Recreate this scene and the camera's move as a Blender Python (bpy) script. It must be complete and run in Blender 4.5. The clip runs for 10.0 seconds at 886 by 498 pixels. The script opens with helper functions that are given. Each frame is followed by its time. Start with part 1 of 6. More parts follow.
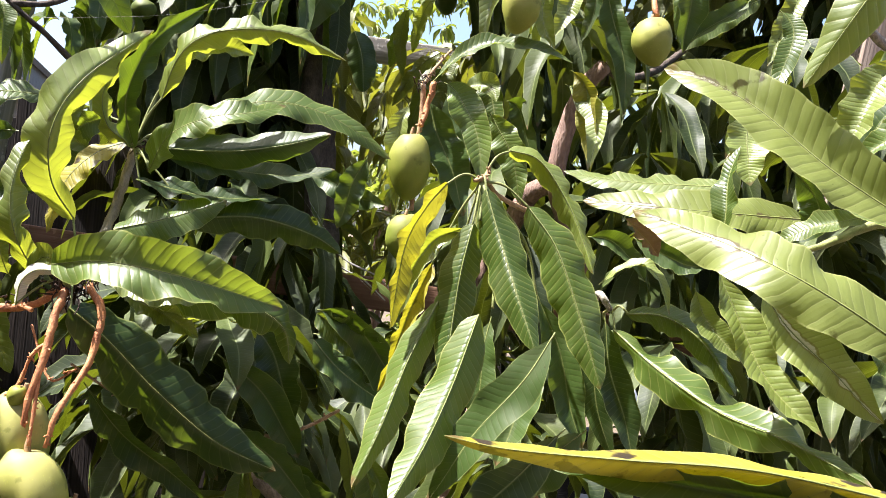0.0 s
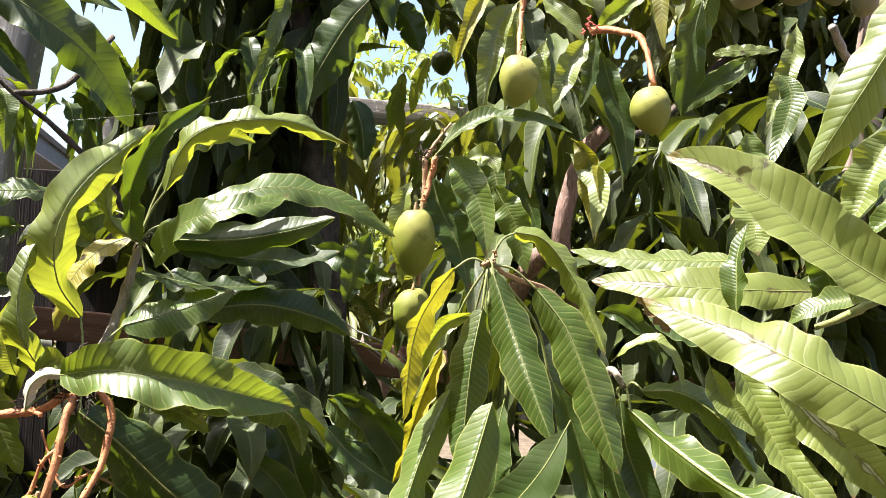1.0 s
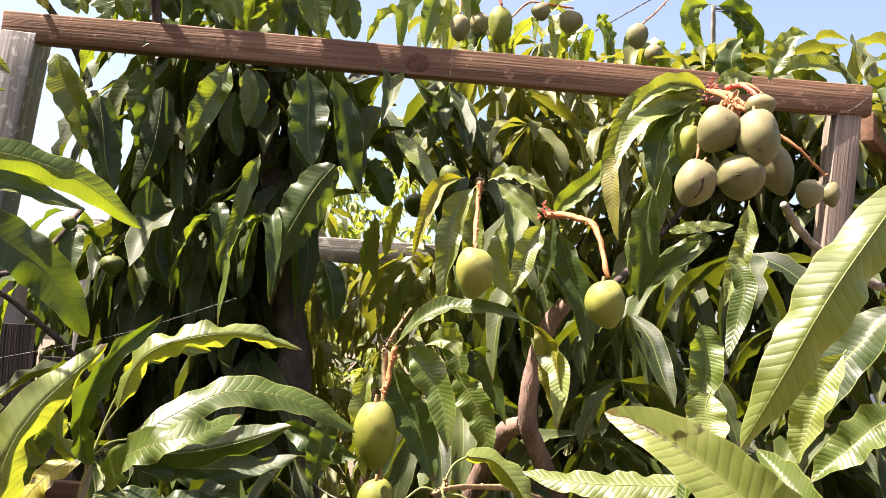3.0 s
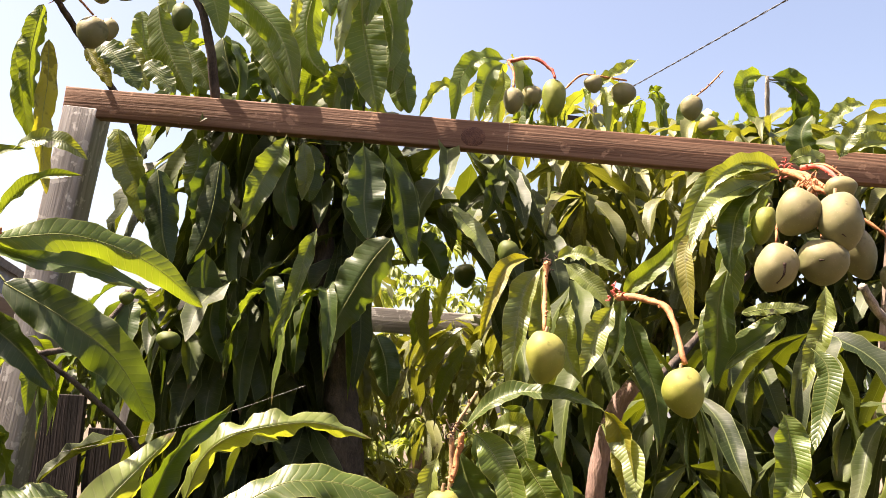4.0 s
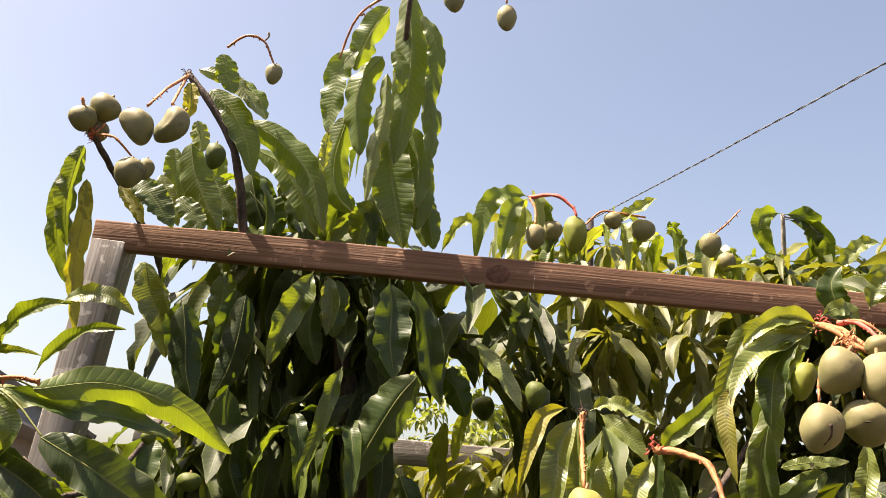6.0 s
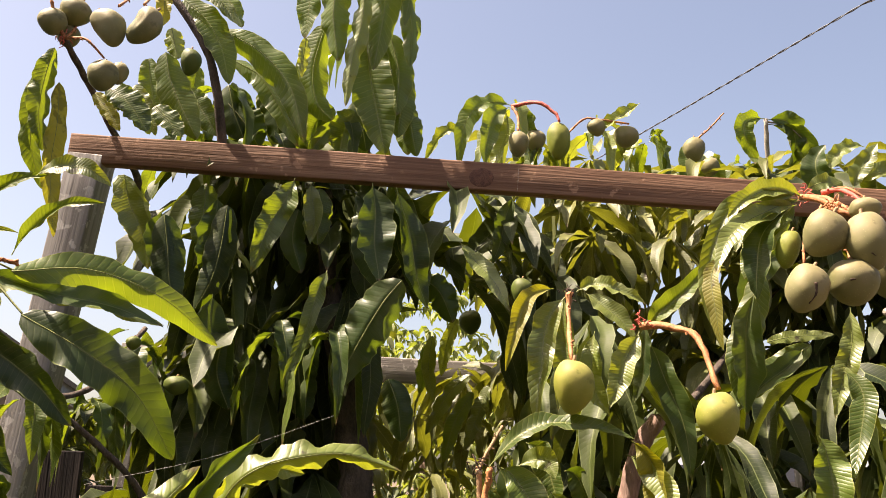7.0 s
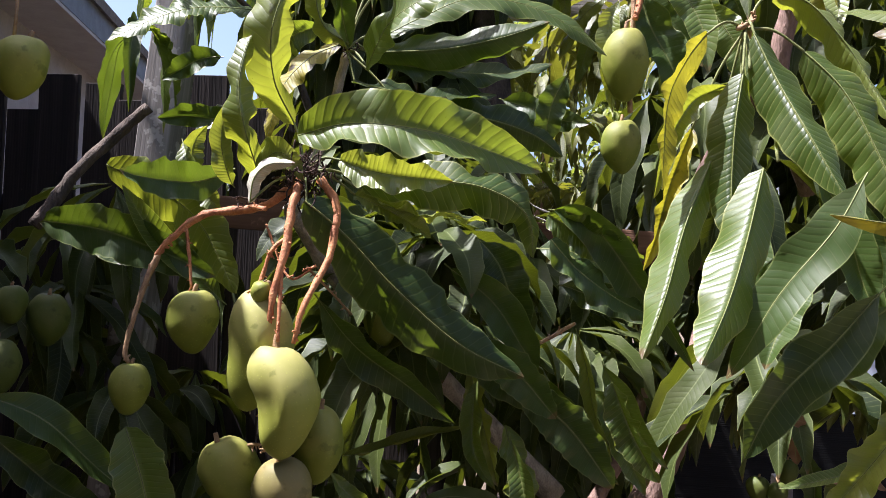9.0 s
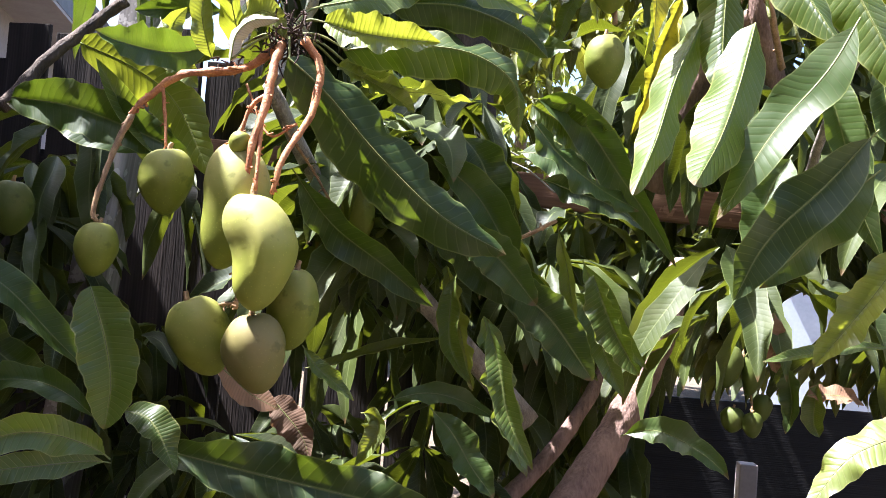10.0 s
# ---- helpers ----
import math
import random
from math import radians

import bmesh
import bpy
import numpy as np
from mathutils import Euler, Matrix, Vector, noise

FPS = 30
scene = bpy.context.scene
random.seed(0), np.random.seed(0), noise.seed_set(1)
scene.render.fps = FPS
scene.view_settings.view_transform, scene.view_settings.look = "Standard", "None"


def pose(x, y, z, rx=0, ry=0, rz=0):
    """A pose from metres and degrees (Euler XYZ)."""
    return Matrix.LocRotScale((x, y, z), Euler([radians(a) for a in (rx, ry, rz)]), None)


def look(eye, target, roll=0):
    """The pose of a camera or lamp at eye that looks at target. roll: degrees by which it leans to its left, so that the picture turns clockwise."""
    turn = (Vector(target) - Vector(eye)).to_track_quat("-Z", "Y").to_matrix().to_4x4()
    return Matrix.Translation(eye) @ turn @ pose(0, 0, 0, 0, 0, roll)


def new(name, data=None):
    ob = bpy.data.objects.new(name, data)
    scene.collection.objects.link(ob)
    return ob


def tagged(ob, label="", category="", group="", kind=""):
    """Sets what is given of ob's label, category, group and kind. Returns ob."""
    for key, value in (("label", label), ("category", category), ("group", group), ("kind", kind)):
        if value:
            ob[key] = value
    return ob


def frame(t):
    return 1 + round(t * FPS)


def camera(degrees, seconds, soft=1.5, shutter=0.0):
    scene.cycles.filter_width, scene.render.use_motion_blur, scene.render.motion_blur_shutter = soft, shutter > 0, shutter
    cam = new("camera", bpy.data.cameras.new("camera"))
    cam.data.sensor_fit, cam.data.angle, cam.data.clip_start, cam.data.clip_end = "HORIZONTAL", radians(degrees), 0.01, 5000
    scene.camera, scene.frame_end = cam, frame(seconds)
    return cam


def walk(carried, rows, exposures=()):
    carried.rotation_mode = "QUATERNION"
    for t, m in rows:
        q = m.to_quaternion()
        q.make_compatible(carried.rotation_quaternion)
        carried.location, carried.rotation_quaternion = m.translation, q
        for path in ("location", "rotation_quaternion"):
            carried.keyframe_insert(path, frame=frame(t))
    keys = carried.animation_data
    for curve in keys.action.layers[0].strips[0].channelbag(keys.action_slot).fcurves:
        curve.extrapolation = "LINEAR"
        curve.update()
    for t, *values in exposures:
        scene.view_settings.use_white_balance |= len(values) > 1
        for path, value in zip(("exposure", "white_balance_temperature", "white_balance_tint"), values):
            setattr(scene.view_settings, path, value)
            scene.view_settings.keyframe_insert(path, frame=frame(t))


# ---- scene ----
cam = camera(54.8, 10.0, 0.25)
ROWS = [
    (0.0, -0.004, -0.0027, 1.5963, 89.144, -6.419, -0.325),
    (0.5, -0.0207, 0.0017, 1.6401, 90.947, -4.812, -0.463),
    (1.0, -0.0156, 0.0026, 1.6668, 91.694, -3.891, -0.019),
    (1.5, 0.0026, -0.037, 1.7291, 94.089, -3.18, -0.312),
    (2.0, 0.025, -0.0102, 1.7835, 94.471, -2.526, -0.786),
    (2.5, 0.031, -0.0184, 1.8242, 95.604, -2.328, -0.431),
    (2.7, 0.0452, -0.0137, 1.8599, 95.943, -2.33, -0.431),
    (3.8, 0.0184, -0.021, 1.9284, 100.055, -2.689, 1.3),
    (4.0, -0.0382, 0.0085, 1.9449, 100.569, -2.795, 1.603),
    (4.5, -0.0985, -0.0133, 1.9527, 103.134, -3.276, 3.44),
    (5.0, -0.128, -0.0057, 1.9764, 105.303, -3.896, 2.958),
    (5.5, -0.1295, -0.0192, 2.0071, 108.664, -3.778, 1.203),
    (5.7, -0.1312, -0.0286, 2.0248, 108.369, -3.72, 1.21),
    (6.8, -0.0986, 0.0381, 1.9354, 105.873, -1.744, 0.654),
    (7.0, -0.117, 0.0432, 1.876, 105.085, -1.698, 0.581),
    (7.5, -0.1399, 0.0835, 1.7261, 99.709, -2.098, 2.137),
    (8.0, -0.1636, 0.1196, 1.5926, 96.567, -2.894, 2.375),
    (8.5, -0.1542, 0.127, 1.4807, 94.525, -2.476, 1.792),
    (9.0, -0.1813, 0.1076, 1.3705, 90.096, -2.79, 7.666),
    (9.5, -0.2175, 0.1171, 1.2068, 89.915, -4.285, 6.666),
    (10.0, -0.1955, 0.14, 1.1412, 92.338, -4.492, 5.289),
]
walk(cam, [(t, pose(*p)) for t, *p in ROWS], [
    (0.0, 2.1, 6150, 13), (1.0, 2.1, 6300, 12), (1.5, 2.1, 6600, 17), (2.5, 2.1, 6800, 16), (4.0, 2.05, 7500, 20), (5.5, 1.8, 7700, 16), (7.0, 1.72, 7800, 19), (7.5, 1.7, 8000, 22),
    (8.0, 1.75, 7200, 21), (8.5, 1.6, 6300, 19), (9.0, 1.65, 5800, 20), (9.5, 2.7, 5750, 17), (10.0, 2.6, 5750, 17)])

# ---- light ----
SUN_TO = Vector((-0.47, -0.06, 0.88)).normalized()
world = bpy.data.worlds.new("world")
scene.world = world
world.use_nodes = True
wn = world.node_tree
sky = wn.nodes.new("ShaderNodeTexSky")
sky.sky_type, sky.sun_disc = "NISHITA", False
sky.sun_elevation = math.asin(SUN_TO.z)
sky.sun_rotation = math.atan2(SUN_TO.x, SUN_TO.y)
sky.dust_density, sky.air_density, sky.ozone_density = 3.4, 0.95, 0.6
wn.links.new(sky.outputs[0], wn.nodes["Background"].inputs[0])
wn.nodes["Background"].inputs[1].default_value = 0.080
sun = new("sun", bpy.data.lights.new("sun", "SUN"))
sun.data.energy, sun.data.angle, sun.data.color = 5.0, radians(0.55), (1.0, 0.95, 0.86)
sun.matrix_world = look(SUN_TO * 30, (0, 0, 0))


# ---- materials ----
def nodes_of(name, rough=0.5, spec=0.5):
    m = bpy.data.materials.new(name)
    m.use_nodes = True
    nt = m.node_tree
    b = nt.nodes["Principled BSDF"]
    b.inputs["Roughness"].default_value = rough
    b.inputs["Specular IOR Level"].default_value = spec
    return m, nt, b


def mth(nt, op, a, b=None):
    n = nt.nodes.new("ShaderNodeMath")
    n.operation = op
    for i, s in enumerate((a, b)):
        if s is None:
            continue
        if isinstance(s, (int, float)):
            n.inputs[i].default_value = s
        else:
            nt.links.new(s, n.inputs[i])
    return n.outputs[0]


def ramp(nt, fac, *stops):
    n = nt.nodes.new("ShaderNodeValToRGB")
    el = n.color_ramp.elements
    while len(el) < len(stops):
        el.new(0.5)
    for e, (p, c) in zip(el, stops):
        e.position = p
        e.color = (*c, 1) if len(c) == 3 else c
    nt.links.new(fac, n.inputs[0])
    return n.outputs[0]


def mixc(nt, fac, a, b, blend="MIX"):
    n = nt.nodes.new("ShaderNodeMix")
    n.data_type, n.blend_type = "RGBA", blend
    for i, s in ((0, fac), (6, a), (7, b)):
        if isinstance(s, (int, float)):
            n.inputs[i].default_value = s
        elif isinstance(s, tuple):
            n.inputs[i].default_value = (*s, 1)
        else:
            nt.links.new(s, n.inputs[i])
    return n.outputs[2]


def noise_of(nt, coord, scale, detail=3.0, stretch=None):
    n = nt.nodes.new("ShaderNodeTexNoise")
    n.inputs["Scale"].default_value, n.inputs["Detail"].default_value = scale, detail
    if stretch:
        mp = nt.nodes.new("ShaderNodeMapping")
        mp.inputs["Scale"].default_value = stretch
        nt.links.new(coord, mp.inputs[0])
        coord = mp.outputs[0]
    nt.links.new(coord, n.inputs["Vector"])
    return n.outputs["Fac"]


def bump(nt, b, height, strength, dist=0.01):
    n = nt.nodes.new("ShaderNodeBump")
    n.inputs["Strength"].default_value, n.inputs["Distance"].default_value = strength, dist
    nt.links.new(height, n.inputs["Height"])
    nt.links.new(n.outputs[0], b.inputs["Normal"])
    return n.outputs[0]


def coords(nt, kind="Object"):
    return nt.nodes.new("ShaderNodeTexCoord").outputs[kind]


def leaf_material(name, lo, hi, vein, through_colour, gloss=0.36, spots=0.0, island=False, glow=0.4, scar=False, shine=0.7, relief=0.21, vein_line=0.55):
    """A mango leaf: pale midrib, rows of side veins with quilted blade between them, light that comes through."""
    m, nt, b = nodes_of(name, gloss, shine)
    uv = nt.nodes.new("ShaderNodeSeparateXYZ")
    nt.links.new(coords(nt, "UV"), uv.inputs[0])
    across = mth(nt, "ABSOLUTE", mth(nt, "SUBTRACT", uv.outputs[0], 0.5))
    ph = mth(nt, "SUBTRACT", mth(nt, "MULTIPLY", uv.outputs[1], 25.0), mth(nt, "MULTIPLY", across, 2.9))
    ob = coords(nt)
    ph = mth(nt, "ADD", ph, mth(nt, "MULTIPLY", noise_of(nt, ob, 18.0, 2.0), 1.1))
    saw = mth(nt, "ABSOLUTE", mth(nt, "SUBTRACT", mth(nt, "FRACT", ph), 0.5))
    veins = mth(nt, "SUBTRACT", 1.0, mth(nt, "MINIMUM", mth(nt, "MULTIPLY", saw, 11.0), 1.0))
    rib = mth(nt, "SUBTRACT", 1.0, mth(nt, "MINIMUM", mth(nt, "MULTIPLY", across, 30.0), 1.0))
    margin = mth(nt, "MINIMUM", mth(nt, "MAXIMUM", mth(nt, "MULTIPLY", mth(nt, "SUBTRACT", across, 0.468), 40.0), 0.0), 0.8)
    line = mth(nt, "MAXIMUM", mth(nt, "MAXIMUM", mth(nt, "MULTIPLY", veins, vein_line), rib), margin)
    if island:
        rnd = nt.nodes.new("ShaderNodeNewGeometry").outputs["Random Per Island"]
    else:
        rnd = nt.nodes.new("ShaderNodeObjectInfo").outputs["Random"]
    blotch = noise_of(nt, ob, 22.0, 4.0)
    fac = mth(nt, "ADD", mth(nt, "MULTIPLY", rnd, 0.6), mth(nt, "MULTIPLY", blotch, 0.55))
    col = ramp(nt, fac, (0.25, tuple(0.8 * q for q in lo)), (0.85, tuple(1.15 * q for q in hi)))
    near_vein = mth(nt, "POWER", mth(nt, "SUBTRACT", 1.0, mth(nt, "MULTIPLY", saw, 2.0)), 3.0)
    col = mixc(nt, mth(nt, "MULTIPLY", near_vein, 0.35), col, tuple(0.55 * q for q in lo))
    col = mixc(nt, line, col, vein)
    dust = ramp(nt, noise_of(nt, ob, 13.0, 6.0), (0.50, (0, 0, 0)), (0.72, (0.30, 0.30, 0.30)))
    col = mixc(nt, dust, col, (0.19, 0.19, 0.12))
    if spots:
        dark = ramp(nt, noise_of(nt, ob, 26.0, 5.0), (0.70 - spots, (0, 0, 0)), (0.74 - spots, (1, 1, 1)))
        col = mixc(nt, dark, col, (0.028, 0.016, 0.008))
    tip = mth(nt, "ADD", mth(nt, "SUBTRACT", uv.outputs[1], 1.02), mth(nt, "MULTIPLY", mth(nt, "ADD", rnd, noise_of(nt, ob, 30.0, 3.0)), 0.055))
    col = mixc(nt, ramp(nt, tip, (0.0, (0, 0, 0)), (0.02, (0.85, 0.85, 0.85))), col, (0.13, 0.075, 0.035))
    fleck = ramp(nt, noise_of(nt, ob, 150.0, 2.0), (0.72, (0, 0, 0)), (0.75, (0.7, 0.7, 0.7)))
    col = mixc(nt, fleck, col, (0.03, 0.024, 0.012))
    if scar:
        patch = ramp(nt, noise_of(nt, ob, 9.0, 2.0), (0.38, (0, 0, 0)), (0.5, (1, 1, 1)))
        close = mth(nt, "MULTIPLY", patch, mth(nt, "MAXIMUM", mth(nt, "SUBTRACT", 1.0, mth(nt, "MULTIPLY", across, 6.0)), 0.0))
        mark = mth(nt, "MULTIPLY", mth(nt, "ADD", close, 0.62), noise_of(nt, ob, 34.0, 5.0))
        col = mixc(nt, ramp(nt, mark, (0.51, (0, 0, 0)), (0.56, (0.9, 0.9, 0.9))), col, (0.075, 0.045, 0.03))
        col = mixc(nt, ramp(nt, mark, (0.64, (0, 0, 0)), (0.69, (0.9, 0.9, 0.9))), col, (0.42, 0.38, 0.32))
    nt.links.new(col, b.inputs["Base Color"])
    pillow = mth(nt, "POWER", mth(nt, "MINIMUM", mth(nt, "MULTIPLY", saw, 3.2), 1.0), 0.6)
    quilt = mth(nt, "ADD", mth(nt, "MULTIPLY", pillow, 1.0), mth(nt, "MULTIPLY", noise_of(nt, ob, 70.0, 3.0), 0.45))
    quilt = mth(nt, "SUBTRACT", quilt, mth(nt, "MULTIPLY", rib, 0.6))
    nrm = bump(nt, b, quilt, relief, 0.0026)
    rough = mth(nt, "ADD", gloss + 0.01, mth(nt, "MULTIPLY", blotch, 0.22))
    nt.links.new(rough, b.inputs["Roughness"])
    tr = nt.nodes.new("ShaderNodeBsdfTranslucent")
    tcol = mixc(nt, 0.75, col, through_colour)
    tcol = mixc(nt, mth(nt, "MULTIPLY", line, 0.5), tcol, tuple(0.55 * c for c in through_colour))
    nt.links.new(tcol, tr.inputs[0])
    nt.links.new(nrm, tr.inputs["Normal"])
    mx = nt.nodes.new("ShaderNodeMixShader")
    mx.inputs[0].default_value = glow
    nt.links.new(b.outputs[0], mx.inputs[1])
    nt.links.new(tr.outputs[0], mx.inputs[2])
    nt.links.new(mx.outputs[0], nt.nodes["Material Output"].inputs[0])
    return m


LEAF = {
    # tones follow leaf age; shade and sun on single leaves are coloured in too
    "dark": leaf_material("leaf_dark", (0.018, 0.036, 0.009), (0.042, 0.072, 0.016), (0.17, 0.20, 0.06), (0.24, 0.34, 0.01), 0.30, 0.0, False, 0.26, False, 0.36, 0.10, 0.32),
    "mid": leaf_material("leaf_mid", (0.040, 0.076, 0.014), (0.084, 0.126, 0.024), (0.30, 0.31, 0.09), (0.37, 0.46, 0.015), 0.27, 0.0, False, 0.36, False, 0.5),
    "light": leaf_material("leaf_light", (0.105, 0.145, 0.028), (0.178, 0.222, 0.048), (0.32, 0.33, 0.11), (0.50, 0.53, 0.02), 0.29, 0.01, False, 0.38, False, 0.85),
    "yellow": leaf_material("leaf_yellow", (0.21, 0.20, 0.014), (0.35, 0.29, 0.025), (0.42, 0.38, 0.08), (0.52, 0.47, 0.015), 0.42, 0.12, False, 0.42),
}
LEAF["scarred"] = leaf_material("leaf_scarred", (0.095, 0.125, 0.028), (0.155, 0.182, 0.048), (0.30, 0.32, 0.11), (0.46, 0.52, 0.02), 0.28, 0.02, False, 0.38, True, 0.40)
LEAF["bleached"] = leaf_material("leaf_bleached", (0.36, 0.33, 0.26), (0.52, 0.49, 0.41), (0.50, 0.46, 0.36), (0.5, 0.45, 0.3), 0.6, 0.0, False, 0.25, False, 0.3)
FOLIAGE = {
    # deep crown leaves: their shade is put into this darker colour
    "dark": leaf_material("foliage_shade_toned", (0.012, 0.024, 0.007), (0.050, 0.068, 0.013), (0.15, 0.18, 0.06), (0.28, 0.33, 0.01), 0.42, 0.0, True, 0.18, False, 0.28, 0.08, 0.35),
    "citrus": leaf_material("foliage_citrus", (0.10, 0.14, 0.022), (0.23, 0.25, 0.05), (0.26, 0.28, 0.10), (0.38, 0.45, 0.04), 0.42, 0.0, True, 0.4),
    # sunlit leaves: the sun on them is put into this paler colour
    "pale": leaf_material("foliage_sun_toned", (0.05, 0.070, 0.018), (0.145, 0.150, 0.042), (0.27, 0.27, 0.10), (0.38, 0.38, 0.02), 0.40, 0.05, True, 0.3, False, 0.5, 0.14),
}


def wood_material(name, a, b_, c, rough=0.75, scale=1.0, ridge=0.03, worn=0.73, relief=0.7):
    """Sawn timber with its grain along the board's own x."""
    m, nt, b = nodes_of(name, rough, 0.3)
    ob = coords(nt)
    grain = noise_of(nt, ob, 42.0 * scale, 5.0, (0.035, 1.0, 1.0))
    fine = noise_of(nt, ob, 230.0 * scale, 3.0, (0.03, 1.0, 1.0))
    stain = noise_of(nt, ob, 5.0, 4.0)
    sep = nt.nodes.new("ShaderNodeSeparateXYZ")
    nt.links.new(ob, sep.inputs[0])
    warp = mth(nt, "MULTIPLY", noise_of(nt, ob, 6.0, 3.0, (0.25, 1.0, 1.0)), 14.0)
    rings = mth(nt, "SINE", mth(nt, "ADD", mth(nt, "ADD", mth(nt, "MULTIPLY", sep.outputs[2], 620.0), mth(nt, "MULTIPLY", sep.outputs[1], 500.0)), warp))
    grain = mth(nt, "ADD", mth(nt, "MULTIPLY", grain, 0.62), mth(nt, "ADD", mth(nt, "MULTIPLY", rings, ridge), 0.19))
    col = ramp(nt, grain, (0.38, a), (0.50, b_), (0.60, c))
    col = mixc(nt, mth(nt, "MULTIPLY", stain, 0.55), col, tuple(0.55 * q for q in a))
    col = mixc(nt, ramp(nt, noise_of(nt, ob, 30.0, 4.0), (worn, (0, 0, 0)), (worn + 0.04, (0.5, 0.5, 0.5))), col, tuple(min(1, 1.5 * q) for q in c))
    rnd = nt.nodes.new("ShaderNodeObjectInfo").outputs["Random"]
    col = mixc(nt, mth(nt, "MULTIPLY", rnd, 0.35), col, a)
    nt.links.new(col, b.inputs["Base Color"])
    bump(nt, b, mth(nt, "ADD", grain, mth(nt, "MULTIPLY", fine, 0.4)), relief, 0.006)
    return m


def rough_material(name, lo, hi, scale, rough=0.8, relief=0.5, stretch=None, dist=0.01):
    m, nt, b = nodes_of(name, rough, 0.3)
    ob = coords(nt)
    n1 = noise_of(nt, ob, scale, 5.0, stretch)
    n2 = noise_of(nt, ob, scale * 7, 4.0, stretch)
    f = mth(nt, "ADD", mth(nt, "MULTIPLY", n1, 0.65), mth(nt, "MULTIPLY", n2, 0.35))
    nt.links.new(ramp(nt, f, (0.33, lo), (0.67, hi)), b.inputs["Base Color"])
    bump(nt, b, f, relief, dist)
    return m


BEAM_WOOD = wood_material("brown_timber", (0.145, 0.072, 0.042), (0.235, 0.122, 0.072), (0.33, 0.19, 0.118), 0.75, 1.0, 0.016, 0.64, 0.55)
POST_WOOD = wood_material("grey_timber", (0.20, 0.18, 0.165), (0.36, 0.33, 0.31), (0.52, 0.49, 0.46), 0.8, 1.0, 0.008, 0.58, 0.4)
TAN_WOOD = wood_material("tan_timber", (0.20, 0.145, 0.115), (0.31, 0.235, 0.19), (0.43, 0.345, 0.29))
FENCE_WOOD = wood_material("fence_timber", (0.018, 0.014, 0.013), (0.038, 0.028, 0.025), (0.07, 0.052, 0.046), 0.85)
# near-black base: the shade over the garden screen is in the timber colour
DARK_WOOD = wood_material("shade_black_timber", (0.003, 0.003, 0.0035), (0.006, 0.006, 0.0065), (0.012, 0.011, 0.011), 0.8)
KNOT = rough_material("knot_wood", (0.06, 0.025, 0.015), (0.17, 0.075, 0.045), 60.0, 0.7, 0.6)
STEM = {
    "bark": rough_material("bark", (0.10, 0.062, 0.05), (0.31, 0.20, 0.16), 30.0, 0.85, 0.8, (1, 1, 0.3), 0.012),
    "wood": rough_material("twig_bark", (0.15, 0.13, 0.108), (0.40, 0.35, 0.29), 60.0, 0.8, 0.7, (1, 1, 0.5)),
    # bark of the deeper branches, with their shade put into the colour
    "shaded": rough_material("bark_shade_toned", (0.035, 0.026, 0.021), (0.13, 0.098, 0.078), 40.0, 0.85, 0.8, (1, 1, 0.4), 0.012),
    "green": rough_material("green_twig", (0.12, 0.15, 0.04), (0.26, 0.26, 0.10), 60.0, 0.6, 0.3),
    "stalk": rough_material("fruit_stalk", (0.20, 0.11, 0.06), (0.42, 0.28, 0.15), 90.0, 0.65, 0.4),
    "orange": rough_material("orange_stalk", (0.24, 0.075, 0.032), (0.60, 0.27, 0.115), 55.0, 0.6, 0.4),
    "pink": rough_material("pink_stalk", (0.45, 0.06, 0.05), (0.60, 0.16, 0.11), 70.0, 0.55, 0.4),
}


def fruit_material(name, lo, hi, blush):
    """Mango skin: soft bloom, pale dots, blotches of darker green."""
    m, nt, b = nodes_of(name, 0.58, 0.3)
    ob = coords(nt)
    rnd = nt.nodes.new("ShaderNodeObjectInfo").outputs["Random"]
    big = noise_of(nt, ob, 16.0, 3.0)
    col = ramp(nt, mth(nt, "ADD", mth(nt, "MULTIPLY", big, 0.8), mth(nt, "MULTIPLY", rnd, 0.25)), (0.3, lo), (0.75, hi))
    sep = nt.nodes.new("ShaderNodeSeparateXYZ")
    nt.links.new(ob, sep.inputs[0])
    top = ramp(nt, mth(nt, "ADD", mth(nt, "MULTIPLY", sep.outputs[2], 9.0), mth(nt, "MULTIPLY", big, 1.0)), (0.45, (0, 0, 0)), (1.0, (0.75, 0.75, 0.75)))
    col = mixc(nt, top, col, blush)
    v = nt.nodes.new("ShaderNodeTexVoronoi")
    v.inputs["Scale"].default_value = 190.0
    nt.links.new(ob, v.inputs["Vector"])
    col = mixc(nt, ramp(nt, v.outputs["Distance"], (0.10, (0.35, 0.35, 0.35)), (0.2, (0, 0, 0))), col, tuple(min(1, 1.6 * q) for q in hi))
    scar = ramp(nt, noise_of(nt, ob, 42.0, 6.0), (0.62, (0, 0, 0)), (0.68, (0.42, 0.42, 0.42)))
    col = mixc(nt, scar, col, tuple(0.45 * q for q in lo))
    nt.links.new(col, b.inputs["Base Color"])
    b.inputs["Subsurface Weight"].default_value = 0.08
    b.inputs["Subsurface Radius"].default_value = (0.01, 0.012, 0.004)
    bump(nt, b, mth(nt, "ADD", big, mth(nt, "MULTIPLY", noise_of(nt, ob, 150.0, 3.0), 0.16)), 0.26, 0.005)
    return m


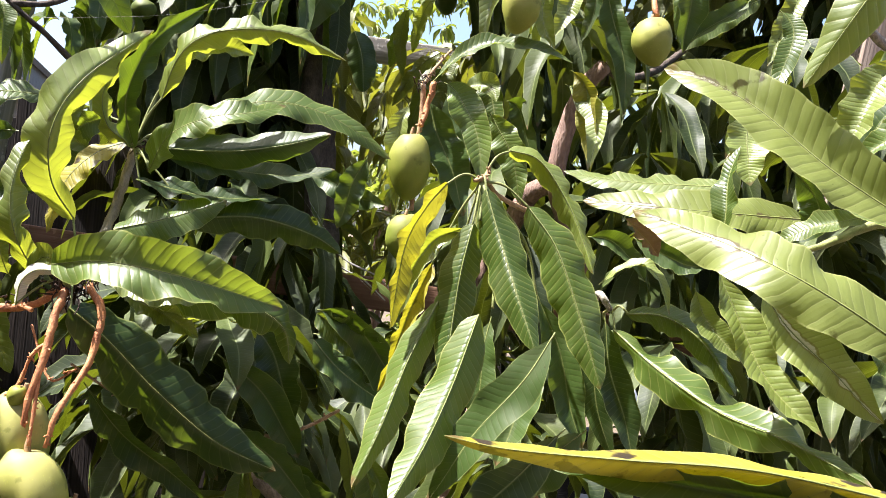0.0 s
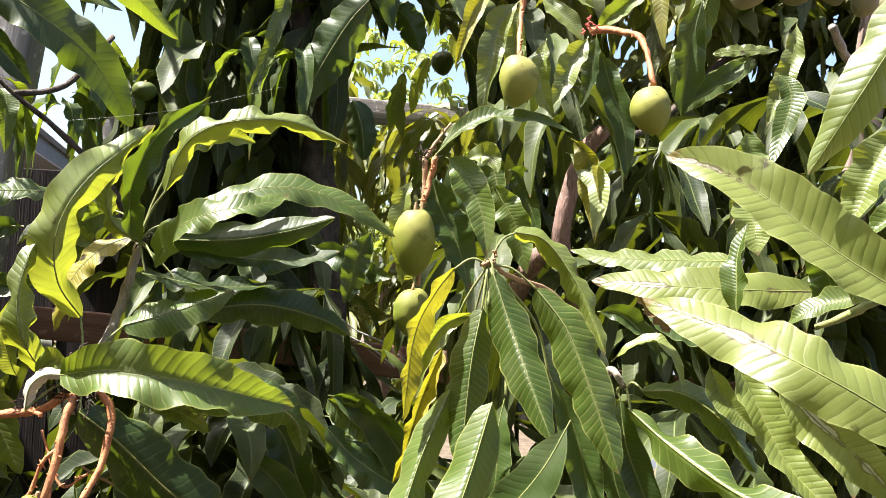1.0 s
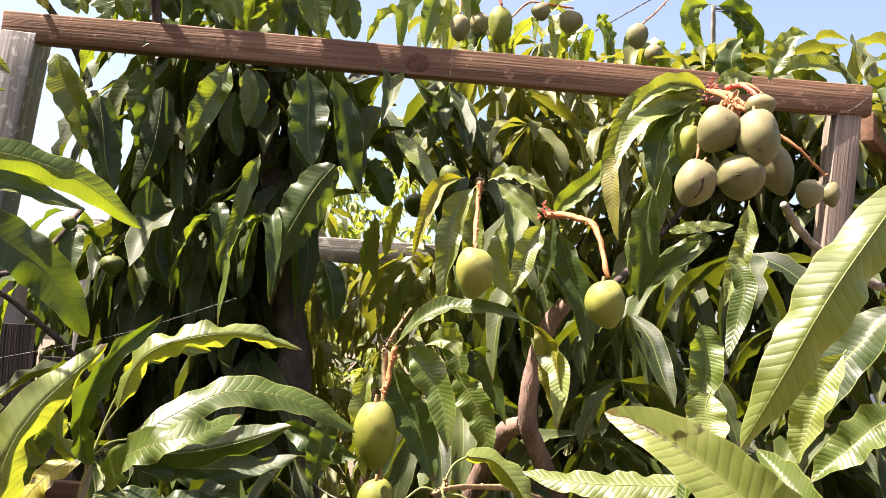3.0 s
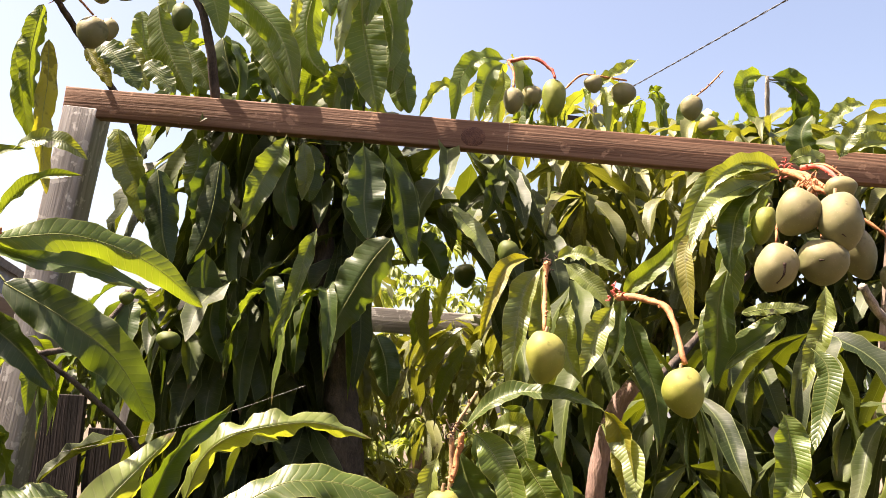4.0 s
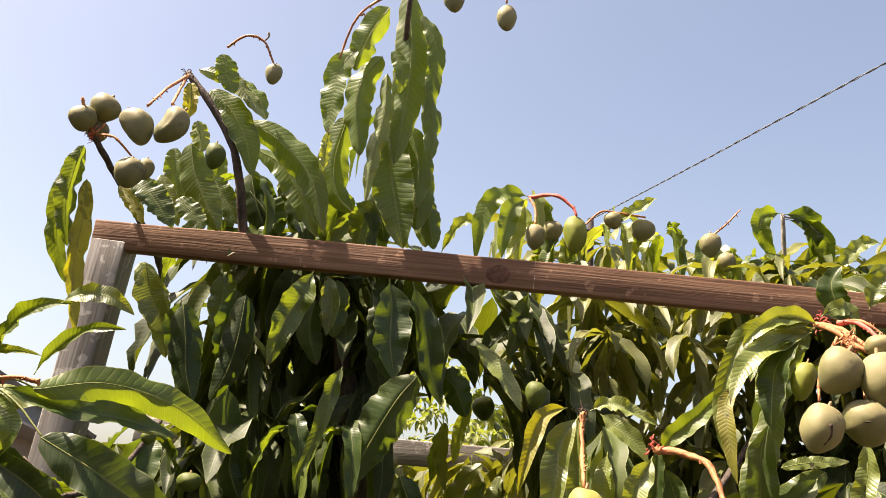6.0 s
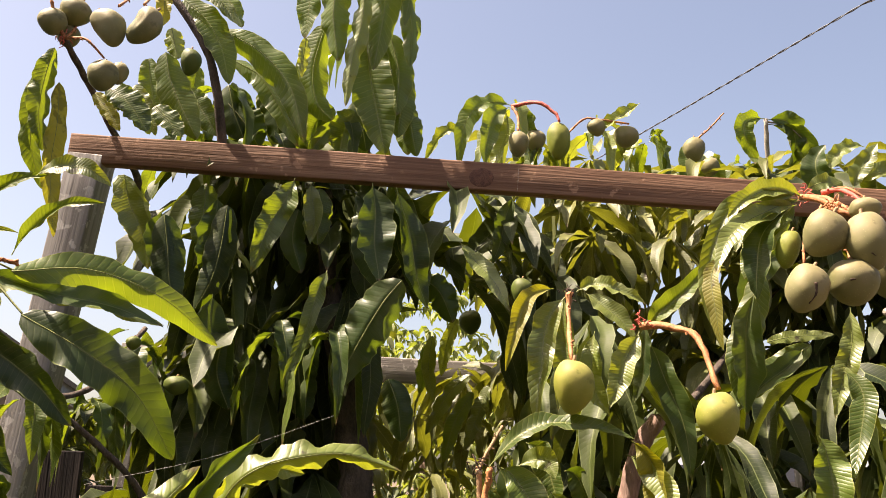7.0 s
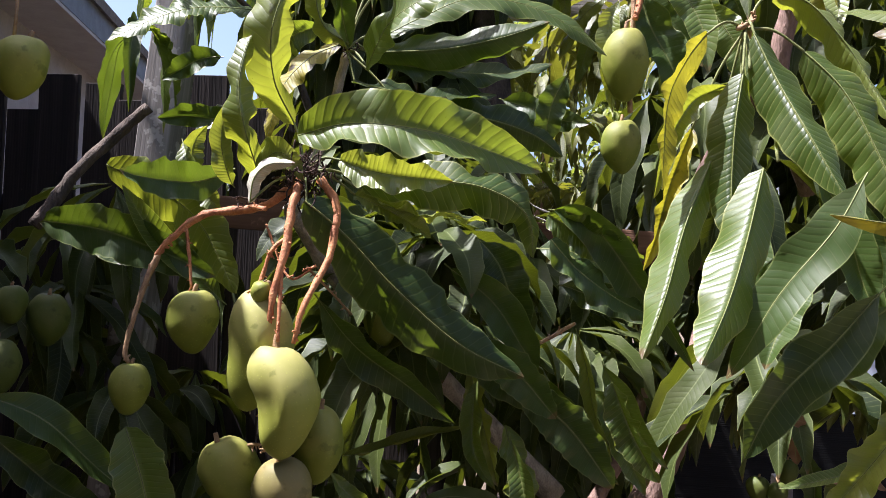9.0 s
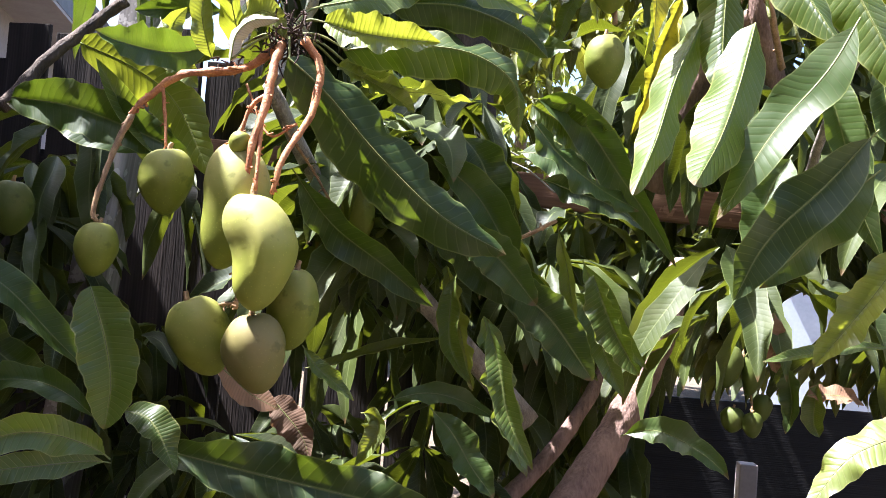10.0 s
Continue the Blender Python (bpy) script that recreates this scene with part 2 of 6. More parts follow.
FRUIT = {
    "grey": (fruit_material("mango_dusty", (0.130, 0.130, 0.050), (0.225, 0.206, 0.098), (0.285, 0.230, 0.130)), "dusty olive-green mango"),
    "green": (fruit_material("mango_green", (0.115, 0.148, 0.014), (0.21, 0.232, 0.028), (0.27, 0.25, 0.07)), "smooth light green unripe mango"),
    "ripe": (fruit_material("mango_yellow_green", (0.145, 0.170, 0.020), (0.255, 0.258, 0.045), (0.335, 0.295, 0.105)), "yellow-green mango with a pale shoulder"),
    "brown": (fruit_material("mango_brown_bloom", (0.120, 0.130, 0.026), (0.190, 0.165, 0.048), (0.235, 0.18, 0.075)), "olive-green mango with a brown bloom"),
    # fruit in the depth of the crown: shade is mixed into the skin colour
    "dark": (fruit_material("mango_shade_toned", (0.050, 0.080, 0.010), (0.092, 0.120, 0.018), (0.115, 0.115, 0.036)), "small green mango toned dark for its shade"),
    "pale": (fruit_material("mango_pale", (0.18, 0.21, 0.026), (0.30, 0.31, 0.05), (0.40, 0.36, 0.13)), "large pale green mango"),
}
DARK_STALK = rough_material("withered_stalk", (0.025, 0.016, 0.012), (0.09, 0.055, 0.04), 90.0, 0.9, 0.5)
PLASTER = rough_material("pale_plaster", (0.27, 0.24, 0.235), (0.36, 0.32, 0.31), 9.0, 0.9, 0.2)
WHITE = rough_material("pale_blue_paint", (0.36, 0.41, 0.47), (0.46, 0.51, 0.57), 5.0, 0.7, 0.1)
SOFFIT = rough_material("soffit_board", (0.34, 0.31, 0.31), (0.42, 0.39, 0.39), 7.0, 0.85, 0.2)
FASCIA = rough_material("fascia_board", (0.12, 0.13, 0.15), (0.18, 0.19, 0.21), 12.0, 0.7, 0.2)
SHINGLE = rough_material("roof_shingle", (0.10, 0.09, 0.085), (0.20, 0.18, 0.17), 24.0, 0.9, 0.6)
SOIL = rough_material("soil_with_litter", (0.07, 0.052, 0.036), (0.17, 0.13, 0.09), 9.0, 0.95, 0.9, None, 0.03)
CABLE = rough_material("cable_sheath", (0.02, 0.02, 0.022), (0.05, 0.05, 0.05), 50.0, 0.6, 0.2)
TWINE = rough_material("grey_twine", (0.30, 0.28, 0.25), (0.48, 0.45, 0.40), 150.0, 0.9, 0.4)
DRY = leaf_material("leaf_dry", (0.13, 0.065, 0.034), (0.27, 0.15, 0.085), (0.30, 0.18, 0.10), (0.40, 0.20, 0.08), 0.7, 0.02, False, 0.25)


# ---- builders ----
def mesh_of(name, bm, *mats):
    me = bpy.data.meshes.new(name)
    bm.normal_update()
    bm.to_mesh(me)
    bm.free()
    for m in mats:
        me.materials.append(m)
    return me


def smooth(me):
    me.polygons.foreach_set("use_smooth", [True] * len(me.polygons))
    return me


def part(name, bm, material, parent, label="", flat=False):
    me = mesh_of(name, bm, material)
    if not flat:
        smooth(me)
    ob = new(name, me)
    ob.parent = parent
    return tagged(ob, label) if label else ob


def thing(name, label, category, at=(0, 0, 0), group="", kind=""):
    ob = new(name)
    ob.location = at
    return tagged(ob, label, category, group, kind)


def board_bm(length, width, depth, bevel=0.004, cuts=0, rough=0.0, seed=0):
    """A board along x, width along z, depth along y, with worn edges."""
    bm = bmesh.new()
    bmesh.ops.create_cube(bm, size=1.0, matrix=Matrix.Diagonal((length, depth, width, 1)))
    if bevel:
        bmesh.ops.bevel(bm, geom=list(bm.edges), offset=bevel, segments=2, affect="EDGES", profile=0.6)
    if cuts:
        long_edges = [e for e in bm.edges if abs(e.verts[0].co.x - e.verts[1].co.x) > length * 0.5]
        bmesh.ops.subdivide_edges(bm, edges=long_edges, cuts=cuts)
        for v in bm.verts:
            v.co += noise.noise_vector(Vector((v.co.x * 3 + seed, v.co.y * 9, v.co.z * 9))) * rough
    return bm


def along(a, b, up=(0, 0, 1)):
    """The pose whose x runs from a to b, centred between them."""
    a, b = Vector(a), Vector(b)
    x = (b - a).normalized()
    y = Vector(up).cross(x).normalized()
    z = x.cross(y)
    m = Matrix((x, y, z)).transposed().to_4x4()
    m.translation = (a + b) / 2
    return m


def tube_bm(points, r0, r1, sides=8, knob=0.0, seed=0.0, bm=None):
    """A tapered tube along a smooth line through the points."""
    pts = [Vector(p) for p in points]
    ext = [pts[0] * 2 - pts[1], *pts, pts[-1] * 2 - pts[-2]]
    line = []
    for i in range(1, len(ext) - 2):
        p0, p1, p2, p3 = ext[i - 1:i + 3]
        n = 6
        for k in range(n):
            t = k / n
            line.append(0.5 * (2 * p1 + (p2 - p0) * t + (2 * p0 - 5 * p1 + 4 * p2 - p3) * t * t + (3 * p1 - p0 - 3 * p2 + p3) * t ** 3))
    line.append(pts[-1])
    bm = bm or bmesh.new()
    rings = []
    side = Vector((0.31, 0.77, 0.13))
    for i, c in enumerate(line):
        c = c + noise.noise_vector(c * 45 + Vector((seed * 1.7, 0, 0))) * (0.0 if i in (0, len(line) - 1) else knob * 0.5 * min(r0, r1))
        tan = (line[min(i + 1, len(line) - 1)] - line[max(i - 1, 0)]).normalized()
        u = tan.cross(side).normalized()
        w = tan.cross(u)
        f = i / (len(line) - 1)
        r = r0 + (r1 - r0) * f
        ring = []
        for k in range(sides):
            a = 2 * math.pi * k / sides
            d = u * math.cos(a) + w * math.sin(a)
            rr = r * (1 + knob * noise.noise(c * 75 + d * 0.8 + Vector((seed, 0, 0))))
            ring.append(bm.verts.new(c + d * rr))
        rings.append(ring)
    for a, b in zip(rings, rings[1:]):
        for k in range(sides):
            bm.faces.new((a[k], a[(k + 1) % sides], b[(k + 1) % sides], b[k]))
    bm.faces.new(list(reversed(rings[0])))
    bm.faces.new(rings[-1])
    return bm


def leaf_arrays(p0, p1, p2, width, nrm, seed, segs=24, halves=3, rib=True):
    """One lance-shaped leaf on a bent spine: a short petiole, a gutter along the midrib, a wavy margin and a thin tip."""
    rng = random.Random(seed)
    p0, p1, p2, nrm = (np.array(q, float) for q in (p0, p1, p2, nrm))
    t = np.linspace(0, 1, segs + 1)
    sp = ((1 - t) ** 2)[:, None] * p0 + (2 * t * (1 - t))[:, None] * p1 + (t ** 2)[:, None] * p2
    tan = np.gradient(sp, axis=0)
    tan /= np.linalg.norm(tan, axis=1)[:, None] + 1e-9
    span = float(np.linalg.norm(p2 - p0))
    n = nrm[None] - tan * (tan @ nrm)[:, None]
    n /= np.linalg.norm(n, axis=1)[:, None] + 1e-9
    tw = rng.uniform(-0.7, 0.7)
    s = np.cross(tan, n)
    ang = tw * (t - 0.4)
    n, s = n * np.cos(ang)[:, None] + s * np.sin(ang)[:, None], s * np.cos(ang)[:, None] - n * np.sin(ang)[:, None]
    sp = sp + s * (0.022 * span * np.sin(2 * np.pi * t + rng.uniform(-0.6, 0.6)) * t * (1 - t) * 4 * rng.choice((-1, 1)))[:, None]
    b = np.clip((t - 0.06) / 0.94, 0, 1)
    prof = (1 - np.abs(2 * b ** 0.9 - 1) ** 2.3) ** 0.85 * (1 - 0.18 * b)
    prof = 0.45 * width * prof / prof.max()
    prof[0] = prof[-1] = 0.0006
    prof = np.maximum(prof, 0.0006)
    cup = {-1: rng.uniform(0.05, 0.8), 0: 0.0, 1: rng.uniform(0.05, 0.8)}
    wav, fr, ph = rng.uniform(0.18, 0.52), rng.uniform(1.6, 3.6), (rng.uniform(0, 6.28), rng.uniform(0, 6.28))
    us = np.linspace(-1, 1, 2 * halves + 1)
    V, UV = [], []
    for u in us:
        sd = int(u > 0.01) - int(u < -0.01)
        f1, p1_ = fr * (1 + 0.2 * sd), ph[sd > 0]
        ripple = 0.65 * np.sin(f1 * 6.28 * b + p1_) + 0.35 * np.sin(f1 * 15.1 * b + p1_ * 2)
        lift = prof * (cup[sd] * abs(u) + wav * abs(u) ** 1.6 * ripple)
        wide = prof * u * (1 - 0.25 * cup[sd]) * (1 + 0.07 * np.sin(f1 * 9.7 * b + p1_ * 1.7))
        V.append(sp + s * wide[:, None] + n * lift[:, None])
        UV.append(np.stack([np.full_like(t, 0.5 + 0.5 * u), b], 1))
    V, UV = np.stack(V, 1), np.stack(UV, 1)
    k = 2 * halves + 1
    faces = []
    for i in range(segs):
        for j in range(k - 1):
            a = i * k + j
            faces.append((a, a + 1, a + k + 1, a + k))
    V, UV = V.reshape(-1, 3), UV.reshape(-1, 2)
    mat = [0] * len(faces)
    if rib:
        base = len(V)
        r = (0.0013 - 0.0010 * t) * (0.7 + width * 4)
        ring = np.stack([sp - n * (r * 1.1)[:, None], sp + s * r[:, None] + n * (0.3 * r)[:, None], sp - s * r[:, None] + n * (0.3 * r)[:, None]], 1)
        V = np.concatenate([V, ring.reshape(-1, 3)])
        UV = np.concatenate([UV, np.full((3 * (segs + 1), 2), 0.5)])
        for i in range(segs):
            for j in range(3):
                a, c = base + i * 3 + j, base + i * 3 + (j + 1) % 3
                faces.append((a, a + 3, c + 3, c))
                mat.append(1)
    return V, UV, faces, mat


RIB = rough_material("leaf_midrib", (0.12, 0.14, 0.035), (0.20, 0.22, 0.07), 60.0, 0.5, 0.2)


def leaf_mesh(name, V, UV, faces, mat, *mats):
    me = bpy.data.meshes.new(name)
    me.from_pydata([tuple(q) for q in V], [], faces)
    lay = me.uv_layers.new(name="UVMap")
    idx = np.empty(len(me.loops), dtype=np.int32)
    me.loops.foreach_get("vertex_index", idx)
    lay.data.foreach_set("uv", UV[idx].astype(np.float32).ravel())
    for m in mats:
        me.materials.append(m)
    me.polygons.foreach_set("material_index", mat)
    return smooth(me)


tree = thing("mango_tree", "leafy mango tree with drooping glossy leaves and fruit", "tree", (0.0, 1.75, 0.0))
count = [0]


def leaf(kind, a, b, c, width, nrm, label=""):
    count[0] += 1
    V, UV, faces, mat = leaf_arrays((0, 0, 0), Vector(b) - Vector(a), Vector(c) - Vector(a), width, nrm, count[0])
    ob = new("leaf", leaf_mesh("leaf", V, UV, faces, mat, DRY if kind == "dry" else LEAF[kind], RIB))
    ob.parent = tree
    ob.location = Vector(a) - tree.location
    return ob


def blade(kind, spine, half, nrm, left, right, wave, turn=0.0):
    """One near leaf on a line through the points: each half of the blade is lifted by its own angle from the midrib."""
    count[0] += 1
    rng = random.Random(count[0] * 3)
    o = np.array(spine[0])
    pts = [np.array(p) - o for p in spine]
    ext = [pts[0] * 2 - pts[1], *pts, pts[-1] * 2 - pts[-2]]
    line = []
    for i in range(1, len(ext) - 2):
        p0, p1, p2, p3 = ext[i - 1:i + 3]
        for k in range(16):
            t = k / 16
            line.append(0.5 * (2 * p1 + (p2 - p0) * t + (2 * p0 - 5 * p1 + 4 * p2 - p3) * t * t + (3 * p1 - p0 - 3 * p2 + p3) * t ** 3))
    line = np.array(line + [pts[-1]])
    run = np.concatenate([[0], np.cumsum(np.linalg.norm(np.diff(line, axis=0), axis=1))])
    segs = 40
    b = np.linspace(0, 1, segs + 1)
    sp = np.stack([np.interp(b * run[-1], run, line[:, k]) for k in range(3)], 1)
    tan = np.gradient(sp, axis=0)
    tan /= np.linalg.norm(tan, axis=1)[:, None]
    nrm = np.array(nrm)
    n = nrm[None] - tan * (tan @ nrm)[:, None]
    n /= np.linalg.norm(n, axis=1)[:, None]
    s = np.cross(tan, n)
    prof = (b + 0.003) ** 0.5 * (1.002 - b) ** 0.68
    prof = half * prof / prof.max()
    prof[0] = prof[-1] = 0.0006
    halves = 4
    us = np.linspace(-1, 1, 2 * halves + 1)
    fr, V, UV = rng.uniform(2.2, 4.2), [], []
    ph = (rng.uniform(0, 6.28), rng.uniform(0, 6.28))
    for u in us:
        sd = int(u > 0.01)
        ang = math.radians(right if sd else left) + math.radians(turn) * (b - 0.5)
        ang = ang + wave * abs(u) ** 1.3 * (0.75 * np.sin(fr * 6.28 * b + ph[sd]) + 0.4 * np.sin(fr * 13.7 * b + 2 * ph[sd]))
        reach = prof * u * (1 + 0.03 * np.sin(fr * 17 * b + ph[sd]))
        V.append(sp + s * (reach * np.cos(ang))[:, None] + n * (np.abs(reach) * np.sin(ang) + 0.12 * prof * (1 - u * u))[:, None])
        UV.append(np.stack([np.full_like(b, 0.5 + 0.5 * u), b], 1))
    k = len(us)
    V, UV = np.stack(V, 1).reshape(-1, 3), np.stack(UV, 1).reshape(-1, 2)
    faces = [(i * k + j, i * k + j + 1, (i + 1) * k + j + 1, (i + 1) * k + j) for i in range(segs) for j in range(k - 1)]
    mat = [0] * len(faces)
    base, r = len(V), (0.0013 - 0.0010 * b) * (0.7 + half * 8)
    mid = sp + n * (0.12 * prof)[:, None]
    ring = np.stack([mid + n * (r * 0.8)[:, None], mid + s * r[:, None], mid - n * (r * 1.1)[:, None], mid - s * r[:, None]], 1)
    V, UV = np.concatenate([V, ring.reshape(-1, 3)]), np.concatenate([UV, np.full((4 * (segs + 1), 2), 0.5)])
    for i in range(segs):
        for j in range(4):
            a, c = base + i * 4 + j, base + i * 4 + (j + 1) % 4
            faces.append((a, a + 4, c + 4, c))
            mat.append(1)
    ob = new("leaf", leaf_mesh("leaf", V, UV, faces, mat, LEAF[kind], RIB))
    ob.parent = tree
    ob.location = Vector(spine[0]) - tree.location
    return ob


def stem(name, kind, r0, r1, *points):
    count[0] += 1
    o = Vector(points[0])
    bm = tube_bm([Vector(p) - o for p in points], r0, r1, 10 if kind == "bark" else 7, 0.5 if kind in ("orange", "stalk", "pink") else 0.16 if kind == "bark" else 0.35, count[0])
    if kind in ("orange", "stalk", "pink"):
        rng = random.Random(count[0])
        for k in range(rng.randint(9, 16)):
            i = rng.randrange(len(points) - 1)
            a = Vector(points[i]).lerp(Vector(points[i + 1]), rng.random()) - o
            d = Vector([rng.gauss(0, 1) for _ in range(3)]).normalized() * rng.uniform(0.004, 0.010)
            tube_bm([a, a + d * 0.5, a + d], r1 * 0.75, r1 * 0.4, 5, 0.4, k, bm)
    ob = part(name, bm, STEM[kind], tree)
    ob.location = o - tree.location
    return ob


def tuft(kinds, at, n, length, seed, spread=0.5, out=None):
    """Long leaves that hang from the end of a twig."""
    rng = random.Random(seed)
    for k in range(n):
        az = k * 2.4 + rng.uniform(0, 6.28 if n == 1 else 1.0)
        d = Vector((math.cos(az), math.sin(az), 0)) * spread * rng.uniform(0.5, 1.2)
        L = length * rng.uniform(0.75, 1.15)
        a = Vector(at) + d * 0.03 + Vector((0, 0, rng.uniform(-0.05, 0.01)))
        b = a + d * L * 0.7 + Vector((0, 0, L * rng.uniform(-0.15, 0.25)))
        c = a + d * L * 0.8 + Vector((0, 0, -L * rng.uniform(0.7, 0.95)))
        nrm = d.normalized() + Vector((rng.uniform(-0.5, 0.5), rng.uniform(-0.5, 0.5), 0.5))
        leaf(rng.choice(kinds), a, b, c, rng.uniform(0.052, 0.072), nrm)


def mango(at, width, height, lean, kind, waist=0.0, marks=()):
    """An egg-shaped fruit with a broad shoulder, a slight beak to one side and the scar of its stalk."""
    count[0] += 1
    rng = random.Random(count[0] * 7)
    bm = bmesh.new()
    bmesh.ops.create_uvsphere(bm, u_segments=32, v_segments=22, radius=0.5)
    bend = rng.uniform(-0.10, 0.10)
    for v in bm.verts:
        z = v.co.z * 2
        f = 1.0 + 0.15 * z - 0.08 * z * z
        lump = 1 + 0.09 * noise.noise(v.co * 2.6 + Vector((count[0], 0, 0))) + 0.025 * noise.noise(v.co * 9 + Vector((0, count[0], 0)))
        if v.co.x < 0:
            f *= 1 - waist * math.exp(-((z + 0.1) / 0.45) ** 2)
        v.co.x = v.co.x * f * width * lump + bend * width * (z * z) + 0.3 * waist * width * math.cos(z * 2.6)
        v.co.y = v.co.y * f * width * 0.92 * lump
        v.co.z = v.co.z * height - (0.06 * height * math.exp(-(v.co.x ** 2 + v.co.y ** 2) / (0.02 * width ** 2 + 1e-9)) if z > 0.7 else 0)
    m, label = FRUIT[kind]
    ob = new("mango", smooth(mesh_of("mango", bm, m)))
    ob.matrix_world = pose(*at, rng.uniform(-6, 6), lean, 0.0 if waist else rng.uniform(-30, 30))
    tagged(ob, label + " hanging from a stalk", "mango", "mangoes on the tree")
    nub = tube_bm([(0, 0, height * 0.43), (0.001, 0, height * 0.5), (0.002, 0.001, height * 0.56)], width * 0.055, width * 0.04, 7, 0.4)
    part("stalk_stub", nub, STEM["stalk"], ob)
    for r, *line in marks:
        skin = [v.co for v in ob.data.vertices]
        inv = ob.matrix_world.inverted()
        on = [max(skin, key=lambda c: c.normalized().dot((inv @ Vector(p)).normalized())) for p in line]
        part("scar", tube_bm([c * 0.995 for c in on], r, r * 0.5, 6, 0.5), DARK_STALK, ob, "dark dry scar")
    return ob


# ---- structure ----
bm = bmesh.new()
bmesh.ops.create_grid(bm, x_segments=60, y_segments=60, size=1.0)
for v in bm.verts:
    v.co = Vector((math.copysign(abs(v.co.x) ** 3 * 400, v.co.x), math.copysign(abs(v.co.y) ** 3 * 400, v.co.y), 0))
    v.co.z = 0.03 * noise.noise(v.co * 1.3)
ground = new("ground", smooth(mesh_of("ground", bm, SOIL)))
tagged(ground, "dry garden soil with leaf litter", "ground", "", "structure")

# trellis of old timber
trellis = thing("trellis", "old timber trellis frame of posts and rails, leaning a little", "trellis", (0, 2.4, 0))


def timber(name, a, b, width, depth, material, up=(0, 0, 1), parent=None, cuts=24, seed=0, label=""):
    bm = board_bm((Vector(b) - Vector(a)).length, width, depth, 0.004, cuts, 0.003, seed)
    ob = part(name, bm, material, parent or trellis, label)
    m = along(a, b, up)
    ob.matrix_local = (parent or trellis).matrix_basis.inverted() @ m
    return ob


timber('beam', (-1.256, 2.370, 2.776), (1.247, 2.370, 2.656), 0.089, 0.040, BEAM_WOOD, (0, 0, 1), None, 40, 3, 'red-brown sawn rail with a large knot')
timber('post', (-1.478, 2.400, -0.050), (-1.202, 2.400, 2.759), 0.1, 0.1, POST_WOOD, (1, 0, 0), None, 24, 5, 'grey weathered square post')
timber('post', (0.891, 2.400, -0.050), (1.185, 2.400, 2.626), 0.07, 0.085, TAN_WOOD, (1, 0, 0), None, 24, 6, 'brown square post lit on its side')
timber('brace', (1.279, 2.450, 2.608), (1.829, 3.200, 2.628), 0.089, 0.038, BEAM_WOOD, (0, 0, 1), None, 10, 7)
timber('lower_rail', (-1.231, 2.450, 1.455), (1.157, 2.450, 1.359), 0.089, 0.038, BEAM_WOOD, (0, 0, 1), None, 24, 8, 'red-brown lower rail')
timber('back_rail', (-1.356, 3.200, 2.287), (1.218, 3.200, 2.217), 0.089, 0.038, POST_WOOD, (0, 0, 1), None, 12, 9, 'grey weathered back rail')
timber('back_post', (-1.306, 3.255, -0.050), (-1.306, 3.255, 2.345), 0.07, 0.07, POST_WOOD, (1, 0, 0), None, 12, 10)
timber('back_post', (1.168, 3.255, -0.050), (1.168, 3.255, 2.279), 0.07, 0.07, POST_WOOD, (1, 0, 0), None, 12, 10)

# the beam's big knot, nail heads and the twine tied over the lower rail
knot = bmesh.new()
bmesh.ops.create_uvsphere(knot, u_segments=16, v_segments=8, radius=0.5, matrix=Matrix.Diagonal((0.075, 0.006, 0.06, 1)))
kn = part("knot", knot, KNOT, trellis, "swollen dark knot")
kn.location = (-0.055, -0.0495, 2.712)
twine = thing("twine", "loose grey twine tied over the lower rail", "twine", (-0.3, 2.4, 1.5))
for k, (p, q) in enumerate((((-0.05, -0.02, 0.05), (0.17, -0.03, -0.10)), ((-0.03, -0.02, 0.06), (0.20, -0.02, -0.08)), ((-0.06, -0.02, 0.08), (-0.01, -0.03, -0.03)))):
    p, q = Vector(p), Vector(q)
    part("strand", tube_bm([p, p.lerp(q, 0.35) + Vector((0, -0.008, -0.012)), p.lerp(q, 0.7) + Vector((0, -0.004, 0.006)), q], 0.0028, 0.0022, 5, 0.6, k), TWINE, twine)

# dark board fence behind the tree
fence = thing("fence", "dark weathered wooden board fence with uneven tops", "fence", (-1.5, 2.9, 0))
rng = random.Random(5)
x = -3.6
while x < -0.5:
    w = rng.uniform(0.13, 0.15)
    h = 1.86 + rng.uniform(-0.07, 0.07)
    b = part("fence_board", board_bm(h, w, 0.018, 0.003, 3, 0.004, x), FENCE_WOOD, fence, "", True)
    b.matrix_local = Matrix.Translation((x + 1.5, rng.uniform(-0.006, 0.006), h / 2)) @ along((0, 0, -1), (0, 0, 1), (1, 0, 0)) @ pose(0, 0, 0, rng.uniform(-1, 1), rng.uniform(-0.8, 0.8), 0)
    x += w + rng.uniform(-0.001, 0.003)
for z in (0.4, 1.45):
    r = part("fence_rail", board_bm(3.2, 0.09, 0.038, 0.003), FENCE_WOOD, fence, "", True)
    r.location = (-0.55, 0.035, z)

# near leaves that stand out
blade('light', [(-0.598, 1.400, 1.555), (-0.616, 1.340, 1.616), (-0.609, 1.310, 1.696), (-0.580, 1.340, 1.780), (-0.517, 1.440, 1.885)], 0.041, (0.42, -0.91, -0.07), -21, -45, 0.3)
stem('petiole', 'green', 0.0022, 0.0017, (-0.547, 1.297, 1.471), (-0.573, 1.349, 1.525), (-0.599, 1.396, 1.559))
blade('dark', [(-0.526, 1.430, 1.685), (-0.532, 1.390, 1.747), (-0.514, 1.370, 1.805), (-0.487, 1.380, 1.864), (-0.422, 1.420, 1.936)], 0.030, (0.34, -0.93, -0.14), 59, 44, 0.3)
